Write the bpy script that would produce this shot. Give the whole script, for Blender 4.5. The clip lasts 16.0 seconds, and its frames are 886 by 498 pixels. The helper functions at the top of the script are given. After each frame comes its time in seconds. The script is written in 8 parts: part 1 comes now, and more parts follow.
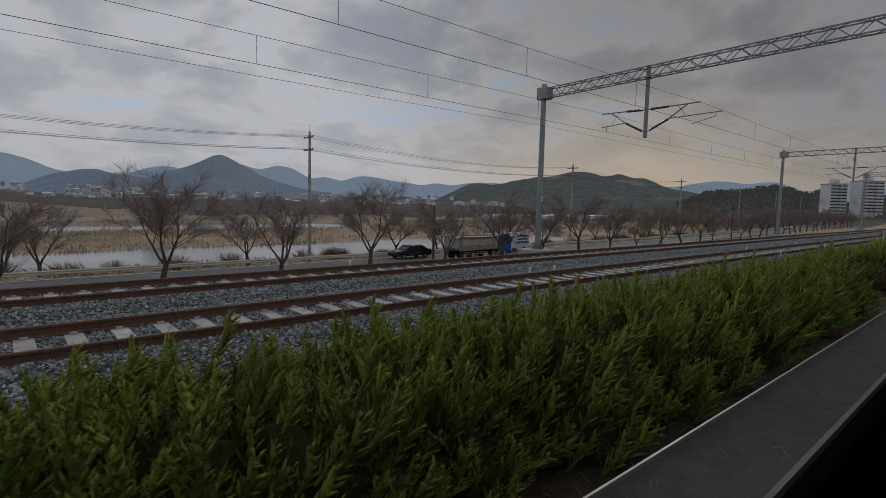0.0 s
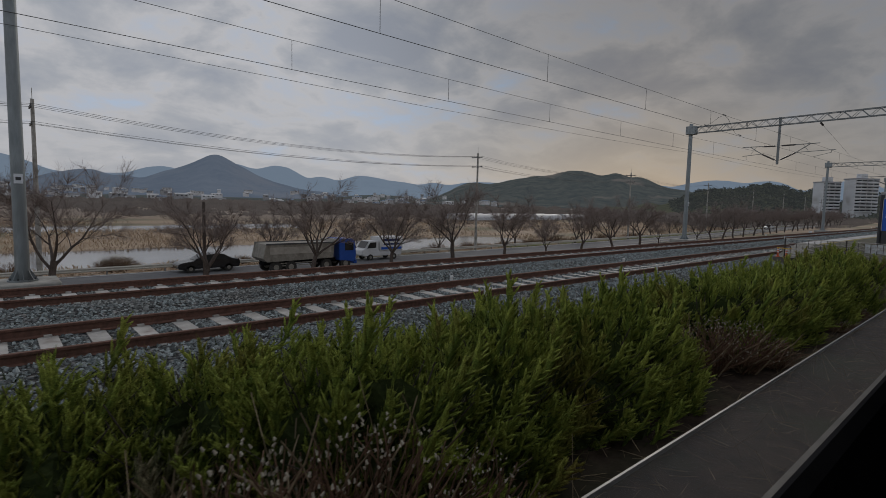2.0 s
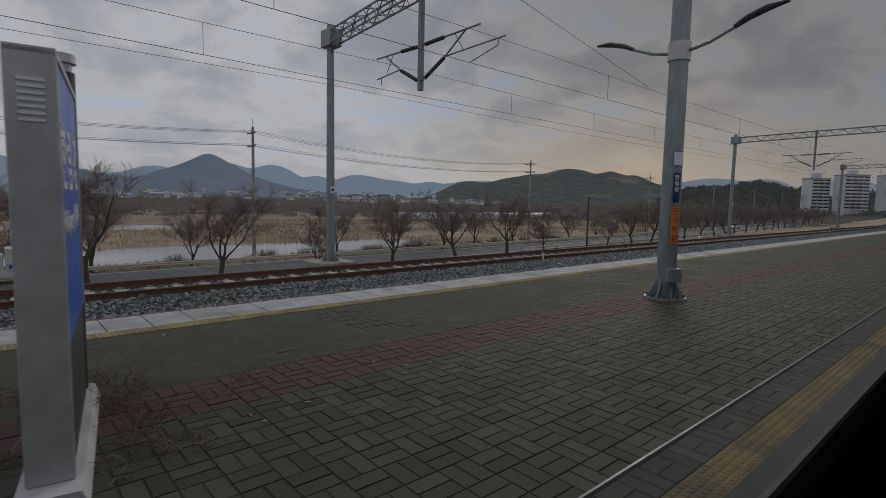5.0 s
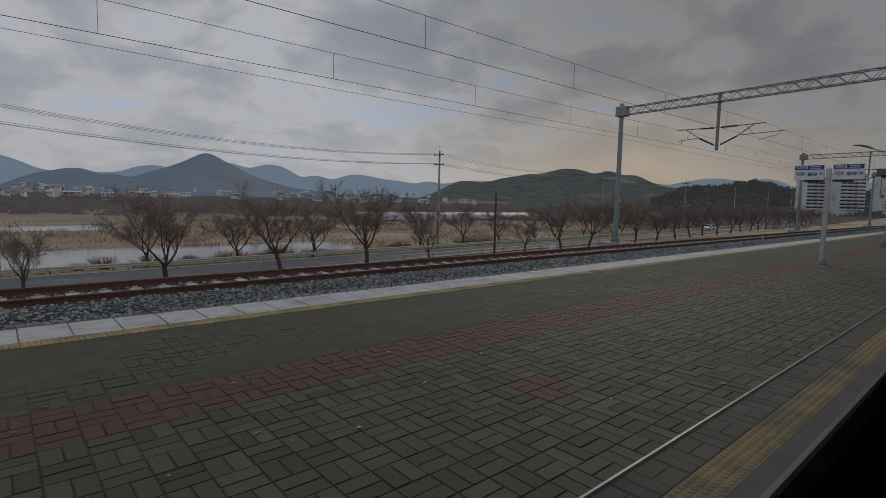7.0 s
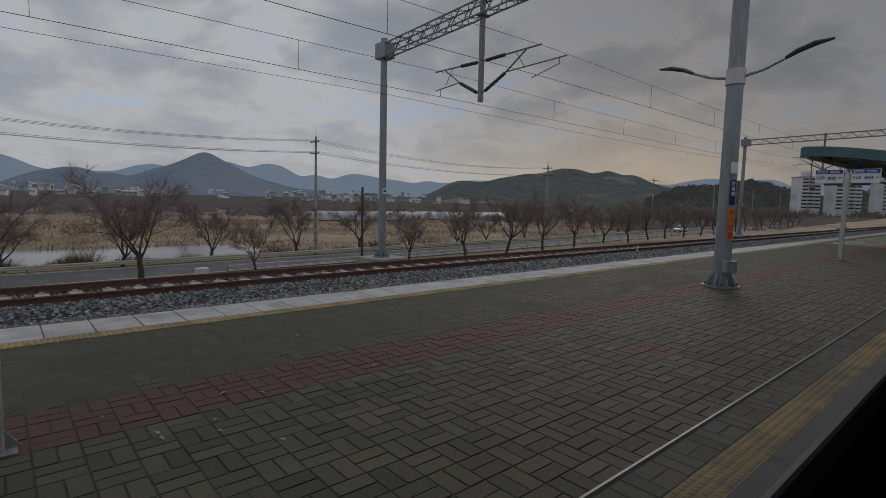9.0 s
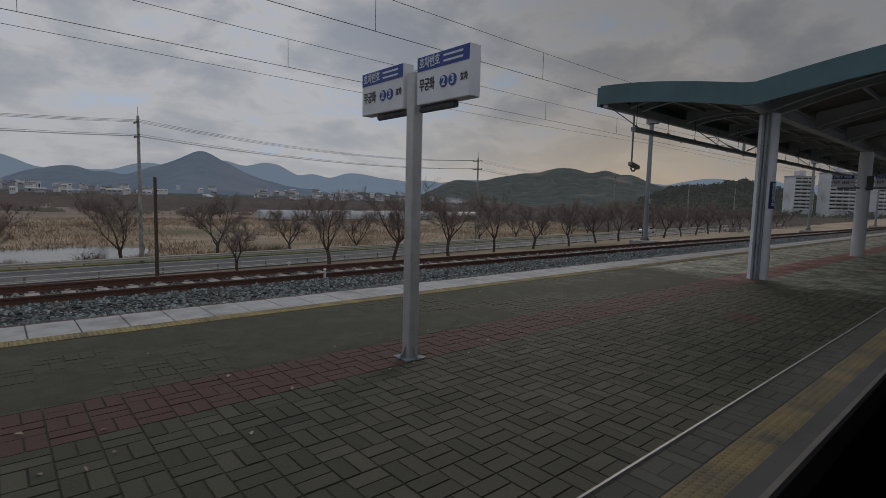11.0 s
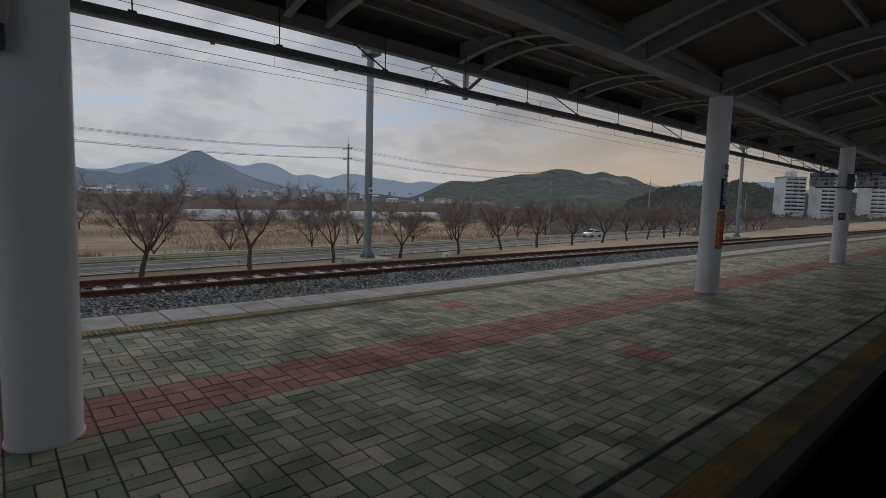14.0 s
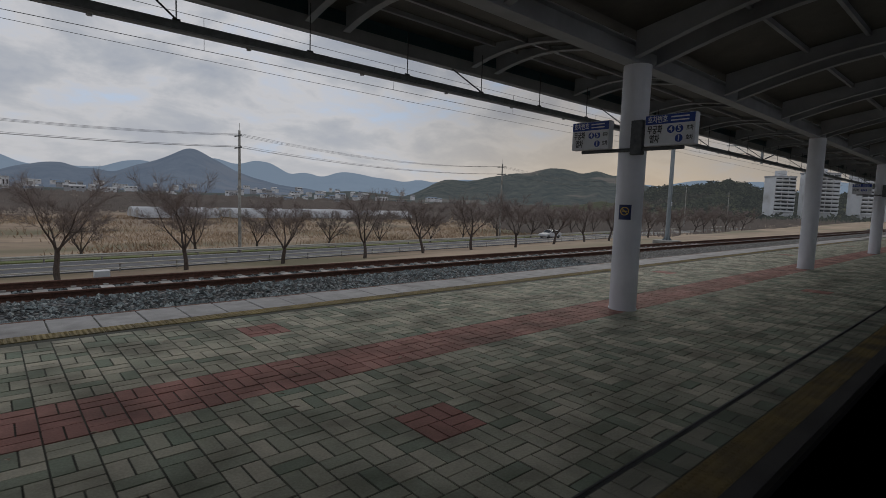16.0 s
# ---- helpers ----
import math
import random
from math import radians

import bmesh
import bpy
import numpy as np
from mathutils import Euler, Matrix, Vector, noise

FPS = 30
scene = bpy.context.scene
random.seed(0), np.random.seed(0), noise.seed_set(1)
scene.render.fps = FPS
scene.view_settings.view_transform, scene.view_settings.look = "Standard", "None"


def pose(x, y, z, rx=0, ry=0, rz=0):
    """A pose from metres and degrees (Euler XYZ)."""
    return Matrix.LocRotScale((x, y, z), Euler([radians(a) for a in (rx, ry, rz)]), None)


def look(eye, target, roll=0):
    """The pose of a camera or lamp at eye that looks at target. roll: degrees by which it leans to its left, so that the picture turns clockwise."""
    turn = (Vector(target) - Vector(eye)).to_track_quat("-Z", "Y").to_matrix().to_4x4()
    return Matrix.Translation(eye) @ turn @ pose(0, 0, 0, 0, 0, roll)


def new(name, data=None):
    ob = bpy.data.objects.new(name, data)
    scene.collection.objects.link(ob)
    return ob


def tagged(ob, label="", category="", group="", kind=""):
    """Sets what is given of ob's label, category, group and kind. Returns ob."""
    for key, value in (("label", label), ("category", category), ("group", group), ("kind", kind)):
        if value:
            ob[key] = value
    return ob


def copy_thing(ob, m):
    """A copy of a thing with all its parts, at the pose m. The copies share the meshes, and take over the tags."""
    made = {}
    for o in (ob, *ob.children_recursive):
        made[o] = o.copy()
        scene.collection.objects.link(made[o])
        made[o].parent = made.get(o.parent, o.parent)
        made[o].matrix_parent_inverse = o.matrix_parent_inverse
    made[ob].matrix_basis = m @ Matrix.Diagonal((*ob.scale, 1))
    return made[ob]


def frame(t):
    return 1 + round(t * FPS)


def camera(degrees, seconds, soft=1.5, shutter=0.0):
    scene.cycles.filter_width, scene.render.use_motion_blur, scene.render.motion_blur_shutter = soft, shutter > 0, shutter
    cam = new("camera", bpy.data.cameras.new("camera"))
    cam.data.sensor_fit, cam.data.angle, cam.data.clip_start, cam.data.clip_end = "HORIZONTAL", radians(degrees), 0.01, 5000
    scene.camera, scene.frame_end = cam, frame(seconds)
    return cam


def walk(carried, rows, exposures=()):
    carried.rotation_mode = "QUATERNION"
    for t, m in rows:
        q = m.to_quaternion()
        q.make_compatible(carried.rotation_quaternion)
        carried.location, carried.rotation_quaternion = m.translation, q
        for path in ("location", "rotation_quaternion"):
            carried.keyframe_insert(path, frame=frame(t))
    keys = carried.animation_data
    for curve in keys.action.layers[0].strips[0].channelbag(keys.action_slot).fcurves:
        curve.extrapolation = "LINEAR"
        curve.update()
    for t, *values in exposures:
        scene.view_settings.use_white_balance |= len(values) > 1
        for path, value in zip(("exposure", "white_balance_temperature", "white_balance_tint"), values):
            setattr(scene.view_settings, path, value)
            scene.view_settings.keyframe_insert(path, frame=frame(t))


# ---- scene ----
cam = camera(81.45, 16.0, 0.8, 0.03)

PATH = [
    (0.0, (-7.048, 0.0, 1.476), (-0.492, 7.500, 0.598), 1.44),
    (0.5, (-1.822, 0.0, 1.476), (4.736, 7.498, 0.597), 1.42),
    (1.0, (3.385, 0.0, 1.476), (9.944, 7.496, 0.596), 1.40),
    (1.5, (8.550, 0.0, 1.476), (15.111, 7.494, 0.594), 1.37),
    (2.0, (13.637, 0.0, 1.476), (20.201, 7.492, 0.591), 1.34),
    (2.5, (18.620, 0.0, 1.476), (25.187, 7.489, 0.587), 1.30),
    (3.0, (23.523, 0.0, 1.476), (30.093, 7.486, 0.583), 1.26),
    (3.5, (28.377, 0.0, 1.476), (34.950, 7.483, 0.578), 1.22),
    (4.0, (33.183, 0.0, 1.476), (39.758, 7.480, 0.575), 1.19),
    (4.5, (37.938, 0.0, 1.476), (44.517, 7.477, 0.573), 1.17),
    (5.0, (42.651, 0.0, 1.476), (49.231, 7.475, 0.572), 1.17),
    (5.5, (47.325, 0.0, 1.476), (53.907, 7.475, 0.572), 1.17),
    (6.0, (51.944, 0.0, 1.476), (58.524, 7.476, 0.572), 1.18),
    (6.5, (56.488, 0.0, 1.476), (63.063, 7.479, 0.571), 1.20),
    (7.0, (60.953, 0.0, 1.476), (67.523, 7.484, 0.570), 1.22),
    (7.5, (65.347, 0.0, 1.476), (71.911, 7.489, 0.569), 1.24),
    (8.0, (69.697, 0.0, 1.476), (76.257, 7.493, 0.567), 1.28),
    (8.5, (74.026, 0.0, 1.476), (80.584, 7.494, 0.566), 1.31),
    (9.0, (78.312, 0.0, 1.476), (84.869, 7.494, 0.565), 1.35),
    (9.5, (82.525, 0.0, 1.476), (89.085, 7.493, 0.563), 1.39),
    (10.0, (86.654, 0.0, 1.476), (93.216, 7.490, 0.561), 1.43),
    (10.5, (90.689, 0.0, 1.476), (97.254, 7.487, 0.558), 1.46),
    (11.0, (94.633, 0.0, 1.476), (101.200, 7.484, 0.556), 1.48),
    (11.5, (98.484, 0.0, 1.476), (105.054, 7.482, 0.554), 1.51),
    (12.0, (102.239, 0.0, 1.476), (108.810, 7.481, 0.555), 1.54),
    (12.5, (105.892, 0.0, 1.476), (112.463, 7.482, 0.559), 1.57),
    (13.0, (109.450, 0.0, 1.476), (116.020, 7.483, 0.565), 1.61),
    (13.5, (112.912, 0.0, 1.476), (119.484, 7.483, 0.571), 1.66),
    (14.0, (116.265, 0.0, 1.476), (122.840, 7.480, 0.574), 1.71),
    (14.5, (119.492, 0.0, 1.476), (126.077, 7.472, 0.574), 1.75),
    (15.0, (122.606, 0.0, 1.476), (129.203, 7.461, 0.570), 1.80),
    (15.5, (125.628, 0.0, 1.476), (132.239, 7.447, 0.564), 1.85),
    (16.0, (128.601, 0.0, 1.476), (135.229, 7.432, 0.557), 1.90),
]
EXPOSURES = [(0.0, 0.0), (3.5, 0.0), (5.0, -0.1), (11.0, -0.1), (13.5, 0.12), (16.0, 0.22)]
walk(cam, [(t, look(e, g, r)) for t, e, g, r in PATH], EXPOSURES)

# ---- world and light ----
SUN_EL, SUN_AZ = 9.0, 62.0  # low sun behind cloud, ahead along the line (azimuth from +y to +x)
world = bpy.data.worlds.new("overcast_sky")
scene.world = world
world.use_nodes = True
wn, wl = world.node_tree.nodes, world.node_tree.links
wn.clear()


def wnode(kind, **props):
    n = wn.new(kind)
    for k, v in props.items():
        n.inputs[k].default_value = v
    return n


sky = wn.new("ShaderNodeTexSky")
sky.sky_type = "NISHITA"
sky.sun_disc = False
sky.sun_elevation, sky.sun_rotation = radians(SUN_EL), radians(SUN_AZ)
coord = wn.new("ShaderNodeTexCoord")
sep = wn.new("ShaderNodeSeparateXYZ")
wl.new(coord.outputs["Generated"], sep.inputs[0])
# project the view direction on a flat cloud deck
den = wn.new("ShaderNodeMath")
den.operation = "MAXIMUM"
den.inputs[1].default_value = 0.03
addz = wn.new("ShaderNodeMath")
addz.operation = "ADD"
addz.inputs[1].default_value = 0.30
wl.new(sep.outputs["Z"], addz.inputs[0])
wl.new(addz.outputs[0], den.inputs[0])
divx, divy = wn.new("ShaderNodeMath"), wn.new("ShaderNodeMath")
for d, axis in ((divx, "X"), (divy, "Y")):
    d.operation = "DIVIDE"
    wl.new(sep.outputs[axis], d.inputs[0])
    wl.new(den.outputs[0], d.inputs[1])
comb = wn.new("ShaderNodeCombineXYZ")
wl.new(divx.outputs[0], comb.inputs[0])
wl.new(divy.outputs[0], comb.inputs[1])
cloud = wnode("ShaderNodeTexNoise", Scale=2.6, Detail=10.0, Roughness=0.56, Distortion=0.25)
wl.new(comb.outputs[0], cloud.inputs["Vector"])
cramp = wn.new("ShaderNodeValToRGB")
cramp.color_ramp.elements[0].position, cramp.color_ramp.elements[0].color = 0.36, (0.30, 0.325, 0.38, 1)
cramp.color_ramp.elements[1].position, cramp.color_ramp.elements[1].color = 0.66, (0.39, 0.48, 0.62, 1)
for at_, tone in ((0.455, (0.365, 0.382, 0.42, 1)), (0.535, (0.47, 0.472, 0.495, 1)), (0.595, (0.435, 0.465, 0.53, 1))):
    cramp.color_ramp.elements.new(at_).color = tone
wl.new(cloud.outputs["Fac"], cramp.inputs[0])
# warm light low in the sunward quarter
dotn = wn.new("ShaderNodeVectorMath")
dotn.operation = "DOT_PRODUCT"
dotn.inputs[1].default_value = (math.sin(radians(SUN_AZ)) * math.cos(radians(SUN_EL)), math.cos(radians(SUN_AZ)) * math.cos(radians(SUN_EL)), math.sin(radians(SUN_EL)))
wl.new(coord.outputs["Generated"], dotn.inputs[0])
glow = wn.new("ShaderNodeMapRange")
glow.inputs["From Min"].default_value, glow.inputs["From Max"].default_value = 0.88, 1.0
glow.inputs["To Max"].default_value = 0.48
wl.new(dotn.outputs["Value"], glow.inputs["Value"])
low = wn.new("ShaderNodeMapRange")
low.inputs["From Min"].default_value, low.inputs["From Max"].default_value = 0.18, 0.02
wl.new(sep.outputs["Z"], low.inputs["Value"])
gl = wn.new("ShaderNodeMath")
gl.operation = "MULTIPLY"
wl.new(glow.outputs[0], gl.inputs[0])
wl.new(low.outputs[0], gl.inputs[1])
warm = wn.new("ShaderNodeMix")
warm.data_type = "RGBA"
warm.inputs["B"].default_value = (0.62, 0.52, 0.38, 1)
wl.new(gl.outputs[0], warm.inputs["Factor"])
wl.new(cramp.outputs[0], warm.inputs["A"])
hazy = wn.new("ShaderNodeMix")
hazy.data_type = "RGBA"
hazy.inputs["B"].default_value = (0.44, 0.44, 0.46, 1)
hz = wn.new("ShaderNodeMapRange")
hz.inputs["From Min"].default_value, hz.inputs["From Max"].default_value = 0.22, 0.0
hz.inputs["To Max"].default_value = 0.6
wl.new(sep.outputs["Z"], hz.inputs["Value"])
wl.new(hz.outputs[0], hazy.inputs["Factor"])
wl.new(cramp.outputs[0], hazy.inputs["A"])
wl.new(hazy.outputs["Result"], warm.inputs["A"])
# darker forward quarter: heavier cloud, with the window glass's dimming painted in
bankdot = wn.new("ShaderNodeVectorMath")
bankdot.operation = "DOT_PRODUCT"
bankdot.inputs[1].default_value = (0.88, 0.16, 0.45)
wl.new(coord.outputs["Generated"], bankdot.inputs[0])
bank = wn.new("ShaderNodeMapRange")
bank.interpolation_type = "SMOOTHSTEP"
bank.inputs["From Min"].default_value, bank.inputs["From Max"].default_value = 0.60, 1.0
bank.inputs["To Min"].default_value, bank.inputs["To Max"].default_value = 1.0, 0.47
wl.new(bankdot.outputs["Value"], bank.inputs["Value"])
dark = wn.new("ShaderNodeVectorMath")
dark.operation = "SCALE"
wl.new(warm.outputs["Result"], dark.inputs[0])
wl.new(bank.outputs[0], dark.inputs["Scale"])
bg_sky, bg_cloud, addsh, wout = wn.new("ShaderNodeBackground"), wn.new("ShaderNodeBackground"), wn.new("ShaderNodeMixShader"), wn.new("ShaderNodeOutputWorld")
addsh.inputs[0].default_value = 0.96  # cloud cover
bg_sky.inputs["Strength"].default_value = 0.05
bg_cloud.inputs["Strength"].default_value = 1.0
wl.new(sky.outputs[0], bg_sky.inputs["Color"])
wl.new(dark.outputs[0], bg_cloud.inputs["Color"])
wl.new(bg_sky.outputs[0], addsh.inputs[1])
wl.new(bg_cloud.outputs[0], addsh.inputs[2])
wl.new(addsh.outputs[0], wout.inputs["Surface"])

sun = new("sun", bpy.data.lights.new("sun", "SUN"))
sun.data.energy, sun.data.angle, sun.data.color = 0.6, radians(20), (1.0, 0.92, 0.83)
sun.matrix_world = look((0, 0, 60), (-math.sin(radians(SUN_AZ)) * 60, -math.cos(radians(SUN_AZ)) * 60, 60 - 60 * math.tan(radians(SUN_EL + 16))))


# ---- materials ----
def material(name, low_c, high_c, scale=6.0, rough=0.8, bump=0.2, bump_scale=40.0, metal=0.0, dirt=None, dirt_scale=0.7, spread=0.0, dirt_edge=(0.5, 0.72), stretch=(1, 1, 1), island=0.0):
    """A surface with grain between two colours, stains of a third, fine relief, and a shade of its own for each object or island."""
    m = bpy.data.materials.new(name)
    m.use_nodes = True
    nt, ln = m.node_tree.nodes, m.node_tree.links
    b = nt["Principled BSDF"]
    b.inputs["Roughness"].default_value, b.inputs["Metallic"].default_value = rough, metal
    geo = nt.new("ShaderNodeNewGeometry")
    mp = nt.new("ShaderNodeMapping")
    mp.inputs["Scale"].default_value = stretch
    ln.new(geo.outputs["Position"], mp.inputs["Vector"])
    n1 = nt.new("ShaderNodeTexNoise")
    n1.inputs["Scale"].default_value, n1.inputs["Detail"].default_value, n1.inputs["Roughness"].default_value = scale, 5.0, 0.62
    ln.new(mp.outputs[0], n1.inputs["Vector"])
    r = nt.new("ShaderNodeValToRGB")
    r.color_ramp.elements[0].position, r.color_ramp.elements[1].position = 0.32, 0.68
    r.color_ramp.elements[0].color, r.color_ramp.elements[1].color = (*low_c, 1), (*high_c, 1)
    ln.new(n1.outputs["Fac"], r.inputs[0])
    col = r.outputs[0]
    if dirt:
        n2 = nt.new("ShaderNodeTexNoise")
        n2.inputs["Scale"].default_value, n2.inputs["Detail"].default_value = dirt_scale, 6.0
        ln.new(mp.outputs[0], n2.inputs["Vector"])
        mr = nt.new("ShaderNodeMapRange")
        mr.inputs["From Min"].default_value, mr.inputs["From Max"].default_value = dirt_edge
        ln.new(n2.outputs["Fac"], mr.inputs["Value"])
        mx = nt.new("ShaderNodeMix")
        mx.data_type = "RGBA"
        mx.inputs["B"].default_value = (*dirt, 1)
        ln.new(mr.outputs[0], mx.inputs["Factor"])
        ln.new(col, mx.inputs["A"])
        col = mx.outputs["Result"]
    if spread or island:
        info = nt.new("ShaderNodeObjectInfo")
        src = geo.outputs["Random Per Island"] if island else info.outputs["Random"]
        mr = nt.new("ShaderNodeMapRange")
        k = spread or island
        mr.inputs["To Min"].default_value, mr.inputs["To Max"].default_value = 1 - k, 1 + k
        ln.new(src, mr.inputs["Value"])
        hsv = nt.new("ShaderNodeHueSaturation")
        ln.new(mr.outputs[0], hsv.inputs["Value"])
        ln.new(col, hsv.inputs["Color"])
        col = hsv.outputs[0]
    ln.new(col, b.inputs["Base Color"])
    rr = nt.new("ShaderNodeMapRange")
    rr.inputs["To Min"].default_value, rr.inputs["To Max"].default_value = max(0.02, rough - 0.12), min(1.0, rough + 0.12)
    ln.new(n1.outputs["Fac"], rr.inputs["Value"])
    ln.new(rr.outputs[0], b.inputs["Roughness"])
    if bump:
        n3 = nt.new("ShaderNodeTexNoise")
        n3.inputs["Scale"].default_value, n3.inputs["Detail"].default_value = bump_scale, 4.0
        ln.new(geo.outputs["Position"], n3.inputs["Vector"])
        bp = nt.new("ShaderNodeBump")
        bp.inputs["Strength"].default_value, bp.inputs["Distance"].default_value = bump, 0.02
        ln.new(n3.outputs["Fac"], bp.inputs["Height"])
        ln.new(bp.outputs[0], b.inputs["Normal"])
    return m


def emitter(name, color, strength):
    m = bpy.data.materials.new(name)
    m.use_nodes = True
    b = m.node_tree.nodes["Principled BSDF"]
    b.inputs["Base Color"].default_value = (*color, 1)
    b.inputs["Emission Color"].default_value = (*color, 1)
    b.inputs["Emission Strength"].default_value = strength
    return m


M = {
    "steel": material("galvanised_steel", (0.20, 0.23, 0.245), (0.30, 0.335, 0.35), 9, 0.5, 0.1, 60, 0.25, dirt=(0.16, 0.17, 0.17), dirt_scale=1.3, stretch=(1, 1, 0.25)),
    "steel_dark": material("dull_dark_steel", (0.06, 0.065, 0.07), (0.12, 0.125, 0.13), 12, 0.55, 0.1, 60, 0.3),
    "truss": material("truss_steel", (0.15, 0.165, 0.17), (0.24, 0.26, 0.27), 12, 0.5, 0.1, 60, 0.3),
    "wire": material("wire_copper_dull", (0.05, 0.052, 0.055), (0.09, 0.09, 0.09), 20, 0.5, 0, 1, 0.3),
    "insulator": material("brown_porcelain", (0.045, 0.04, 0.04), (0.09, 0.08, 0.075), 20, 0.3, 0.05),
    "concrete": material("weathered_concrete", (0.26, 0.25, 0.23), (0.42, 0.41, 0.38), 3.5, 0.9, 0.35, 55, dirt=(0.12, 0.115, 0.095), dirt_scale=1.1),
    "concrete_dark": material("old_mossy_concrete", (0.15, 0.145, 0.13), (0.25, 0.24, 0.215), 2.5, 0.92, 0.4, 40, dirt=(0.075, 0.08, 0.055), dirt_scale=0.9, stretch=(1, 1, 0.5)),
    "kerb": material("pale_edge_stone", (0.36, 0.36, 0.365), (0.52, 0.52, 0.525), 4.5, 0.85, 0.2, 70, dirt=(0.25, 0.24, 0.235), dirt_scale=1.4, spread=0.05),
    "tactile": material("worn_yellow_tactile_paving", (0.30, 0.235, 0.09), (0.42, 0.335, 0.15), 5, 0.8, 0.2, 80, dirt=(0.19, 0.165, 0.105), dirt_scale=2.2, dirt_edge=(0.42, 0.66)),
    "rail": material("rusty_rail", (0.092, 0.046, 0.033), (0.185, 0.094, 0.068), 14, 0.8, 0.25, 90, 0.1),
    "sleeper": material("concrete_sleeper_top", (0.36, 0.35, 0.33), (0.55, 0.535, 0.51), 6, 0.9, 0.3, 60, dirt=(0.22, 0.19, 0.17), dirt_scale=3, spread=0.15),
    "soil": material("bare_brown_soil", (0.030, 0.022, 0.017), (0.075, 0.055, 0.042), 5, 0.95, 0.6, 22, dirt=(0.045, 0.05, 0.028), dirt_scale=0.8),
    "asphalt": material("grey_asphalt", (0.085, 0.088, 0.095), (0.13, 0.135, 0.145), 3, 0.85, 0.2, 90, dirt=(0.17, 0.17, 0.17), dirt_scale=0.35),
    "road_white": material("worn_road_paint", (0.5, 0.5, 0.5), (0.66, 0.66, 0.65), 8, 0.8, 0.1),
    "grey_column": material("pale_grey_column_paint", (0.72, 0.735, 0.80), (0.81, 0.825, 0.88), 1.5, 0.45, 0.04, 30, dirt=(0.62, 0.63, 0.67), dirt_scale=0.9),
    "canopy_teal": material("teal_fascia_paint", (0.05, 0.115, 0.135), (0.07, 0.15, 0.17), 2, 0.45, 0.04, 30, dirt=(0.045, 0.09, 0.10)),
    "canopy_steel": material("grey_canopy_steel_paint", (0.34, 0.355, 0.375), (0.43, 0.445, 0.465), 3, 0.55, 0.06, 40, dirt=(0.27, 0.275, 0.285)),
    "canopy_deck": material("dark_corrugated_roof_deck", (0.085, 0.08, 0.07), (0.14, 0.132, 0.115), 3, 0.6, 0.05, 30),
    "sign_blue": material("station_blue_board", (0.003, 0.085, 0.47), (0.004, 0.10, 0.54), 2, 0.4, 0.02),
    "sign_navy": material("navy_blue_board", (0.010, 0.022, 0.10), (0.014, 0.03, 0.13), 2, 0.4, 0.02),
    "sign_white": material("white_sign_film", (0.62, 0.64, 0.68), (0.74, 0.76, 0.80), 3, 0.45, 0.02),
    "sign_grey": material("dark_grey_plinth", (0.030, 0.031, 0.035), (0.05, 0.05, 0.055), 3, 0.5, 0.05),
    "sign_silver": material("brushed_silver_frame", (0.40, 0.40, 0.40), (0.52, 0.52, 0.52), 6, 0.45, 0.03, 50, 0.3),
    "orange": material("orange_warning_plate", (0.62, 0.20, 0.03), (0.72, 0.27, 0.05), 3, 0.5, 0.02),
    "red_text": material("red_letters", (0.35, 0.03, 0.02), (0.45, 0.05, 0.03), 3, 0.5, 0),
    "black": material("black_plastic", (0.012, 0.012, 0.013), (0.022, 0.022, 0.024), 6, 0.6, 0.1),
    "bark": material("dark_cherry_bark", (0.062, 0.052, 0.047), (0.12, 0.10, 0.09), 12, 0.95, 0.5, 30, stretch=(1, 1, 0.4)),
    "twig": material("reddish_twigs", (0.175, 0.145, 0.134), (0.275, 0.23, 0.213), 8, 0.95, 0),
    "white_paint": material("white_vehicle_paint", (0.60, 0.61, 0.62), (0.70, 0.71, 0.72), 3, 0.35, 0),
    "black_paint": material("black_vehicle_paint", (0.012, 0.012, 0.014), (0.02, 0.02, 0.022), 3, 0.2, 0),
    "blue_paint": material("blue_cab_paint", (0.010, 0.07, 0.36), (0.012, 0.085, 0.43), 3, 0.35, 0),
    "glass_dark": material("dark_vehicle_glass", (0.012, 0.016, 0.018), (0.02, 0.024, 0.028), 3, 0.08, 0),
    "tyre": material("dusty_rubber", (0.022, 0.021, 0.020), (0.05, 0.047, 0.043), 12, 0.9, 0.2),
    "tipper": material("dusty_tipper_steel", (0.20, 0.19, 0.165), (0.33, 0.315, 0.28), 4, 0.7, 0.1, 30, dirt=(0.13, 0.12, 0.10), dirt_scale=1.3),
}

M["black"].node_tree.nodes["Principled BSDF"].inputs["Specular IOR Level"].default_value = 0.0


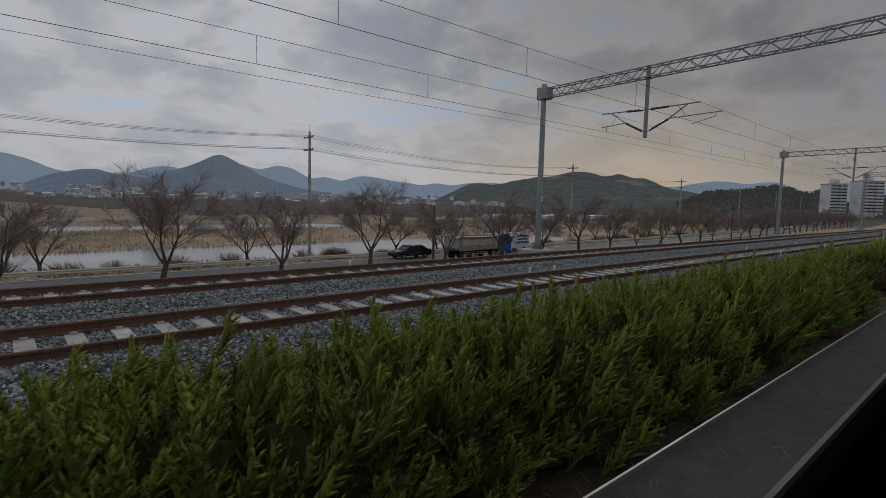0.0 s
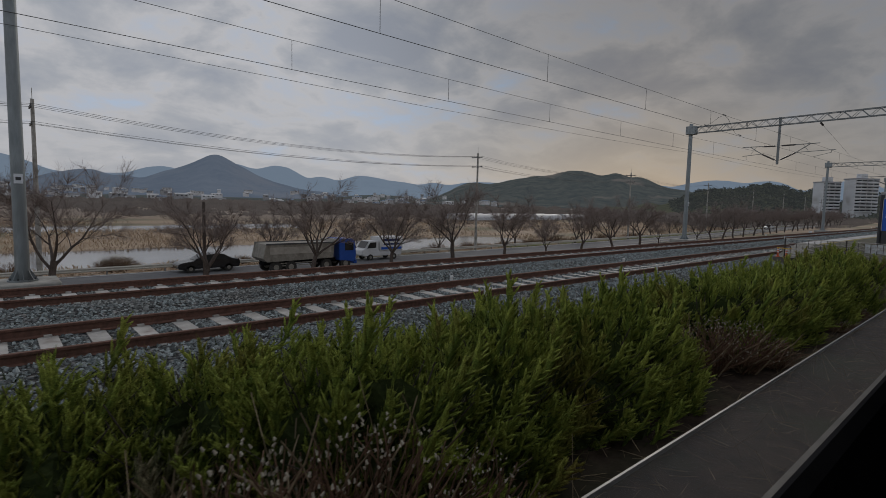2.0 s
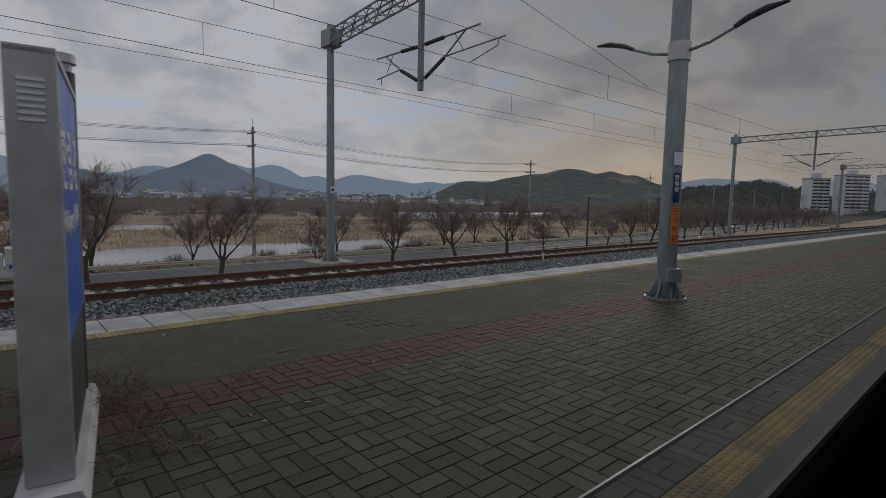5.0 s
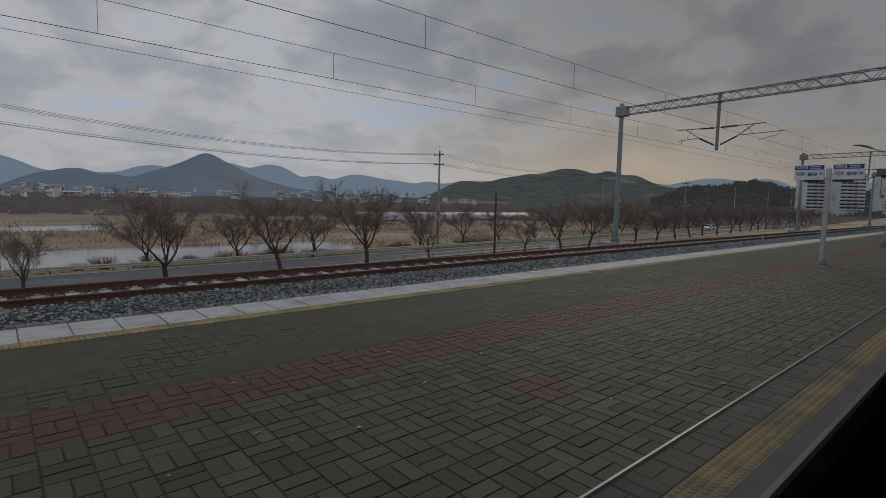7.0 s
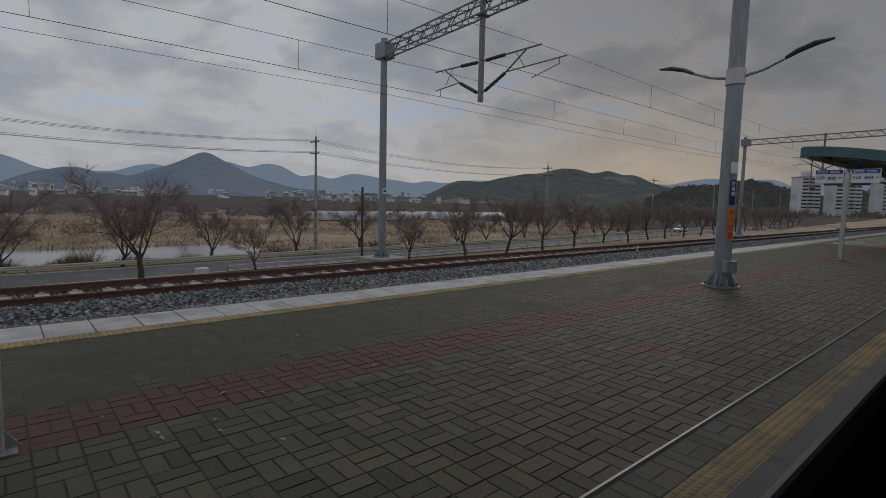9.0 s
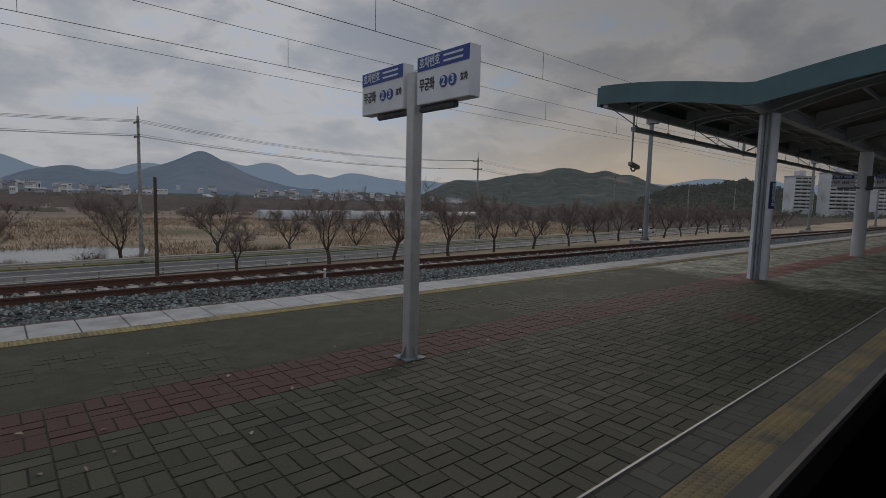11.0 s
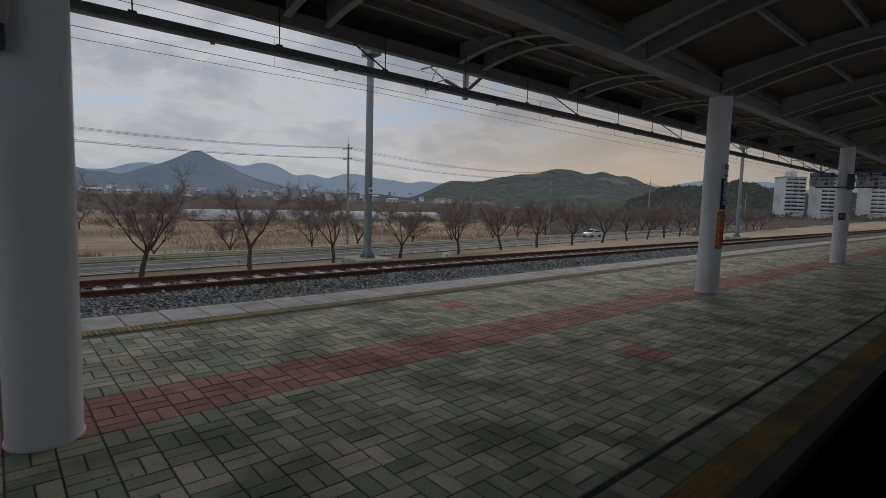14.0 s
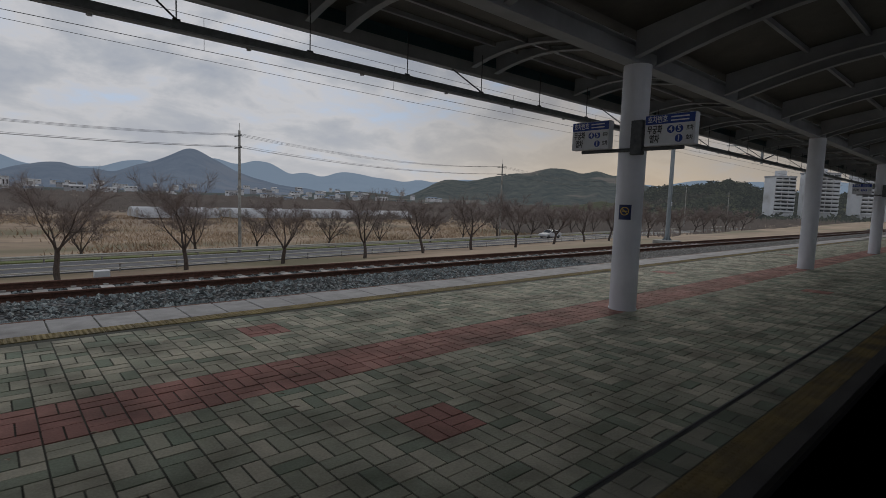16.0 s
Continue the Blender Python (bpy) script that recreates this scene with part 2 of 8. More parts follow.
def field_material():
    """The ground sheet: soil and dry reeds with greener patches and darker scrub, by place."""
    m = material("dry_reed_field", (0.20, 0.145, 0.10), (0.43, 0.325, 0.225), 0.12, 0.95, 0.5, 1.5, dirt=(0.15, 0.135, 0.075), dirt_edge=(0.48, 0.64), dirt_scale=0.03, stretch=(1, 2.2, 1))
    nt, ln = m.node_tree.nodes, m.node_tree.links
    b = nt["Principled BSDF"]
    old = b.inputs["Base Color"].links[0].from_socket
    geo = nt.new("ShaderNodeNewGeometry")
    sp = nt.new("ShaderNodeSeparateXYZ")
    ln.new(geo.outputs["Position"], sp.inputs[0])
    n = nt.new("ShaderNodeTexNoise")
    n.inputs["Scale"].default_value, n.inputs["Detail"].default_value = 0.012, 6.0
    ln.new(geo.outputs["Position"], n.inputs["Vector"])
    ma = nt.new("ShaderNodeMath")
    ma.operation = "MULTIPLY_ADD"
    ma.inputs[1].default_value = 220.0
    ln.new(n.outputs["Fac"], ma.inputs[0])
    ln.new(sp.outputs["Y"], ma.inputs[2])
    mr = nt.new("ShaderNodeMapRange")
    mr.inputs["From Min"].default_value, mr.inputs["From Max"].default_value = 260, 330
    mr.inputs["To Max"].default_value = 0.9
    ln.new(ma.outputs[0], mr.inputs["Value"])
    mx = nt.new("ShaderNodeMix")
    mx.data_type = "RGBA"
    mx.inputs["B"].default_value = (0.21, 0.165, 0.13, 1)  # dormant scrubland
    ln.new(mr.outputs[0], mx.inputs["Factor"])
    ln.new(old, mx.inputs["A"])
    ln.new(mx.outputs["Result"], b.inputs["Base Color"])
    return m


M["field"] = field_material()
M["water"] = material("still_river_water", (0.10, 0.105, 0.11), (0.14, 0.145, 0.15), 0.05, 0.16, 0.05, 2.0)


def ballast_material():
    """Packed crushed stone: every stone of a cell pattern has its own grey, with the shade of the gaps put into the
    colour.
    """
    m = material("crushed_stone", (0.035, 0.037, 0.04), (0.16, 0.17, 0.18), 24, 0.9, 0, 22)
    nt, ln = m.node_tree.nodes, m.node_tree.links
    b = nt["Principled BSDF"]
    geo = nt.new("ShaderNodeNewGeometry")
    vor = nt.new("ShaderNodeTexVoronoi")
    vor.inputs["Scale"].default_value = 14.0
    ln.new(geo.outputs["Position"], vor.inputs["Vector"])
    sp = nt.new("ShaderNodeSeparateColor")
    ln.new(vor.outputs["Color"], sp.inputs[0])
    r = nt.new("ShaderNodeValToRGB")
    r.color_ramp.elements[0].color, r.color_ramp.elements[1].color = (0.06, 0.065, 0.07, 1), (0.46, 0.475, 0.49, 1)
    r.color_ramp.elements.new(0.5).color = (0.20, 0.215, 0.225, 1)
    r.color_ramp.elements.new(0.72).color = (0.27, 0.265, 0.245, 1)
    ln.new(sp.outputs[0], r.inputs[0])
    gap = nt.new("ShaderNodeMapRange")
    gap.inputs["From Min"].default_value, gap.inputs["From Max"].default_value = 0.30, 0.62
    gap.inputs["To Min"].default_value, gap.inputs["To Max"].default_value = 0.75, 0.06
    ln.new(vor.outputs["Distance"], gap.inputs["Value"])
    sc = nt.new("ShaderNodeVectorMath")
    sc.operation = "SCALE"
    ln.new(r.outputs[0], sc.inputs[0])
    ln.new(gap.outputs[0], sc.inputs["Scale"])
    ln.new(sc.outputs[0], b.inputs["Base Color"])
    bp = nt.new("ShaderNodeBump")
    bp.invert = True
    bp.inputs["Strength"].default_value, bp.inputs["Distance"].default_value = 0.9, 0.04
    ln.new(vor.outputs["Distance"], bp.inputs["Height"])
    ln.new(bp.outputs[0], b.inputs["Normal"])
    return m


M["ballast"] = ballast_material()
M["stone_dark"] = material("dark_teal_ballast_faces", (0.085, 0.108, 0.112), (0.31, 0.345, 0.35), 18, 0.85, 0.2, 60, dirt=(0.20, 0.18, 0.16), dirt_scale=0.5, dirt_edge=(0.58, 0.78), island=0.7)
M["juniper"] = material("juniper_sprigs", (0.085, 0.13, 0.026), (0.20, 0.26, 0.050), 3.4, 0.75, 0, 1, dirt=(0.15, 0.11, 0.03), dirt_scale=0.8, dirt_edge=(0.55, 0.76), island=0.15)
M["juniper_tip"] = material("young_juniper_tips", (0.15, 0.20, 0.036), (0.33, 0.375, 0.072), 3.4, 0.75, 0, 1, dirt=(0.23, 0.165, 0.05), dirt_scale=0.8, dirt_edge=(0.55, 0.76), island=0.15)


def needle_foliage(name):
    """Gives a leaf material the fine grain of packed needles."""
    nt, ln = M[name].node_tree.nodes, M[name].node_tree.links
    b = nt["Principled BSDF"]
    old = b.inputs["Base Color"].links[0].from_socket
    geo = nt.new("ShaderNodeNewGeometry")
    n = nt.new("ShaderNodeTexNoise")
    n.inputs["Scale"].default_value, n.inputs["Detail"].default_value, n.inputs["Roughness"].default_value = 85.0, 3.0, 0.7
    ln.new(geo.outputs["Position"], n.inputs["Vector"])
    mr = nt.new("ShaderNodeMapRange")
    mr.inputs["From Min"].default_value, mr.inputs["From Max"].default_value = 0.34, 0.66
    mr.inputs["To Min"].default_value, mr.inputs["To Max"].default_value = 0.5, 1.45
    ln.new(n.outputs["Fac"], mr.inputs["Value"])
    sc = nt.new("ShaderNodeVectorMath")
    sc.operation = "SCALE"
    ln.new(old, sc.inputs[0])
    ln.new(mr.outputs[0], sc.inputs["Scale"])
    ln.new(sc.outputs[0], b.inputs["Base Color"])
    bp = nt.new("ShaderNodeBump")
    bp.inputs["Strength"].default_value, bp.inputs["Distance"].default_value = 0.8, 0.02
    ln.new(n.outputs["Fac"], bp.inputs["Height"])
    ln.new(bp.outputs[0], b.inputs["Normal"])


# Near strip: ochre toned down for the dimness beside the train, plus dirt stains.
M["tactile_near"] = material("dimmed_yellow_tactile_paving", (0.26, 0.185, 0.06), (0.37, 0.27, 0.095), 5, 0.8, 0.2, 80, dirt=(0.12, 0.10, 0.06), dirt_scale=2.2, dirt_edge=(0.42, 0.66))
# Shade inside the green shrubs is put into this dark colour.
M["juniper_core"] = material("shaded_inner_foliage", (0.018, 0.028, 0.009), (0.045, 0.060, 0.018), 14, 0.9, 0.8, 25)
# Platform edge at the train: its shade is put into this dark tone.
M["edge_dark"] = material("shade_dark_edge_stone", (0.055, 0.052, 0.050), (0.105, 0.10, 0.096), 2.5, 0.85, 0.2, 60, dirt=(0.04, 0.038, 0.034), dirt_scale=1.2)
M["wall_brown"] = material("brown_stained_concrete", (0.075, 0.068, 0.058), (0.15, 0.138, 0.12), 2.5, 0.92, 0.4, 40, dirt=(0.04, 0.038, 0.028), dirt_scale=1.1, stretch=(1, 1, 0.4))
# Same for the withered shrub: darker tone stands in for inner shade.
M["dry_core"] = material("shaded_inner_twigs", (0.05, 0.05, 0.028), (0.10, 0.09, 0.055), 14, 0.9, 0.8, 25)
M["dry_shrub"] = material("withered_sprigs", (0.115, 0.110, 0.060), (0.22, 0.195, 0.115), 3, 0.9, 0, 1, dirt=(0.10, 0.135, 0.05), dirt_scale=1.5, island=0.4)
M["seed"] = material("pale_seed_fluff", (0.30, 0.27, 0.21), (0.46, 0.42, 0.34), 6, 0.95, 0)
M["moss"] = material("dull_moss_film", (0.040, 0.042, 0.026), (0.066, 0.066, 0.042), 5.0, 0.95, 0.35, 45, dirt=(0.082, 0.077, 0.055), dirt_scale=1.6, dirt_edge=(0.55, 0.75))
M["leaf"] = material("dry_leaf_scraps", (0.20, 0.16, 0.11), (0.42, 0.37, 0.29), 30, 0.9, 0, island=0.4)
M["warn_tan"] = material("pale_orange_warning_plate", (0.70, 0.40, 0.13), (0.78, 0.47, 0.17), 3, 0.5, 0.02)
M["warn_red"] = material("red_warning_print", (0.42, 0.035, 0.02), (0.50, 0.05, 0.03), 3, 0.5, 0)
M["straw"] = material("dry_straw", (0.16, 0.12, 0.075), (0.30, 0.24, 0.16), 3, 0.9, 0, island=0.4)
M["reed"] = material("dry_reed_blades", (0.30, 0.225, 0.16), (0.58, 0.45, 0.325), 0.12, 0.95, 0, 1, dirt=(0.27, 0.185, 0.12), dirt_scale=0.035, island=0.15)
M["guard"] = material("cream_guardrail", (0.46, 0.44, 0.39), (0.58, 0.56, 0.50), 3, 0.6, 0.05)
M["guard_post"] = material("grey_guard_post", (0.16, 0.16, 0.155), (0.25, 0.25, 0.24), 5, 0.7, 0.1)
M["panel_pale"] = material("pale_dusty_panel", (0.34, 0.325, 0.29), (0.46, 0.44, 0.40), 3, 0.7, 0.05, dirt=(0.25, 0.23, 0.20), dirt_scale=1.0)
M["plastic"] = material("white_greenhouse_film", (0.38, 0.39, 0.41), (0.50, 0.51, 0.53), 0.4, 0.5, 0)
M["white_wall"] = material("white_wall_paint", (0.58, 0.60, 0.63), (0.68, 0.70, 0.73), 0.2, 0.8, 0, dirt=(0.42, 0.42, 0.42), dirt_scale=0.1)
M["grey_wall"] = material("grey_wall_paint", (0.26, 0.27, 0.29), (0.36, 0.37, 0.39), 0.2, 0.8, 0)
M["roof_grey"] = material("grey_roof_sheet", (0.14, 0.145, 0.155), (0.2, 0.205, 0.215), 0.3, 0.7, 0)
M["roof_blue"] = material("blue_roof_sheet", (0.12, 0.18, 0.26), (0.16, 0.23, 0.32), 0.3, 0.7, 0)
M["roof_pale"] = material("pale_roof_sheet", (0.48, 0.49, 0.50), (0.58, 0.59, 0.6), 0.3, 0.7, 0)
M["twig_brown"] = material("dry_brown_twigs", (0.10, 0.06, 0.04), (0.20, 0.125, 0.085), 6, 0.9, 0, island=0.3)
M["fence_steel"] = material("brown_fence_paint", (0.040, 0.034, 0.031), (0.070, 0.061, 0.056), 14, 0.6, 0.1)
M["tape_yellow"] = material("yellow_barrier_tape", (0.62, 0.42, 0.06), (0.74, 0.53, 0.10), 20, 0.5, 0.05)
# Sky sheen on rails and bent strips is put into this paler colour.
M["fence_bright"] = material("sky_sheen_steel", (0.40, 0.38, 0.355), (0.54, 0.51, 0.48), 14, 0.36, 0.06, 60, 0.85)
M["white_base"] = material("white_painted_concrete", (0.50, 0.50, 0.53), (0.62, 0.62, 0.65), 3, 0.8, 0.15, dirt=(0.36, 0.35, 0.34), dirt_scale=2)
M["orange_plastic"] = material("orange_plastic", (0.60, 0.09, 0.03), (0.70, 0.14, 0.05), 5, 0.5, 0.05)
M["orange_stripe"] = material("orange_yellow_border", (0.60, 0.16, 0.02), (0.70, 0.40, 0.05), 9, 0.5, 0)
M["yellow_paint"] = material("yellow_print", (0.65, 0.45, 0.08), (0.75, 0.52, 0.1), 5, 0.5, 0)
M["box_beige"] = material("beige_steel_box", (0.20, 0.19, 0.165), (0.27, 0.26, 0.23), 4, 0.6, 0.05)
M["carriage_paint"] = material("dark_carriage_paint", (0.018, 0.019, 0.021), (0.03, 0.031, 0.034), 3, 0.5, 0.03)
M["carriage_skin"] = material("silver_white_carriage_skin", (0.52, 0.53, 0.55), (0.62, 0.63, 0.65), 2, 0.4, 0.03, 30, dirt=(0.44, 0.44, 0.44))
M["carriage_roof"] = material("grey_carriage_roof", (0.16, 0.165, 0.17), (0.22, 0.225, 0.23), 3, 0.6, 0.05)
M["rubber"] = material("grey_window_rubber", (0.03, 0.03, 0.032), (0.055, 0.055, 0.058), 30, 0.6, 0.1)
# Pale line and see-through grey that imitate a reflection in the window pane.
M["reflection_line"] = material("reflection_pale_line", (0.14, 0.144, 0.15), (0.19, 0.194, 0.20), 12, 0.45, 0.05, 60, 0.2)
M["ledge"] = material("reflection_grey_sheet", (0.085, 0.09, 0.10), (0.14, 0.146, 0.157), 3, 0.7, 0.05, 50, dirt=(0.20, 0.204, 0.215), dirt_scale=2.0)
M["ledge"].node_tree.nodes["Principled BSDF"].inputs["Alpha"].default_value = 0.20
M["ledge"].node_tree.nodes["Principled BSDF"].inputs["Specular IOR Level"].default_value = 0.1
M["sign_header"] = material("blue_sign_print", (0.012, 0.045, 0.26), (0.015, 0.055, 0.31), 3, 0.45, 0)
M["text_dark"] = material("dark_print", (0.02, 0.022, 0.03), (0.035, 0.037, 0.045), 3, 0.6, 0)

for k in ("juniper", "juniper_tip", "dry_shrub"):
    needle_foliage(k)
for k in ("juniper", "juniper_tip", "juniper_core", "dry_shrub", "dry_core", "straw", "reed", "twig", "bark", "twig_brown", "soil"):
    M[k].node_tree.nodes["Principled BSDF"].inputs["Specular IOR Level"].default_value = 0.12


def hazed_hill_material(name, low_c, high_c, patch, air, share, scale):
    """Wooded slopes; the bluish air in front is imitated by emission from the surface itself."""
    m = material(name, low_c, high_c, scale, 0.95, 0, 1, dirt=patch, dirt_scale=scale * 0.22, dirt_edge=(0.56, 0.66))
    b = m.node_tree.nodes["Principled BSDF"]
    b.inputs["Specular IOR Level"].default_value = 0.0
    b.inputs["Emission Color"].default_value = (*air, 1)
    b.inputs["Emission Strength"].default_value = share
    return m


# Haze of distance is glowed into these slopes and crowns.
M["far_hill"] = hazed_hill_material("far_hill_slopes", (0.05, 0.06, 0.07), (0.07, 0.08, 0.09), (0.06, 0.07, 0.08), (0.185, 0.245, 0.325), 0.60, 0.004)
M["mid_hill"] = hazed_hill_material("mountain_slopes", (0.012, 0.016, 0.018), (0.055, 0.058, 0.056), (0.07, 0.062, 0.052), (0.19, 0.24, 0.33), 0.38, 0.006)
M["near_hill"] = hazed_hill_material("wooded_hill_slopes", (0.014, 0.021, 0.017), (0.072, 0.072, 0.054), (0.14, 0.115, 0.09), (0.20, 0.235, 0.27), 0.16, 0.022)
M["pine"] = hazed_hill_material("pine_crowns", (0.024, 0.032, 0.020), (0.075, 0.078, 0.050), (0.085, 0.072, 0.055), (0.19, 0.21, 0.23), 0.10, 0.05)
M["scrub"] = hazed_hill_material("bare_scrub_crowns", (0.11, 0.088, 0.075), (0.20, 0.158, 0.132), (0.10, 0.095, 0.072), (0.20, 0.20, 0.205), 0.14, 0.012)
M["grove"] = hazed_hill_material("grove_slopes", (0.045, 0.055, 0.032), (0.11, 0.105, 0.062), (0.11, 0.095, 0.06), (0.18, 0.20, 0.21), 0.09, 0.04)


def paving_material(name, dry_a, dry_b, dry_c, wet_a, wet_b, moss=(0.054, 0.052, 0.034), film=0.8):
    """Paving blocks: each with its own tint; dull and mossy in the open, cleaner under the roof, with a ragged border."""
    m = bpy.data.materials.new(name)
    m.use_nodes = True
    nt, ln = m.node_tree.nodes, m.node_tree.links
    b = nt["Principled BSDF"]
    geo, info = nt.new("ShaderNodeNewGeometry"), nt.new("ShaderNodeObjectInfo")
    addr = nt.new("ShaderNodeMath")
    addr.operation = "ADD"
    ln.new(geo.outputs["Random Per Island"], addr.inputs[0])
    ln.new(info.outputs["Random"], addr.inputs[1])
    fr = nt.new("ShaderNodeMath")
    fr.operation = "FRACT"
    ln.new(addr.outputs[0], fr.inputs[0])
    r1, r2 = nt.new("ShaderNodeValToRGB"), nt.new("ShaderNodeValToRGB")
    for r, cols in ((r1, (dry_a, dry_b, dry_c)), (r2, (wet_a, wet_b))):
        r.color_ramp.elements[0].color = (*cols[0], 1)
        r.color_ramp.elements[1].color = (*cols[-1], 1)
        if len(cols) == 3:
            r.color_ramp.elements.new(0.5).color = (*cols[1], 1)
        ln.new(fr.outputs[0], r.inputs[0])
    n1 = nt.new("ShaderNodeTexNoise")
    n1.inputs["Scale"].default_value, n1.inputs["Detail"].default_value = 0.9, 6.0
    ln.new(geo.outputs["Position"], n1.inputs["Vector"])
    sx = nt.new("ShaderNodeSeparateXYZ")
    ln.new(geo.outputs["Position"], sx.inputs[0])
    edge = nt.new("ShaderNodeMath")
    edge.operation = "MULTIPLY_ADD"
    edge.inputs[1].default_value = 3.6
    ln.new(n1.outputs["Fac"], edge.inputs[0])
    ln.new(sx.outputs["X"], edge.inputs[2])
    mr = nt.new("ShaderNodeMapRange")
    mr.inputs["From Min"].default_value, mr.inputs["From Max"].default_value = 107.7, 109.3
    ln.new(edge.outputs[0], mr.inputs["Value"])
    mx = nt.new("ShaderNodeMix")
    mx.data_type = "RGBA"
    ln.new(mr.outputs[0], mx.inputs["Factor"])
    ln.new(r2.outputs[0], mx.inputs["A"])
    ln.new(r1.outputs[0], mx.inputs["B"])
    # blotches of moss and grime, then grain
    n2 = nt.new("ShaderNodeTexNoise")
    n2.inputs["Scale"].default_value, n2.inputs["Detail"].default_value = 1.7, 7.0
    ln.new(geo.outputs["Position"], n2.inputs["Vector"])
    g = nt.new("ShaderNodeMapRange")
    g.inputs["From Min"].default_value, g.inputs["From Max"].default_value = 0.40, 0.66
    g.inputs["To Max"].default_value = 0.62
    ln.new(n2.outputs["Fac"], g.inputs["Value"])
    # a mossy film on the open half away from the train
    far = nt.new("ShaderNodeMath")
    far.operation = "MULTIPLY_ADD"
    far.inputs[1].default_value = 3.0
    ln.new(n2.outputs["Fac"], far.inputs[0])
    ln.new(sx.outputs["Y"], far.inputs[2])
    fm = nt.new("ShaderNodeMapRange")
    fm.inputs["From Min"].default_value, fm.inputs["From Max"].default_value = 4.4, 6.0
    fm.inputs["To Max"].default_value = film
    ln.new(far.outputs[0], fm.inputs["Value"])
    inv = nt.new("ShaderNodeMath")
    inv.operation = "SUBTRACT"
    inv.inputs[0].default_value = 1.0
    ln.new(mr.outputs[0], inv.inputs[1])
    op = nt.new("ShaderNodeMath")
    op.operation = "MULTIPLY"
    ln.new(fm.outputs[0], op.inputs[0])
    ln.new(inv.outputs[0], op.inputs[1])
    mxm = nt.new("ShaderNodeMath")
    mxm.operation = "MAXIMUM"
    ln.new(op.outputs[0], mxm.inputs[0])
    ln.new(g.outputs[0], mxm.inputs[1])
    mm = nt.new("ShaderNodeMix")
    mm.data_type = "RGBA"
    mm.inputs["B"].default_value = (*moss, 1)
    ln.new(mxm.outputs[0], mm.inputs["Factor"])
    ln.new(mx.outputs["Result"], mm.inputs["A"])
    n3 = nt.new("ShaderNodeTexNoise")
    n3.inputs["Scale"].default_value, n3.inputs["Detail"].default_value = 60, 3.0
    ln.new(geo.outputs["Position"], n3.inputs["Vector"])
    hv = nt.new("ShaderNodeHueSaturation")
    gr = nt.new("ShaderNodeMapRange")
    gr.inputs["To Min"].default_value, gr.inputs["To Max"].default_value = 0.72, 1.28
    ln.new(n3.outputs["Fac"], gr.inputs["Value"])
    ln.new(gr.outputs[0], hv.inputs["Value"])
    ln.new(mm.outputs["Result"], hv.inputs["Color"])
    ln.new(hv.outputs[0], b.inputs["Base Color"])
    b.inputs["Roughness"].default_value = 0.82
    bp = nt.new("ShaderNodeBump")
    bp.inputs["Strength"].default_value, bp.inputs["Distance"].default_value = 0.25, 0.01
    ln.new(n3.outputs["Fac"], bp.inputs["Height"])
    ln.new(bp.outputs[0], b.inputs["Normal"])
    return m


M["paver"] = paving_material("grey_green_pavers", (0.25, 0.31, 0.235), (0.43, 0.435, 0.345), (0.58, 0.555, 0.45), (0.037, 0.037, 0.024), (0.084, 0.080, 0.055), (0.052, 0.051, 0.031))
M["paver_red"] = paving_material("brick_red_pavers", (0.38, 0.18, 0.155), (0.45, 0.215, 0.185), (0.52, 0.275, 0.235), (0.076, 0.036, 0.030), (0.094, 0.045, 0.037), (0.074, 0.037, 0.029), 0.72)
M["paver_bed"] = paving_material("joint_sand_and_moss", (0.055, 0.06, 0.047), (0.066, 0.07, 0.056), (0.078, 0.082, 0.065), (0.036, 0.036, 0.024), (0.046, 0.046, 0.031), (0.047, 0.048, 0.029), 0.95)


# ---- building helpers ----
def thing(name, label, category, place=(0, 0, 0), group="", kind="", turn=0.0):
    e = new(name)
    e.matrix_world = pose(*place, 0, 0, turn)
    return tagged(e, label, category, group, kind)


def as_mesh(bm, name, mat, smooth=False):
    me = bpy.data.meshes.new(name)
    bm.normal_update()
    if smooth:
        for f in bm.faces:
            f.smooth = True
    bm.to_mesh(me)
    bm.free()
    me.materials.append(mat)
    return me


def part(name, bm, mat, parent, label="", smooth=False):
    ob = new(name, as_mesh(bm, name, mat, smooth))
    ob.parent = parent
    if label:
        ob["label"] = label
    return ob


def single(name, bm, mat, label, category, group="", kind="", smooth=False, place=(0, 0, 0), turn=0.0):
    ob = new(name, as_mesh(bm, name, mat, smooth))
    ob.matrix_world = pose(*place, 0, 0, turn)
    return tagged(ob, label, category, group, kind)


def raw(name, verts, faces, mat, smooth=False):
    me = bpy.data.meshes.new(name)
    me.from_pydata(verts, [], faces)
    me.materials.append(mat)
    if smooth:
        me.shade_smooth()
    return me


def box(bm, x0, x1, y0, y1, z0, z1, bevel=0.0, m=None):
    """An axis-aligned box, bevelled if asked, moved by m."""
    vs = [bm.verts.new(p) for p in ((x0, y0, z0), (x1, y0, z0), (x1, y1, z0), (x0, y1, z0), (x0, y0, z1), (x1, y0, z1), (x1, y1, z1), (x0, y1, z1))]
    fs = [bm.faces.new([vs[i] for i in f]) for f in ((3, 2, 1, 0), (4, 5, 6, 7), (0, 1, 5, 4), (1, 2, 6, 5), (2, 3, 7, 6), (3, 0, 4, 7))]
    if m is not None:
        bmesh.ops.transform(bm, matrix=m, verts=vs)
    if bevel:
        es = list({e for f in fs for e in f.edges})
        bmesh.ops.bevel(bm, geom=es, offset=bevel, segments=1, affect="EDGES", clamp_overlap=True)
    return bm


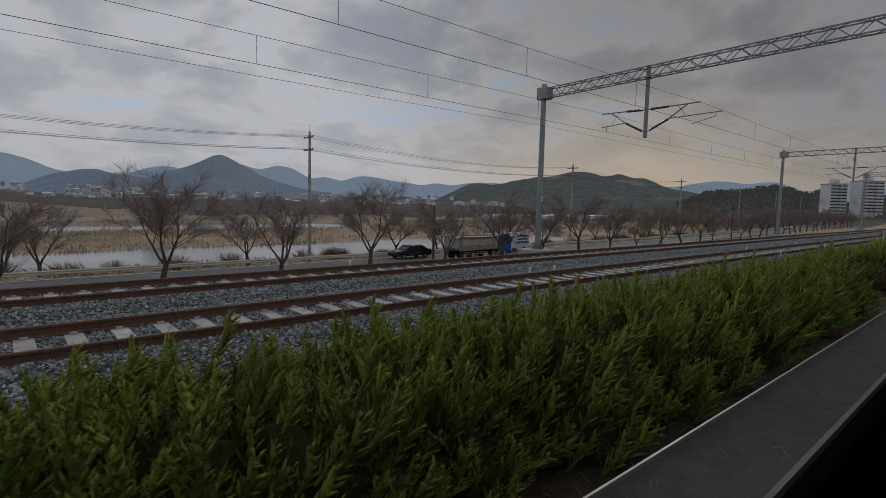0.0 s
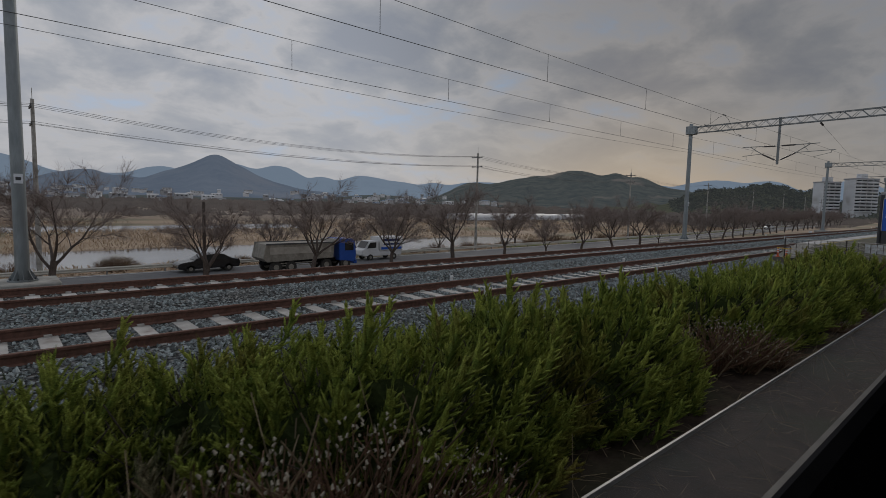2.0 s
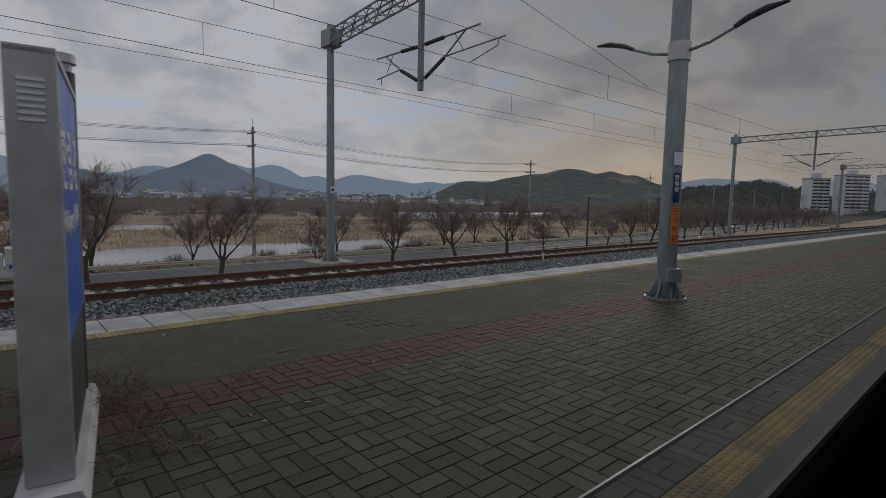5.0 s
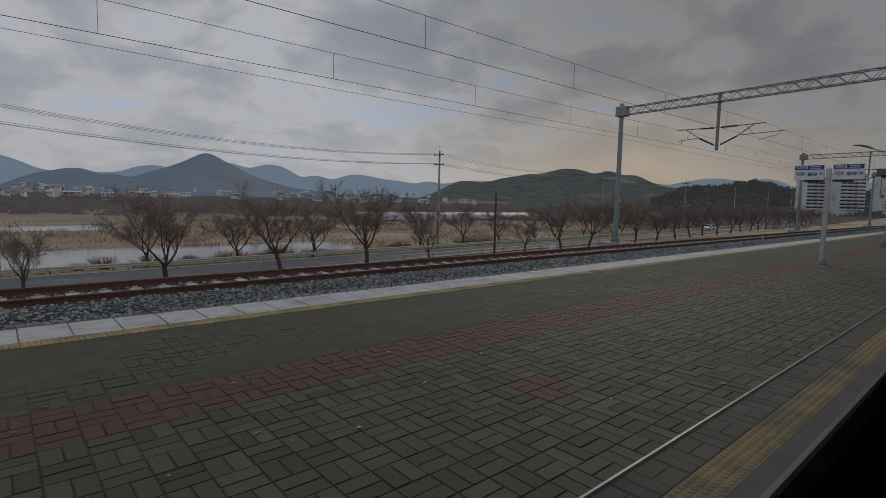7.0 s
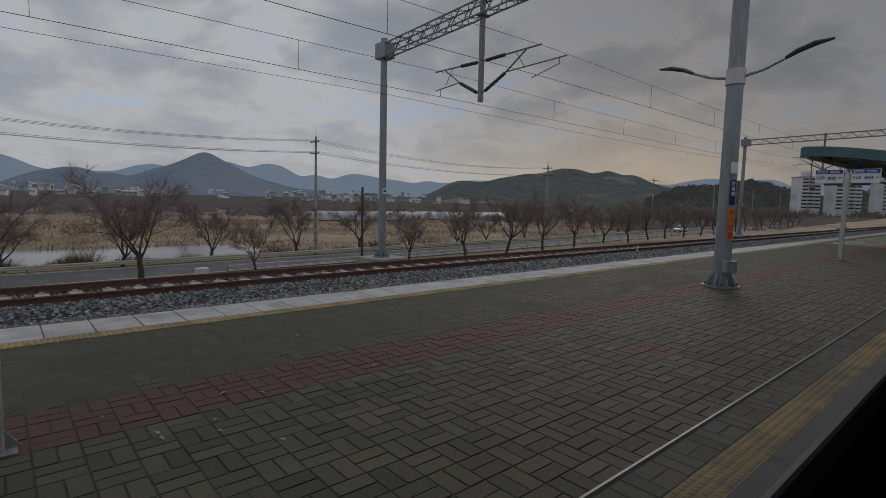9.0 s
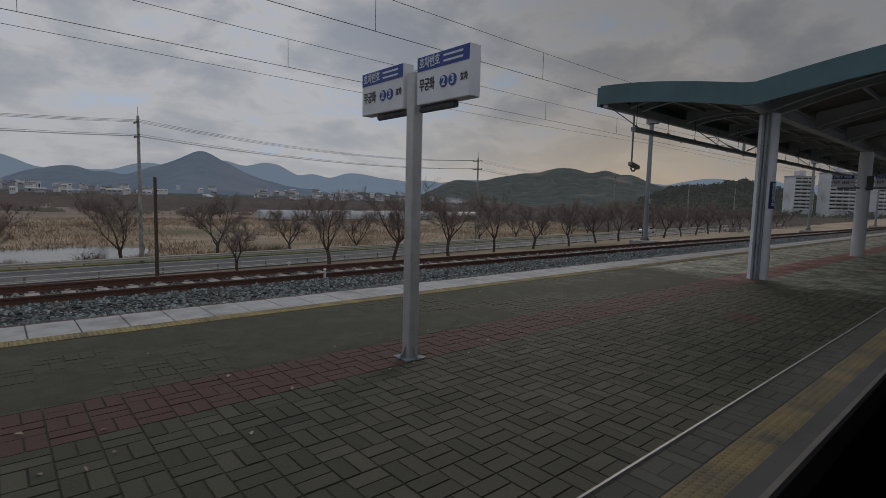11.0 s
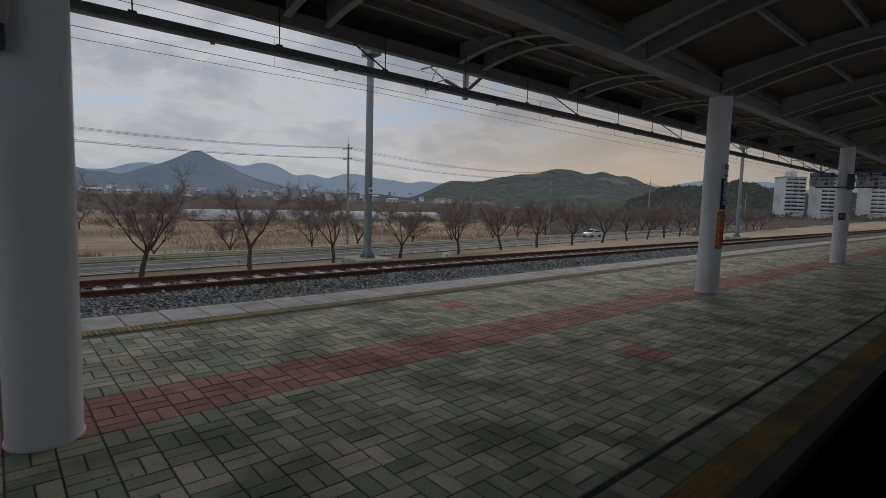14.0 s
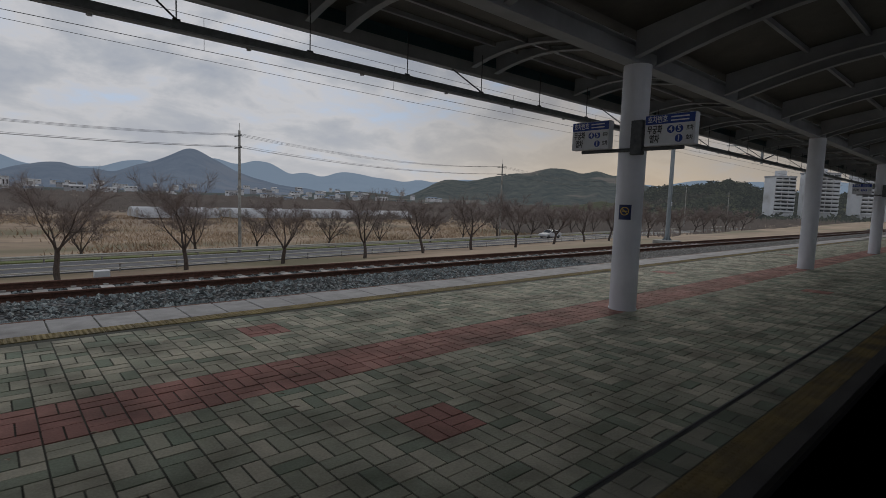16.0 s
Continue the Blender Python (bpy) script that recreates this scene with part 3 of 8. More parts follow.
def tube(bm, a, b, r0, r1=None, n=8, caps=True):
    """A round bar from a to b."""
    a, b = Vector(a), Vector(b)
    r1 = r0 if r1 is None else r1
    d = (b - a).normalized()
    u = d.orthogonal().normalized()
    w = d.cross(u)
    rings = []
    for p, r in ((a, r0), (b, r1)):
        rings.append([bm.verts.new(p + (u * math.cos(2 * math.pi * i / n) + w * math.sin(2 * math.pi * i / n)) * r) for i in range(n)])
    for i in range(n):
        j = (i + 1) % n
        bm.faces.new((rings[0][i], rings[0][j], rings[1][j], rings[1][i]))
    if caps:
        bm.faces.new(rings[0][::-1])
        bm.faces.new(rings[1])
    return bm


def chain(bm, pts, r, n=6):
    """A bent round bar through points."""
    pts = [Vector(p) for p in pts]
    rings = []
    for i, p in enumerate(pts):
        d = (pts[min(i + 1, len(pts) - 1)] - pts[max(i - 1, 0)]).normalized()
        up = Vector((0, 0, 1)) if abs(d.z) < 0.95 else Vector((1, 0, 0))
        u = d.cross(up).normalized()
        w = u.cross(d)
        rr = r[i] if isinstance(r, (list, tuple)) else r
        rings.append([bm.verts.new(p + (u * math.cos(2 * math.pi * k / n) + w * math.sin(2 * math.pi * k / n)) * rr) for k in range(n)])
    for a, b in zip(rings, rings[1:]):
        for k in range(n):
            bm.faces.new((a[k], a[(k + 1) % n], b[(k + 1) % n], b[k]))
    bm.faces.new(rings[0][::-1])
    bm.faces.new(rings[-1])
    return bm


def sweep(bm, profile, stations, closed=True):
    """A profile of (y, z) points carried along stations of (x, dy, dz)."""
    rows = [[bm.verts.new((x, y + dy, z + dz)) for y, z in profile] for x, dy, dz in stations]
    k = len(profile)
    for a, b in zip(rows, rows[1:]):
        for i in range(k if closed else k - 1):
            j = (i + 1) % k
            bm.faces.new((a[i], a[j], b[j], b[i]))
    if closed:
        bm.faces.new(rows[0])
        bm.faces.new(rows[-1][::-1])
    bmesh.ops.recalc_face_normals(bm, faces=bm.faces[:])
    return bm


def prism(bm, outline, x0, x1, axis="x"):
    """An outline of two coordinates, drawn out along the third axis."""
    def at(a, b, c):
        return (c, a, b) if axis == "x" else (a, c, b) if axis == "y" else (a, b, c)
    A = [bm.verts.new(at(a, b, x0)) for a, b in outline]
    B = [bm.verts.new(at(a, b, x1)) for a, b in outline]
    fs = [bm.faces.new(A[::-1]), bm.faces.new(B)]
    for i in range(len(A)):
        j = (i + 1) % len(A)
        fs.append(bm.faces.new((A[i], A[j], B[j], B[i])))
    bmesh.ops.recalc_face_normals(bm, faces=fs)
    return bm


def lettering(name, body, size, m, mat, parent, width=None, thick=0.002):
    """Raised letters as a mesh: the text runs along x of m and stands up along its y."""
    c = bpy.data.curves.new(name, "FONT")
    c.body, c.size, c.extrude, c.align_x, c.align_y = body, size, thick, "CENTER", "CENTER"
    c.resolution_u = 3
    c.offset = size * 0.016
    tmp = new("tmp", c)
    bpy.context.view_layer.update()
    me = bpy.data.meshes.new_from_object(tmp.evaluated_get(bpy.context.evaluated_depsgraph_get()))
    bpy.data.objects.remove(tmp)
    me.materials.clear()
    me.materials.append(mat)
    ob = new(name, me)
    ob.parent = parent
    if width:
        xs = [v.co.x for v in me.vertices]
        k = width / (max(xs) - min(xs))
        m = m @ Matrix.Diagonal((k, 1, 1, 1))
    ob.matrix_local = m
    return ob


def facing(x, y, z, towards="-x", tilt=0.0):
    """The pose of a flat thing drawn in xy so that its front looks that way."""
    turn = {"-y": 0, "-x": -90, "x": 90, "y": 180}[towards]
    return pose(x, y, z, 90, 0, turn) @ pose(0, 0, 0, 0, 0, tilt)


# ---- plan ----
X0, X1 = -60.0, 330.0       # the stretch that is built
RAIL_TOP = -0.50
BALLAST = -0.68
TRACK_A, TRACK_B = 8.92, 13.05
EDGE_NEAR, EDGE_FAR = 0.30, 7.20
PLAT_X0, PLAT_X1 = 38.85, 235.0
RAMP_X = 42.2              # west of here the platform slopes down to its end wall
ROAD_Z = -4.5


def bend(x):
    """How far the road and its trees stand off from the line's direction."""
    if x < 0:
        return 0.016 * x
    if x < 150:
        return 0.016 * x + 0.00026 * x * x
    return 8.25 + 0.094 * (x - 150)


def ramp_z(x):
    return -0.14 * max(0.0, RAMP_X - x)


def road_y(x):
    return 41.5 + bend(x)


# ---- ground: one sheet to the horizon ----
def ground_z(x, y):
    d = y - bend(x)
    bank = [(-4000, -4.4), (-12, -1.6), (-4.0, -1.2), (-1.5, -1.05), (4.6, -1.0), (7.0, -0.86), (15.6, -1.05), (17.0, -1.4), (18.6, -1.95), (24.0, -3.6), (29.0, -4.3), (37.0, -4.52), (46.0, -4.54), (48.5, -4.8), (55.0, -6.3), (62.0, -6.5), (100.0, -6.5), (122, -5.6), (155, -5.6), (200, -5.2), (5200, -5.0)]
    dd = y if y < 18.6 else max(18.6, d)
    wet = min(1.0, max(0.0, (118 - x) / 14))
    if 62 <= dd <= 100:
        return -6.5 - 0.9 * wet * math.sin(math.pi * (dd - 62) / 38) if dd > 62 else -6.5
    if 122 < dd < 155 and x < 90:
        return -5.6 - 1.0 * math.sin(math.pi * (dd - 122) / 33) * min(1.0, (90 - x) / 12)
    for (a, za), (b, zb) in zip(bank, bank[1:]):
        if dd <= b:
            return za + (zb - za) * (dd - a) / (b - a)
    return -5.0


def ground_sheet():
    xs = [-4800, -2500, -1200, -600, -300, -150] + [X0 + 5 * i for i in range(int((X1 - X0) / 5) + 1)] + [400, 550, 800, 1300, 2200, 3600, 4800]
    ys = [-4800, -2000, -600, -150, -40, -12, -4, -1.5, 1, 2.5, 4.6, 5.8, 7, 10, 13, 16, 17.3, 18.6, 20, 22, 25, 27, 30, 33, 37, 41, 46, 48.5, 51, 55, 58, 62, 70, 80, 90, 98, 106, 120, 140, 165, 190, 230, 280, 350, 450, 600, 850, 1200, 1800, 2600, 3600, 4900]
    vs, fs = [], []
    for x in xs:
        for y in ys:
            yy = y + (bend(x) if 18.6 < y < 300 else 0)
            z = ground_z(x, yy)
            if 19 < y < 200:
                z += 0.25 * noise.noise(Vector((x * 0.13, y * 0.13, 0))) * (0 if 36 < y < 47 else 1)
            vs.append((x, yy, z))
    k = len(ys)
    for i in range(len(xs) - 1):
        for j in range(k - 1):
            a = i * k + j
            fs.append((a, a + k, a + k + 1, a + 1))
    ob = new("ground", raw("ground", vs, fs, M["field"], True))
    return tagged(ob, "dry brown reed fields and bare earth under overcast sky", "ground", kind="structure")


ground_sheet()


def strip(name, mat, label, category, y_in, y_out, z, x_a=X0, x_b=X1, step=5.0, follow=True, thick=0.05, kind="structure"):
    """A flat band beside the line (or following the road), with real thickness."""
    bm = bmesh.new()
    n = int((x_b - x_a) / step)
    st = []
    for i in range(n + 1):
        x = x_a + (x_b - x_a) * i / n
        st.append((x, bend(x) if follow else 0.0, 0.0))
    sweep(bm, [(y_in, z - thick), (y_out, z - thick), (y_out, z), (y_in, z)], st)
    return single(name, bm, mat, label, category, kind=kind)


strip("road", M["asphalt"], "grey two-lane asphalt road beside the railway", "road", 38.0, 45.0, ROAD_Z + 0.06, thick=0.2)
strip("road_edge_line", M["road_white"], "worn white edge line on the asphalt road", "road marking", 38.35, 38.5, ROAD_Z + 0.068, thick=0.01)
strip("road_edge_line", M["road_white"], "worn white edge line on the asphalt road", "road marking", 44.5, 44.65, ROAD_Z + 0.068, thick=0.01)


M["verge"] = material("short_winter_grass", (0.10, 0.14, 0.04), (0.20, 0.225, 0.085), 0.6, 0.95, 0.4, 12, dirt=(0.28, 0.21, 0.13), dirt_scale=0.10, dirt_edge=(0.56, 0.7))
strip("grass_verge", M["verge"], "short green winter grass behind the road barrier", "grass", 46.4, 49.6, -4.50, x_a=70, x_b=330, thick=0.5)

# ---- river, ballast bed, soil strip ----
strip("river", M["water"], "still pale grey river water between reed banks", "river", 66.0, 97.0, -6.95, x_a=-400, x_b=118, step=7, thick=0.1)
strip("pond", M["water"], "still pale grey backwater among dry reeds", "water", 126.0, 151.0, -6.1, x_a=-300, x_b=86, step=8, thick=0.1)


def ballast_bed():
    bm = bmesh.new()
    prof = [(3.9, -1.04), (5.0, -0.97), (6.9, -0.72), (7.45, -0.64), (8.07, -0.645), (8.25, BALLAST), (9.6, BALLAST), (9.78, -0.645), (10.4, -0.64), (10.95, -0.73), (11.55, -0.64), (12.2, -0.645), (12.38, BALLAST), (13.73, BALLAST), (13.9, -0.645), (14.5, -0.66), (15.2, -0.80), (16.2, -0.94), (17.0, -1.12), (18.0, -1.55), (18.1, -1.9), (3.9, -1.9)]
    sweep(bm, prof, [(X0 + 10 * i, 0, 0) for i in range(int((X1 - X0) / 10) + 1)])
    ob = single("ballast_bed", bm, M["ballast"], "bed of grey crushed stone ballast under two tracks", "ballast", kind="structure")
    return ob


ballast_bed()
strip("planting_strip", M["soil"], "bare dark brown soil with dry litter beside the line", "soil", -0.9, 5.15, -0.955, x_a=-45, x_b=PLAT_X0, follow=False, thick=0.1)


# ---- tracks ----
RAIL_PROFILE = [(-0.07, -0.172), (0.07, -0.172), (0.07, -0.155), (0.012, -0.135), (0.010, -0.045), (0.036, -0.036), (0.036, -0.004), (0.03, 0.0), (-0.03, 0.0), (-0.036, -0.004), (-0.036, -0.036), (-0.010, -0.045), (-0.012, -0.135), (-0.07, -0.155)]


def sleeper_mesh():
    bm = bmesh.new()
    prism(bm, [(-1.3, -0.02), (-1.3, 0.0), (-0.45, -0.0), (0.45, -0.0), (1.3, 0.0), (1.3, -0.02), (1.3, -0.2), (-1.3, -0.2)], -0.125, 0.125)
    for y in (-0.75, 0.75):
        for s in (-1, 1):
            box(bm, -0.05, 0.05, y + s * 0.10 - 0.035, y + s * 0.10 + 0.035, -0.002, 0.035)
    return as_mesh(bm, "sleeper", M["sleeper"])


SLEEPER = sleeper_mesh()


def track(centre, x_a, x_b, label):
    t = thing("track", label, "railway track", (0, centre, 0), kind="structure")
    for s in (-1, 1):
        bm = bmesh.new()
        sweep(bm, [(y + s * 0.753, z + RAIL_TOP) for y, z in RAIL_PROFILE], [(X0 - 60, 0, 0), (X1, 0, 0)])
        part("rail", bm, M["rail"], t)
    n = int((x_b - x_a) / 0.6)
    for i in range(min(n, 295)):
        ob = new("sleeper", SLEEPER)
        ob.parent = t
        ob.location = (x_a + 0.6 * i + random.uniform(-0.015, 0.015), random.uniform(-0.01, 0.01), -0.665 + random.uniform(-0.006, 0.004))
    return t


track(TRACK_A, -14.0, 163.0, "rusty brown rails on concrete sleepers beside the platform")
track(TRACK_B, -14.0, 163.0, "rusty brown rails on concrete sleepers beyond the platform track")


def stones(count, x_a, x_b, seed, bias, y0, kind, small, large):
    """Loose ballast stones as one heap of small uneven lumps."""
    rng = np.random.default_rng(seed)
    base = np.array([(1, 0.25, 0), (0.1, 0.85, 0), (-1, 0.2, 0), (-0.15, -0.85, 0), (0.5, 0.05, 0.75), (-0.45, -0.05, 0.8)], float)
    tris = np.array([(0, 1, 4), (1, 5, 4), (1, 2, 5), (2, 3, 5), (3, 4, 5), (3, 0, 4)])
    x = rng.uniform(x_a, x_b, count)
    y = y0 + (17.9 - y0) * rng.random(count) ** bias
    prof_y = [3.9, 5.0, 6.9, 7.45, 8.07, 8.25, 9.6, 9.78, 10.4, 10.95, 11.55, 12.2, 12.38, 13.73, 13.9, 14.5, 15.2, 16.2, 17.0, 18.0]
    prof_z = [-1.04, -0.97, -0.72, -0.64, -0.645, BALLAST, BALLAST, -0.645, -0.64, -0.73, -0.64, -0.645, BALLAST, BALLAST, -0.645, -0.66, -0.80, -0.94, -1.12, -1.55]
    z = np.interp(y, prof_y, prof_z)
    keep = np.ones(count, bool)
    for c in (TRACK_A, TRACK_B):
        for s in (-0.753, 0.753):
            keep &= abs(y - c - s) > 0.1
        on = (abs(y - c) < 0.68) & (abs((x + 14.0) % 0.6 - 0.0) % 0.6 < 0.15)
        on |= (abs(y - c) < 0.68) & ((x + 14.0) % 0.6 > 0.45)
        keep &= ~on
    keep &= ~((x > PLAT_X0 - 0.2) & (y < EDGE_FAR + 0.12))
    x, y, z = x[keep], y[keep], z[keep]
    n = len(x)
    size = rng.uniform(small, large, n) * np.where(rng.random(n) < 0.18, 1.35, 1.0)
    ang = rng.uniform(0, 2 * np.pi, n)
    v = base[None] * (size[:, None, None] * rng.uniform(0.6, 1.3, (n, 6, 1)))
    ca, sa = np.cos(ang)[:, None], np.sin(ang)[:, None]
    vx = v[:, :, 0] * ca - v[:, :, 1] * sa + x[:, None]
    vy = v[:, :, 0] * sa + v[:, :, 1] * ca + y[:, None]
    vz = v[:, :, 2] * rng.uniform(0.5, 1.3, n)[:, None] + rng.uniform(-0.35, 0.35, n)[:, None] * (v[:, :, 0]) + z[:, None] + 0.004
    verts = np.stack([vx, vy, vz], -1).reshape(-1, 3)
    faces = (tris[None] + 6 * np.arange(n)[:, None, None]).reshape(-1, 3)
    ob = new("ballast_stones", raw("ballast_stones", verts.tolist(), faces.tolist(), M[kind]))
    return tagged(ob, "loose blue-grey crushed ballast stones along the tracks", "ballast", kind="stuff")


stones(165000, -8.5, 42.0, 5, 1.25, 4.95, "stone_dark", 0.020, 0.042)
stones(115000, 42.0, 146.0, 6, 1.5, 7.25, "stone_dark", 0.028, 0.056)


# ---- platform ----
def platform():
    p = thing("platform", "low island platform with concrete sides and block paving", "platform", kind="structure")
    bm = bmesh.new()
    box(bm, RAMP_X, PLAT_X1, EDGE_NEAR + 0.12, EDGE_FAR - 0.12, -1.25, -0.006)
    part("core", bm, M["paver_bed"], p)
    zr = ramp_z(PLAT_X0 + 0.1)
    bm = bmesh.new()
    prism(bm, [(PLAT_X0 + 0.1, -1.25), (RAMP_X, -1.25), (RAMP_X, -0.009), (PLAT_X0 + 0.1, zr - 0.009)], EDGE_NEAR + 0.12, EDGE_FAR - 0.12, "y")
    part("ramp", bm, M["paver_bed"], p)
    for y0, y1, mt in ((EDGE_FAR - 0.70, EDGE_FAR, "concrete_dark"), (EDGE_NEAR, EDGE_NEAR + 0.62, "edge_dark")):
        bm = bmesh.new()
        prism(bm, [(PLAT_X0 + 0.1, -1.2), (RAMP_X - 0.004, -1.2), (RAMP_X - 0.004, 0.0), (PLAT_X0 + 0.1, zr)], y0, y1, "y")
        part("ramp_edge", bm, M[mt], p, "sloping concrete edge of the ramp")
    for y0, y1 in ((EDGE_NEAR, EDGE_NEAR + 0.12), (EDGE_FAR - 0.12, EDGE_FAR)):
        bm = bmesh.new()
        box(bm, RAMP_X, PLAT_X1, y0 + 0.05, y1 - 0.05, -1.25, -0.115)
        part("side_wall", bm, M["concrete_dark"], p)
    # pale edge stones, one by one
    bm = bmesh.new()
    box(bm, 0.004, 0.446, 0, 0.70, -0.11, 0.0, 0.008)
    slab = as_mesh(bm, "edge_stone", M["kerb"])
    n = 0
    for y in (EDGE_FAR - 0.70,):
        x = RAMP_X
        while x < PLAT_X0 + 132 and n < (290 if y > 3 else 296):
            ob = new("edge_stone", slab)
            ob.parent = p
            ob.location = (x, y + random.uniform(-0.004, 0.004), random.uniform(-0.003, 0.003))
            x += 0.45
            n += 1
    # far end in one piece
    for y, xa, w in ((EDGE_FAR - 0.70, RAMP_X + 0.45 * 290, 0.70), (EDGE_NEAR, RAMP_X, 0.62)):
        bm = bmesh.new()
        box(bm, xa, PLAT_X1, y, y + w, -0.11, -0.001)
        part("edge_strip", bm, M["kerb" if y > 3 else "edge_dark"], p)
    return p


PLATFORM = platform()


# ---- overhead line ----
def lattice(bm, a, b, width, depth, bays, bar=0.03):
    """A four-boom truss from a to b with zigzag lacing."""
    a, b = Vector(a), Vector(b)
    d = (b - a).normalized()
    side = Vector((0, 0, 1)).cross(d).normalized() * (width / 2)
    up = Vector((0, 0, depth / 2))
    for s in (-1, 1):
        for u in (-1, 1):
            o = side * s + up * u
            tube(bm, a + o, b + o, bar, n=4)
    for i in range(bays):
        p, q, mid_ = a.lerp(b, i / bays), a.lerp(b, (i + 1) / bays), a.lerp(b, (i + 0.5) / bays)
        for s in (-1, 1):
            tube(bm, p + side * s - up, mid_ + side * s + up, bar * 0.62, n=4, caps=False)
            tube(bm, mid_ + side * s + up, q + side * s - up, bar * 0.62, n=4, caps=False)
        for u in (-1, 1):
            tube(bm, p - side + up * u, mid_ + side + up * u, bar * 0.5, n=4, caps=False)
            tube(bm, mid_ + side + up * u, q - side + up * u, bar * 0.5, n=4, caps=False)
    return bm


def insulator(bm, a, b):
    """A ribbed porcelain rod."""
    a, b = Vector(a), Vector(b)
    tube(bm, a, b, 0.040, n=8)
    k = 12
    for i in range(k):
        p, q = a.lerp(b, (i + 0.2) / k), a.lerp(b, (i + 0.7) / k)
        tube(bm, p, q, 0.056, 0.047, n=8)


def cantilever(parent, x, way):
    """One hinged bracket arm from the drop post: way +1 over the far track, -1 over the near one."""
    reach = 1.0 if way > 0 else 1.06
    at = lambda d, z: (x, DROP_Y + way * d * reach, z)
    for a, b in ((at(0.08, 5.60), at(0.88, 5.62)), (at(0.06, 4.68), at(0.90, 5.12))):
        bm = bmesh.new()
        insulator(bm, Vector(a).lerp(Vector(b), 0.12), b)
        tube(bm, a, b, 0.015, n=5)
        part("insulator", bm, M["insulator"], parent)
    bm = bmesh.new()
    tube(bm, at(0.85, 5.62), at(2.08, 5.64), 0.024, n=6)
    tube(bm, at(0.88, 5.11), at(1.62, 5.63), 0.024, n=6)
    part("bracket_arm", bm, M["truss"], parent)
    bm = bmesh.new()
    far_end = 2.05 if way > 0 else 2.85
    tube(bm, at(0.92, 5.14), at(far_end, 5.20 if way < 0 else 5.05), 0.018, n=6)
    tube(bm, at(1.55, 5.17), at(1.25, 5.62), 0.011, n=5)
    tube(bm, at(far_end - 0.22, 5.19 if way < 0 else 5.05), at(far_end - 0.22, 5.04 if way < 0 else 4.92), 0.014, n=5)
    tube(bm, at(far_end - 0.22, 5.04 if way < 0 else 4.92), at(1.80, 4.83), 0.013, n=5)
    part("registration_arm", bm, M["truss"], parent)


def pole_with_foot(parent, x, y, z_foot, z_top, r0, r1, name="pole"):
    bm = bmesh.new()
    tube(bm, (x, y, z_foot), (x, y, z_top), r0, r1, n=20)
    part(name, bm, M["steel"], parent, smooth=False)
    bm = bmesh.new()
    tube(bm, (x, y, z_foot), (x, y, z_foot + 0.035), r0 + 0.17, n=20)
    foot = part("foot_flange", bm, M["steel"], parent)
    for i in range(8):
        a = 2 * math.pi * i / 8
        bm = bmesh.new()
        prism(bm, [(r0 - 0.01, 0.03), (r0 + 0.15, 0.03), (r0 - 0.005, 0.30)], -0.008, 0.008, "y")
        bmesh.ops.transform(bm, matrix=Matrix.Translation((x, y, z_foot)) @ Matrix.Rotation(a, 4, "Z"), verts=bm.verts[:])
        part("gusset", bm, M["steel"], foot)
        bm = bmesh.new()
        bx_, by_ = x + (r0 + 0.12) * math.cos(a + 0.39), y + (r0 + 0.12) * math.sin(a + 0.39)
        tube(bm, (bx_, by_, z_foot + 0.03), (bx_, by_, z_foot + 0.09), 0.02, n=6)
        part("bolt", bm, M["steel_dark"], foot)


DROP_Y = 11.03


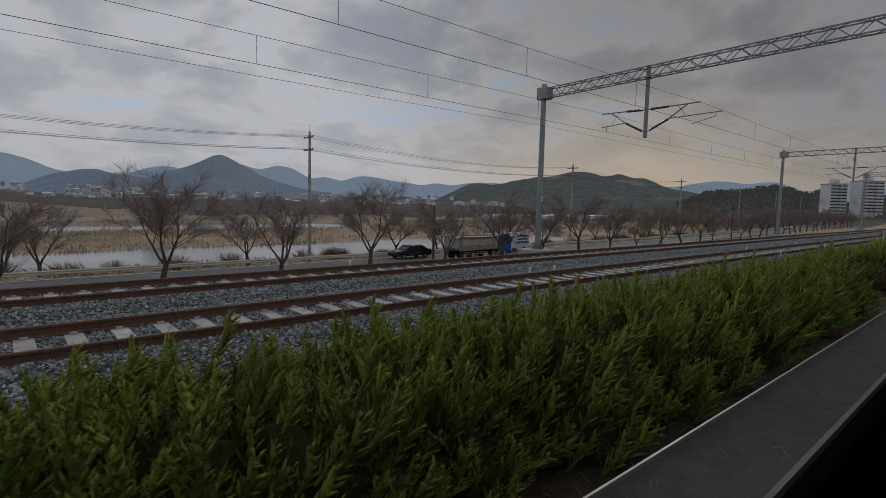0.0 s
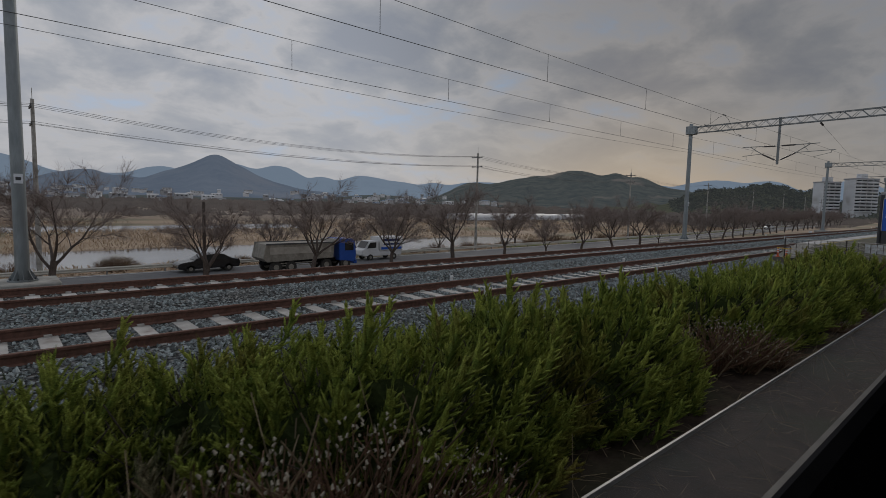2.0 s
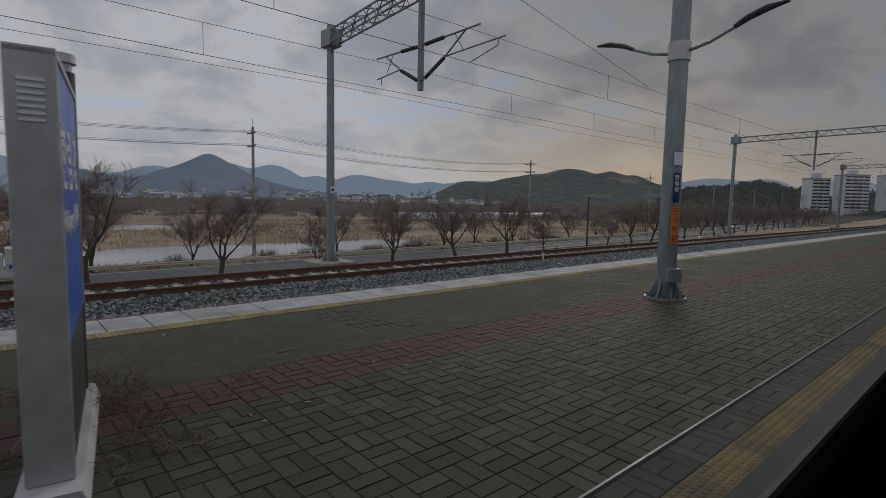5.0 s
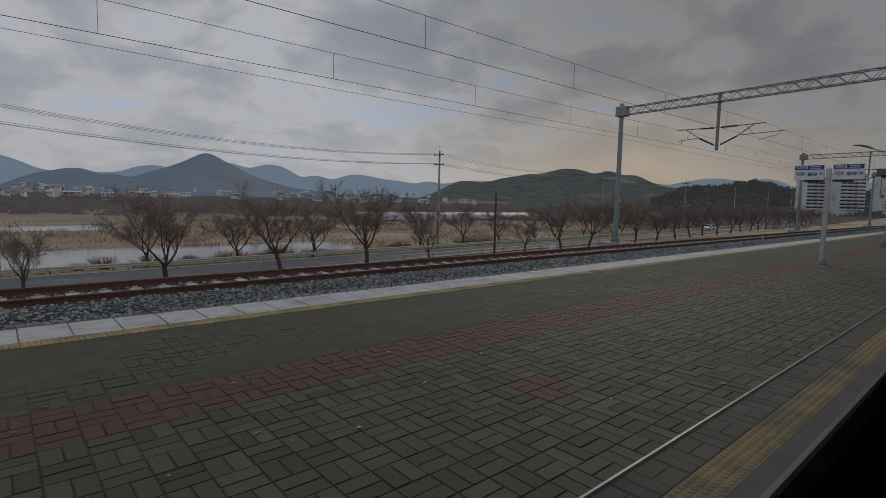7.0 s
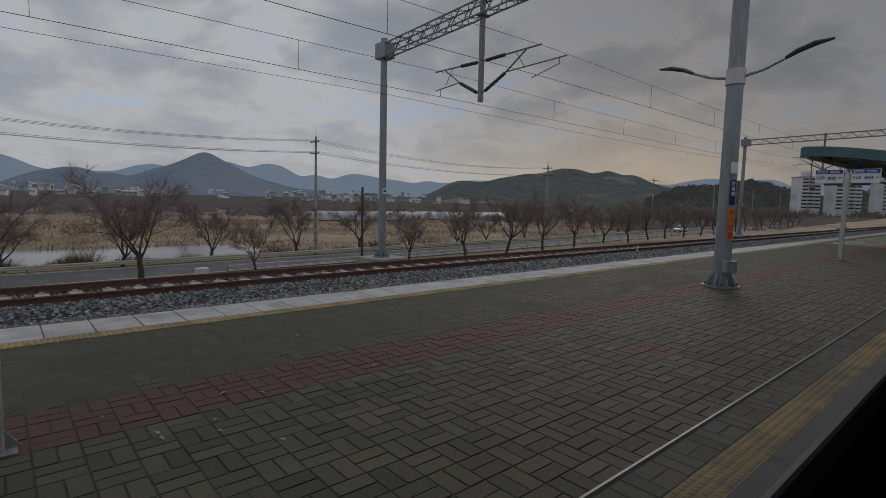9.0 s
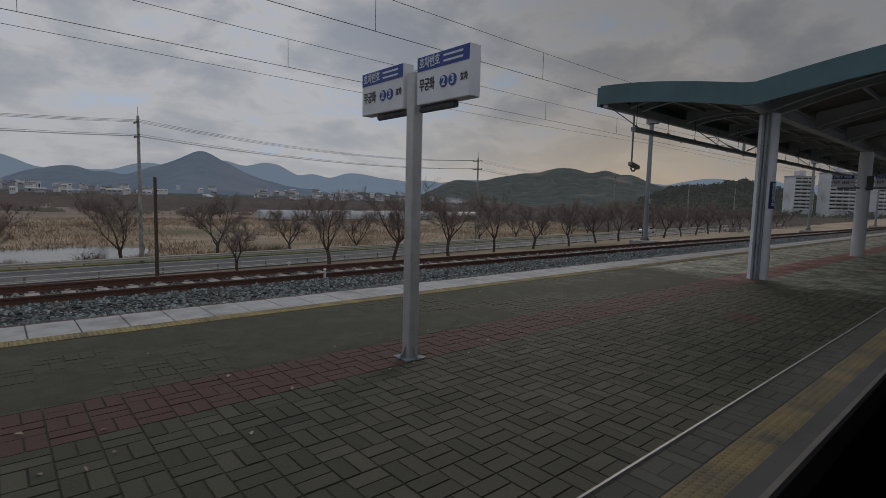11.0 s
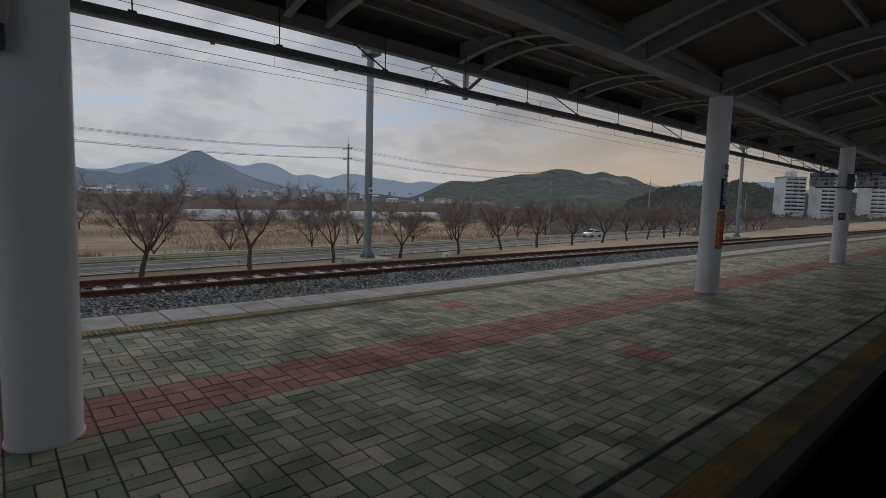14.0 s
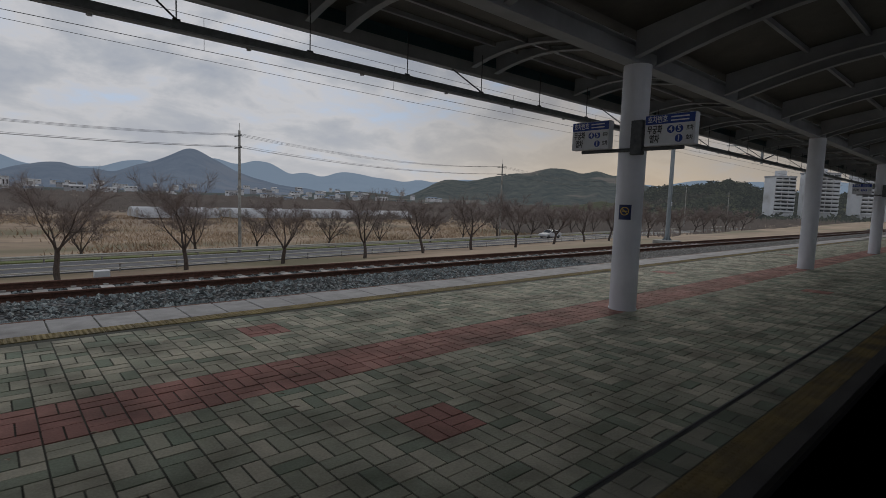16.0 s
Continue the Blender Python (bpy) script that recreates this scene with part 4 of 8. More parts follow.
def portal(x, near=None, near_y=3.8, near_foot=0.0, skew=1.15, near_r=0.15):
    """A lattice portal over the tracks: far pole, beam, drop post with two brackets, near pole."""
    p = thing("catenary_portal", "galvanised steel catenary portal with lattice beam over the tracks", "catenary portal", group="catenary portals along the line")
    pole_with_foot(p, x, 16.8, -0.74, 7.6, 0.155, 0.125)
    bm = bmesh.new()
    box(bm, x - 0.75, x + 0.75, 16.1, 17.5, -1.3, -0.742, 0.03)
    part("concrete_footing", bm, M["concrete"], p, "pale concrete footing block")
    xn = x - skew
    yb = near_y
    zc = 7.12
    at_y = lambda y: x + (xn - x) * (16.8 - y) / (16.8 - yb)
    bm = bmesh.new()
    lattice(bm, (at_y(16.5), 16.5, zc), (at_y(yb + 0.2), yb + 0.2, zc), 0.34, 0.42, 15)
    part("lattice_beam", bm, M["truss"], p)
    bm = bmesh.new()
    box(bm, x - 0.24, x + 0.24, 16.42, 17.08, 6.83, 7.42, 0.02)
    part("end_box", bm, M["steel"], p)
    tube_bm = bmesh.new()
    xd = at_y(DROP_Y)
    box(tube_bm, xd - 0.06, xd + 0.06, DROP_Y - 0.06, DROP_Y + 0.06, 4.44, 7.40)
    box(tube_bm, xd - 0.2, xd + 0.2, DROP_Y - 0.11, DROP_Y + 0.11, 6.88, 6.93)
    part("drop_post", tube_bm, M["truss"], p)
    for way in (1, -1):
        cantilever(p, xd, way)
    if near_foot is None:  # stands on a canopy column
        bm = bmesh.new()
        tube(bm, (xn, near_y, 3.46), (xn, near_y, 7.6), near_r, n=20)
        part("near_pole", bm, M["steel"], p)
    else:
        pole_with_foot(p, xn, near_y, near_foot, 7.6, near_r, near_r * 0.87, "near_pole")
    bm = bmesh.new()
    box(bm, xn - 0.24, xn + 0.24, near_y - 0.32, near_y + 0.32, 6.83, 7.42, 0.02)
    part("end_box", bm, M["steel"], p)
    # small plate on the far pole
    bm = bmesh.new()
    box(bm, x - 0.09, x + 0.09, 16.8 - 0.165, 16.8 - 0.152, 1.72, 1.96)
    plate = part("number_plate", bm, M["sign_white"], p)
    bm = bmesh.new()
    box(bm, x - 0.055, x + 0.055, 16.8 - 0.168, 16.8 - 0.163, 1.80, 1.88)
    part("plate_bar", bm, M["sign_grey"], plate)
    return p


PORTALS = [14.15, 51.95, 89.8, 127.15, 165.0, 203.0, 241.0, 279.0]
portal(PORTALS[0], near_y=2.05, near_foot=-0.72, skew=1.17, near_r=0.165)
for px_ in PORTALS[1:]:
    portal(px_, skew=1.15, near_foot=0.0 if px_ < 100 else None)
portal(-23.6, near_y=2.05, near_foot=-0.72, skew=1.2)


def wire_run(name, label, y_of, z_sup, sag, r=0.008, x_a=-61.4, zig=0.0):
    """One wire along the line, hung at each portal."""
    bm = bmesh.new()
    sup = [-61.4, -23.6] + PORTALS
    pts = []
    for i, (a, b) in enumerate(zip(sup, sup[1:])):
        for k in range(8):
            u = k / 8
            off = zig * (1 if i % 2 else -1) * (1 - 2 * u)
            pts.append((a + (b - a) * u, y_of + off, z_sup - sag * 4 * u * (1 - u)))
    pts.append((sup[-1], y_of, z_sup))
    chain(bm, pts, r, 4)
    return single(name, bm, M["wire"], label, "overhead wire", group="overhead line wires")


for c in (TRACK_A, TRACK_B - 0.15):
    wire_run("contact_wire", "thin dark contact wire above the track", c, 4.80, 0.02, 0.007, zig=0.18)
    wire_run("messenger_wire", "thin dark messenger wire above the contact wire", c, 5.58, 0.12, 0.0062, zig=0.18)
wire_run("feeder_wire", "thin dark feeder wire along the far poles", 16.63, 5.52, 0.15, 0.0065)
for c in (TRACK_A, TRACK_B - 0.15):
    for a, b in zip([-23.6] + PORTALS, PORTALS[:6]):
        for k in range(1, 7):
            u = k / 7
            bm = bmesh.new()
            k_ = ([-23.6] + PORTALS).index(a) + 1
            off = 0.18 * (1 if k_ % 2 else -1) * (1 - 2 * u)
            tube(bm, (a + (b - a) * u, c + off, 4.79), (a + (b - a) * u, c + off, 5.58 - 0.12 * 4 * u * (1 - u)), 0.006, n=4)
            single("dropper", bm, M["wire"], "short dropper between messenger and contact wire", "dropper", group="droppers of the overhead line")


def anchor_wire(x, y):
    """A wire made off to the beam through a long insulator."""
    t = thing("anchor_wire", "slanting anchor wire with a dark insulator below the beam", "overhead wire", group="overhead line wires")
    a, b = Vector((x, y, 6.86)), Vector((x + 8.6, TRACK_A, 5.50))
    d = (b - a).normalized()
    bm = bmesh.new()
    tube(bm, a, b, 0.0065, n=5)
    part("wire", bm, M["wire"], t)
    bm = bmesh.new()
    for i in range(7):
        c = a + d * (0.28 + 0.075 * i)
        tube(bm, c, c + d * 0.04, 0.06, 0.05, n=10)
    tube(bm, a + d * 0.2, a + d * 0.86, 0.032, n=8)
    part("insulator", bm, M["insulator"], t)


anchor_wire(51.1, 8.86)


def jumper_wire():
    t = thing("jumper_wire", "looped jumper wire joining messenger and contact wire", "overhead wire", group="overhead line wires")
    for name, pts in (("loop", [(35.38, 4.84), (35.9, 5.02), (36.5, 5.30), (37.05, 5.45)]), ("loop", [(37.05, 5.45), (37.5, 5.35), (37.95, 5.02), (38.4, 4.83), (38.92, 4.81)])):
        bm = bmesh.new()
        chain(bm, [(x, TRACK_A, z) for x, z in pts], 0.007, 5)
        part(name, bm, M["wire"], t)
    for x, z in ((35.3, 4.83), (38.9, 4.81), (37.05, 5.46)):
        bm = bmesh.new()
        box(bm, x - 0.16, x + 0.16, TRACK_A - 0.014, TRACK_A + 0.014, z - 0.016, z + 0.016, 0.004)
        part("clamp", bm, M["steel_dark"], t)


jumper_wire()
bm = bmesh.new()
box(bm, -0.10, 0.10, -0.008, 0.008, -0.24, -0.05, 0.003)
tube(bm, (0, 0, -0.06), (0, 0, 0.03), 0.008, n=5)
single("wire_tag", bm, M["panel_pale"], "small pale tag hanging on the messenger wire", "tag", place=(39.66, TRACK_A, 5.52))


# ---- canopy ----
CAN_X0, CAN_X1 = 105.68, 226.0
COLUMNS = [106.93 + 9.53 * i for i in range(13)]
COL_Y = 3.78


def roof_height(y):
    """The gull-wing section: two arcs that meet in a valley over the columns."""
    d = abs(y - 3.75) / 3.42
    return 3.80 + 0.42 * math.sin(min(1.0, d * 0.78) * math.pi / 2 * 1.25)


def canopy():
    c = thing("canopy", "platform canopy with teal fascia and curved grey steel ribs", "canopy", kind="structure")
    ys = [0.34 + (7.04 - 0.34) * i / 28 for i in range(29)]
    bm = bmesh.new()
    prof = [(y, roof_height(y) + 0.085) for y in ys] + [(y, roof_height(y) + 0.04) for y in reversed(ys)]
    sweep(bm, prof, [(CAN_X0 + 0.06, 0, 0), (CAN_X1, 0, 0)])
    part("roof_deck", bm, M["canopy_deck"], c)
    bm = bmesh.new()
    prof = [(y, roof_height(y) + 0.09) for y in ys] + [(y, roof_height(y) - 0.34) for y in reversed(ys)]
    sweep(bm, prof, [(CAN_X0, 0, 0), (CAN_X0 + 0.055, 0, 0)])
    part("end_fascia", bm, M["canopy_teal"], c, "teal painted end fascia")
    for y0, y1 in ((7.04, 7.12), (0.26, 0.34)):
        bm = bmesh.new()
        box(bm, CAN_X0, CAN_X1, y0, y1, 3.84, 4.27)
        part("edge_fascia", bm, M["canopy_teal"], c)
    for y0 in (6.86, 0.42):
        bm = bmesh.new()
        box(bm, CAN_X0 + 0.06, CAN_X1, y0, y0 + 0.12, 3.80, 4.0)
        part("edge_beam", bm, M["canopy_steel"], c)
    # spine beam: an I section over the columns
    bm = bmesh.new()
    box(bm, CAN_X0 + 0.06, CAN_X1, COL_Y - 0.10, COL_Y + 0.10, 3.45, 3.47)
    box(bm, CAN_X0 + 0.06, CAN_X1, COL_Y - 0.012, COL_Y + 0.012, 3.47, 3.70)
    box(bm, CAN_X0 + 0.06, CAN_X1, COL_Y - 0.10, COL_Y + 0.10, 3.70, 3.72)
    part("spine_beam", bm, M["canopy_steel"], c)
    # purlins along the roof
    for y in (1.0, 1.75, 2.5, 4.9, 5.6, 6.3):
        bm = bmesh.new()
        z = roof_height(y) + 0.04
        box(bm, CAN_X0 + 0.06, CAN_X1, y - 0.025, y + 0.025, z - 0.07, z + 0.01)
        part("purlin", bm, M["canopy_steel"], c)
    # arched ribs in pairs: a thin web with a flange along its lower edge
    def arch(u):
        """Lower edge of a rib, u from the spine (0) to the roof's edge (1)."""
        return 3.72 + 0.34 * math.sin(math.pi * 0.5 * min(1.0, u * 1.55)) - 0.16 * max(0.0, u - 0.6) ** 2 / 0.16

    x = COLUMNS[0]
    k = 0
    while x < CAN_X1 - 1:
        main = k % 3 == 0
        for dx in ((-0.30, 0.30) if not main else (-0.26, 0.34)):
            for side in (1, -1):
                web, flange = bmesh.new(), bmesh.new()
                lo, hi = [], []
                for i in range(15):
                    u = i / 14
                    y = COL_Y + side * (0.1 + u * 2.93)
                    zl = arch(u) if side > 0 else 3.50 + 0.50 * math.sin(math.pi * 0.5 * min(1.0, u * 1.15))
                    lo.append((y, zl))
                    hi.append((y, max(zl + 0.05, roof_height(y) + 0.045)))
                prism(web, lo + hi[::-1], x + dx - 0.008, x + dx + 0.008)
                rib = part("rib", web, M["canopy_steel"], c)
                prism(flange, [(y, z - 0.012) for y, z in lo] + [(y, z + 0.001) for y, z in reversed(lo)], x + dx - 0.055, x + dx + 0.055)
                part("rib_flange", flange, M["canopy_steel"], rib)
        x += 9.53 / 3
        k += 1
    return c


canopy()


def column(x):
    p = thing("canopy_column", "round pale grey painted steel column under the canopy", "column", (x, COL_Y, 0), group="canopy columns")
    bm = bmesh.new()
    tube(bm, (0, 0, 0), (0, 0, 3.45), 0.19, n=36)
    part("shaft", bm, M["grey_column"], p, smooth=False)
    bm = bmesh.new()
    tube(bm, (0, 0, 0.001), (0, 0, 0.02), 0.20, n=36)
    part("base_ring", bm, M["grey_column"], p)
    return p


COLS = [column(x) for x in COLUMNS]


# ---- trees ----
class Limbs:
    """Gathers tapered bars and thin spikes into one mesh."""

    def __init__(self):
        self.v, self.f = [], []

    def bar(self, a, b, r0, r1, n):
        d = (b - a).normalized()
        u = d.orthogonal().normalized()
        w = d.cross(u)
        k = len(self.v)
        for p, r in ((a, r0), (b, r1)):
            for i in range(n):
                t = 2 * math.pi * i / n
                self.v.append(tuple(p + (u * math.cos(t) + w * math.sin(t)) * r))
        for i in range(n):
            j = (i + 1) % n
            self.f.append((k + i, k + j, k + n + j, k + n + i))

    def spike(self, a, b, r, rng):
        d = (b - a).normalized()
        u = d.cross(Vector((rng.uniform(-1, 1), rng.uniform(-1, 1), rng.uniform(-1, 1)))).normalized()
        k = len(self.v)
        self.v += [tuple(a + u * r), tuple(a - u * r), tuple(b)]
        self.f.append((k, k + 1, k + 2))


def away(d, rng, spread, lift):
    """A direction that leaves d by about spread, drawn upwards by lift."""
    side = Vector((rng.uniform(-1, 1), rng.uniform(-1, 1), rng.uniform(-1, 1)))
    side = (side - d * side.dot(d)).normalized()
    return (d + side * spread + Vector((0, 0, lift))).normalized()


def twig_fan(twigs, p, d, size, rng, n):
    for _ in range(n):
        a = p
        dd = away(d, rng, rng.uniform(0.3, 1.0), 0.15)
        ln = size * rng.uniform(0.5, 1.2)
        b = a + dd * ln
        twigs.spike(a, b, 0.011, rng)
        for u in (0.25, 0.45, 0.65, 0.82):
            c = a + dd * ln * u
            twigs.spike(c, c + away(dd, rng, rng.uniform(0.4, 0.9), 0.12) * ln * 0.6, 0.008, rng)


def limb(limbs, twigs, p, d, length, r, level, rng):
    """A curving limb with side limbs and fans of twigs."""
    pieces = 6 if level == 1 else 4
    for i in range(pieces):
        d = away(d, rng, rng.uniform(0.05, 0.26), 0.05 if level == 1 else 0.03)
        q = p + d * (length / pieces)
        r1 = max(0.010, r * (0.80 if level == 1 else 0.72))
        limbs.bar(p, q, r, r1, 6 if r > 0.05 else 4 if r > 0.02 else 3)
        p, r = q, r1
        if level == 1 and i >= 3:
            twig_fan(twigs, p, d, length * 0.22, rng, 7)
        if level == 1 and i >= 1:
            for _ in range(rng.choice((1, 2, 2))):
                limb(limbs, twigs, p, away(d, rng, rng.uniform(0.6, 1.1), 0.12), length * rng.uniform(0.32, 0.5), r * 0.62, 2, rng)
        if level == 2 and i >= 1:
            twig_fan(twigs, p, d, length * 0.55, rng, 9)
            if rng.random() < 0.5:
                e = away(d, rng, rng.uniform(0.6, 1.0), 0.1)
                limbs.bar(p, p + e * length * 0.4, r * 0.6, 0.008, 3)
                twig_fan(twigs, p + e * length * 0.25, e, length * 0.34, rng, 4)
                twig_fan(twigs, p + e * length * 0.4, e, length * 0.38, rng, 4)
    twig_fan(twigs, p, d, length * 0.35 if level == 2 else length * 0.2, rng, 4)


def grow(limbs, twigs, height, rng):
    p, r = Vector((0, 0, -0.4)), 0.19
    d = Vector((rng.uniform(-0.18, 0.18), rng.uniform(-0.18, 0.18), 1)).normalized()
    for i in range(4):
        q = p + d * (height * 0.27)
        limbs.bar(p, q, r, r * 0.93, 9)
        p, r = q, r * 0.93
        d = away(d, rng, 0.12, 0.0)
    n = rng.choice((4, 4, 5, 5))
    a0 = rng.uniform(0, 6.28)
    for k in range(n):
        a = a0 + 2 * math.pi * k / n + rng.uniform(-0.4, 0.4)
        tilt = rng.uniform(0.6, 1.15) if k else 0.4
        nd = Vector((math.cos(a) * tilt, math.sin(a) * tilt, 1)).normalized()
        limb(limbs, twigs, p - d * rng.uniform(0, height * 0.2), nd, rng.uniform(3.7, 5.0) * (1.0 if k else 0.85), r * rng.uniform(0.6, 0.8), 1, rng)


def bare_tree(seed, label, x, y, z, scale=1.0, turn=0.0, trunk=1.5):
    rng = random.Random(seed)
    limbs, twigs = Limbs(), Limbs()
    grow(limbs, twigs, trunk, rng)
    t = thing("tree", label, "tree", (x, y, z), group="bare cherry trees along the road", turn=turn)
    for nm, L, m in (("trunk", limbs, M["bark"]), ("crown", twigs, M["twig"])):
        ob = new(nm, raw(nm, L.v, L.f, m))
        ob.parent = t
    t.scale = (scale, scale, scale * 0.86)
    return t


TREE_LABELS = ["leafless cherry tree with spreading dark limbs beside the road", "leafless cherry tree with low forked trunk beside the road", "leafless roadside tree with upright dark limbs and fine twigs", "small leafless tree with thin dark branches beside the road", "wide leafless tree with a haze of fine reddish twigs"]
MASTERS = [bare_tree(11 + 7 * i, TREE_LABELS[i], 0.6 + 7.75 * i, road_y(0.6 + 7.75 * i) - 6.6, -4.35, (1.05, 1.0, 1.1, 0.95, 1.05)[i], 40 * i, (2.3, 1.9, 2.5, 2.1, 2.3)[i]) for i in range(5)]


def plant(x, off, z, k, size, turn):
    m = pose(x, road_y(x) + off, z, 0, 0, turn)
    o = copy_thing(MASTERS[k], m)
    o.scale = (size, size, size * random.uniform(0.80, 0.93))
    return o


NEAR_ROW = [39.1, 46.8, 54.5, 62.0, 69.5, 77.5, 85.3, 93.3, 108.5, 116.6, 124.0, 132.0, 140.0, 148.0, 157.0, 165.3, 174.0, 183.3, 192.8, 202.6]
NEAR_ROW = [-30.5, -22.8, -15.0, -7.2] + NEAR_ROW + [211.5 + 9.2 * i for i in range(11)]
for i, x in enumerate(NEAR_ROW):
    plant(x, -6.6 + random.uniform(-0.3, 0.3), -4.35, (i * 3 + 2) % 5, random.uniform(0.9, 1.1) * (0.62 if x in (93.3, 108.5, 62.0) else 1.0) * (1.15 if x in (85.3, 46.8) else 1), random.uniform(0, 360))
SECOND = [-19, -4.6, 10.8, 27.0, 34.5, 42.9, 48.3, 56.0, 70.8, 78.8, 86.3, 93.7, 103.0, 111.5, 119.0, 127.1, 134.9, 144.4, 150.8, 159.8, 168.0] + [177 + 8.7 * i for i in range(12)]
for i, x in enumerate(SECOND):
    plant(x, 5.4 + random.uniform(-0.6, 1.2), -5.0, (i * 2 + 1) % 5, random.uniform(0.75, 1.0), random.uniform(0, 360))
# far scrub and trees over the plain: a haze of bare crowns
for i in range(36):
    x = random.uniform(-40, 520)
    o = plant(x, random.uniform(62, 150) if x > 130 else random.uniform(70, 170), -6.0, i % 5, random.uniform(0.45, 0.9), random.uniform(0, 360))
    o["group"] = "bare trees on the river plain"
    o["label"] = "leafless tree standing among dry reeds on the plain"


# ---- juniper hedge ----
def plume_shape(rng, lobes=12, fringe=84):
    """One juniper spray along +z: a soft curved flame of packed foliage with side lobes and a fringe of fine needles."""
    v, f, tip = [], [], []

    def flame(a, b, bow, r, sides, rings, young):
        """A tapered lumpy body from a to b that bows out sideways."""
        axis = b - a
        ln = np.linalg.norm(axis)
        axis = axis / ln
        e1 = np.cross(axis, [0.3, 1.0, 0.2])
        e1 /= np.linalg.norm(e1)
        e2 = np.cross(axis, e1)
        k = len(v)
        for q in range(rings):
            u = q / rings
            c = a + (b - a) * u + bow * math.sin(math.pi * u)
            rr = r * (0.45 + 1.9 * u * (1 - u) + 0.12 * (1 - u)) * rng.uniform(0.85, 1.15)
            for t in range(sides):
                w = 2 * math.pi * t / sides + 0.5 * q
                k_ = rr * rng.uniform(0.7, 1.3)
                v.append(c + e1 * math.cos(w) * k_ + e2 * math.sin(w) * k_)
        v.append(b)
        for q in range(rings - 1):
            for t in range(sides):
                t2 = (t + 1) % sides
                f.append((k + q * sides + t, k + q * sides + t2, k + (q + 1) * sides + t2, k + (q + 1) * sides + t))
                tip.append(1 if (q + 1) / rings + young > 0.85 else 0)
        for t in range(sides):
            f.append((k + (rings - 1) * sides + t, k + (rings - 1) * sides + (t + 1) % sides, len(v) - 1, len(v) - 1))
            tip.append(1)

    bend_ = np.array([-0.05, 0.0, 0.03])
    root, end = np.array([0.0, 0.0, 0.0]), np.array([0.17, 0.0, 0.48])
    flame(root, end, bend_, 0.027, 5, 5, 0.1)
    for i in range(lobes):
        u = 0.06 + 0.82 * (i + rng.random()) / lobes
        p = root + (end - root) * u + bend_ * math.sin(math.pi * u)
        a = i * 2.4 + rng.uniform(-0.5, 0.5)
        d = np.array([0.62 * math.cos(a) + 0.25, math.sin(a) * 0.62, 1.25])
        d /= np.linalg.norm(d)
        flame(p, p + d * (0.08 + 0.15 * (1 - u)) * rng.uniform(0.8, 1.2), d * 0.0, 0.0135, 3, 3, 0.3)
    base = len(v)
    for i in range(fringe):
        p = v[rng.randrange(base)]
        d = np.array([0.35, 0.0, 1.0]) + np.array([rng.gauss(0, 0.55), rng.gauss(0, 0.55), rng.gauss(0, 0.3)])
        d /= np.linalg.norm(d)
        side = np.cross(d, [rng.uniform(-1, 1), rng.uniform(-1, 1), rng.uniform(-1, 1)])
        side = side / max(1e-6, np.linalg.norm(side)) * rng.uniform(0.0022, 0.0038)
        k = len(v)
        v.extend([p + side, p - side, p + d * rng.uniform(0.03, 0.065)])
        f.append((k, k + 1, k + 2, k + 2))
        tip.append(1 if p[2] > 0.28 else 0)
    return np.array(v), np.array(f), np.array(tip)


def core_mesh(seed, rx, ry, h, mat):
    """The dense inside of a shrub: a lumpy dome, coloured dark for the shade in there."""
    vs, fs = [], []
    n, m = 22, 9
    for j in range(m + 1):
        el = math.pi / 2 * j / m
        for i in range(n):
            a = 2 * math.pi * i / n
            lump = 1 + 0.16 * math.sin(a * 3 + seed) + 0.12 * math.sin(a * 5 + el * 4 + seed * 2) + 0.12 * noise.noise(Vector((math.cos(a) * 3 + seed, math.sin(a) * 3, el * 3)))
            k = 0.70 * lump
            vs.append((math.cos(a) * math.cos(el) * rx * k, math.sin(a) * math.cos(el) * ry * k, math.sin(el) * h * 0.86 * k))
    for j in range(m):
        for i in range(n):
            fs.append((j * n + i, j * n + (i + 1) % n, (j + 1) * n + (i + 1) % n, (j + 1) * n + i))
    return raw("inner_foliage", vs, fs, mat)


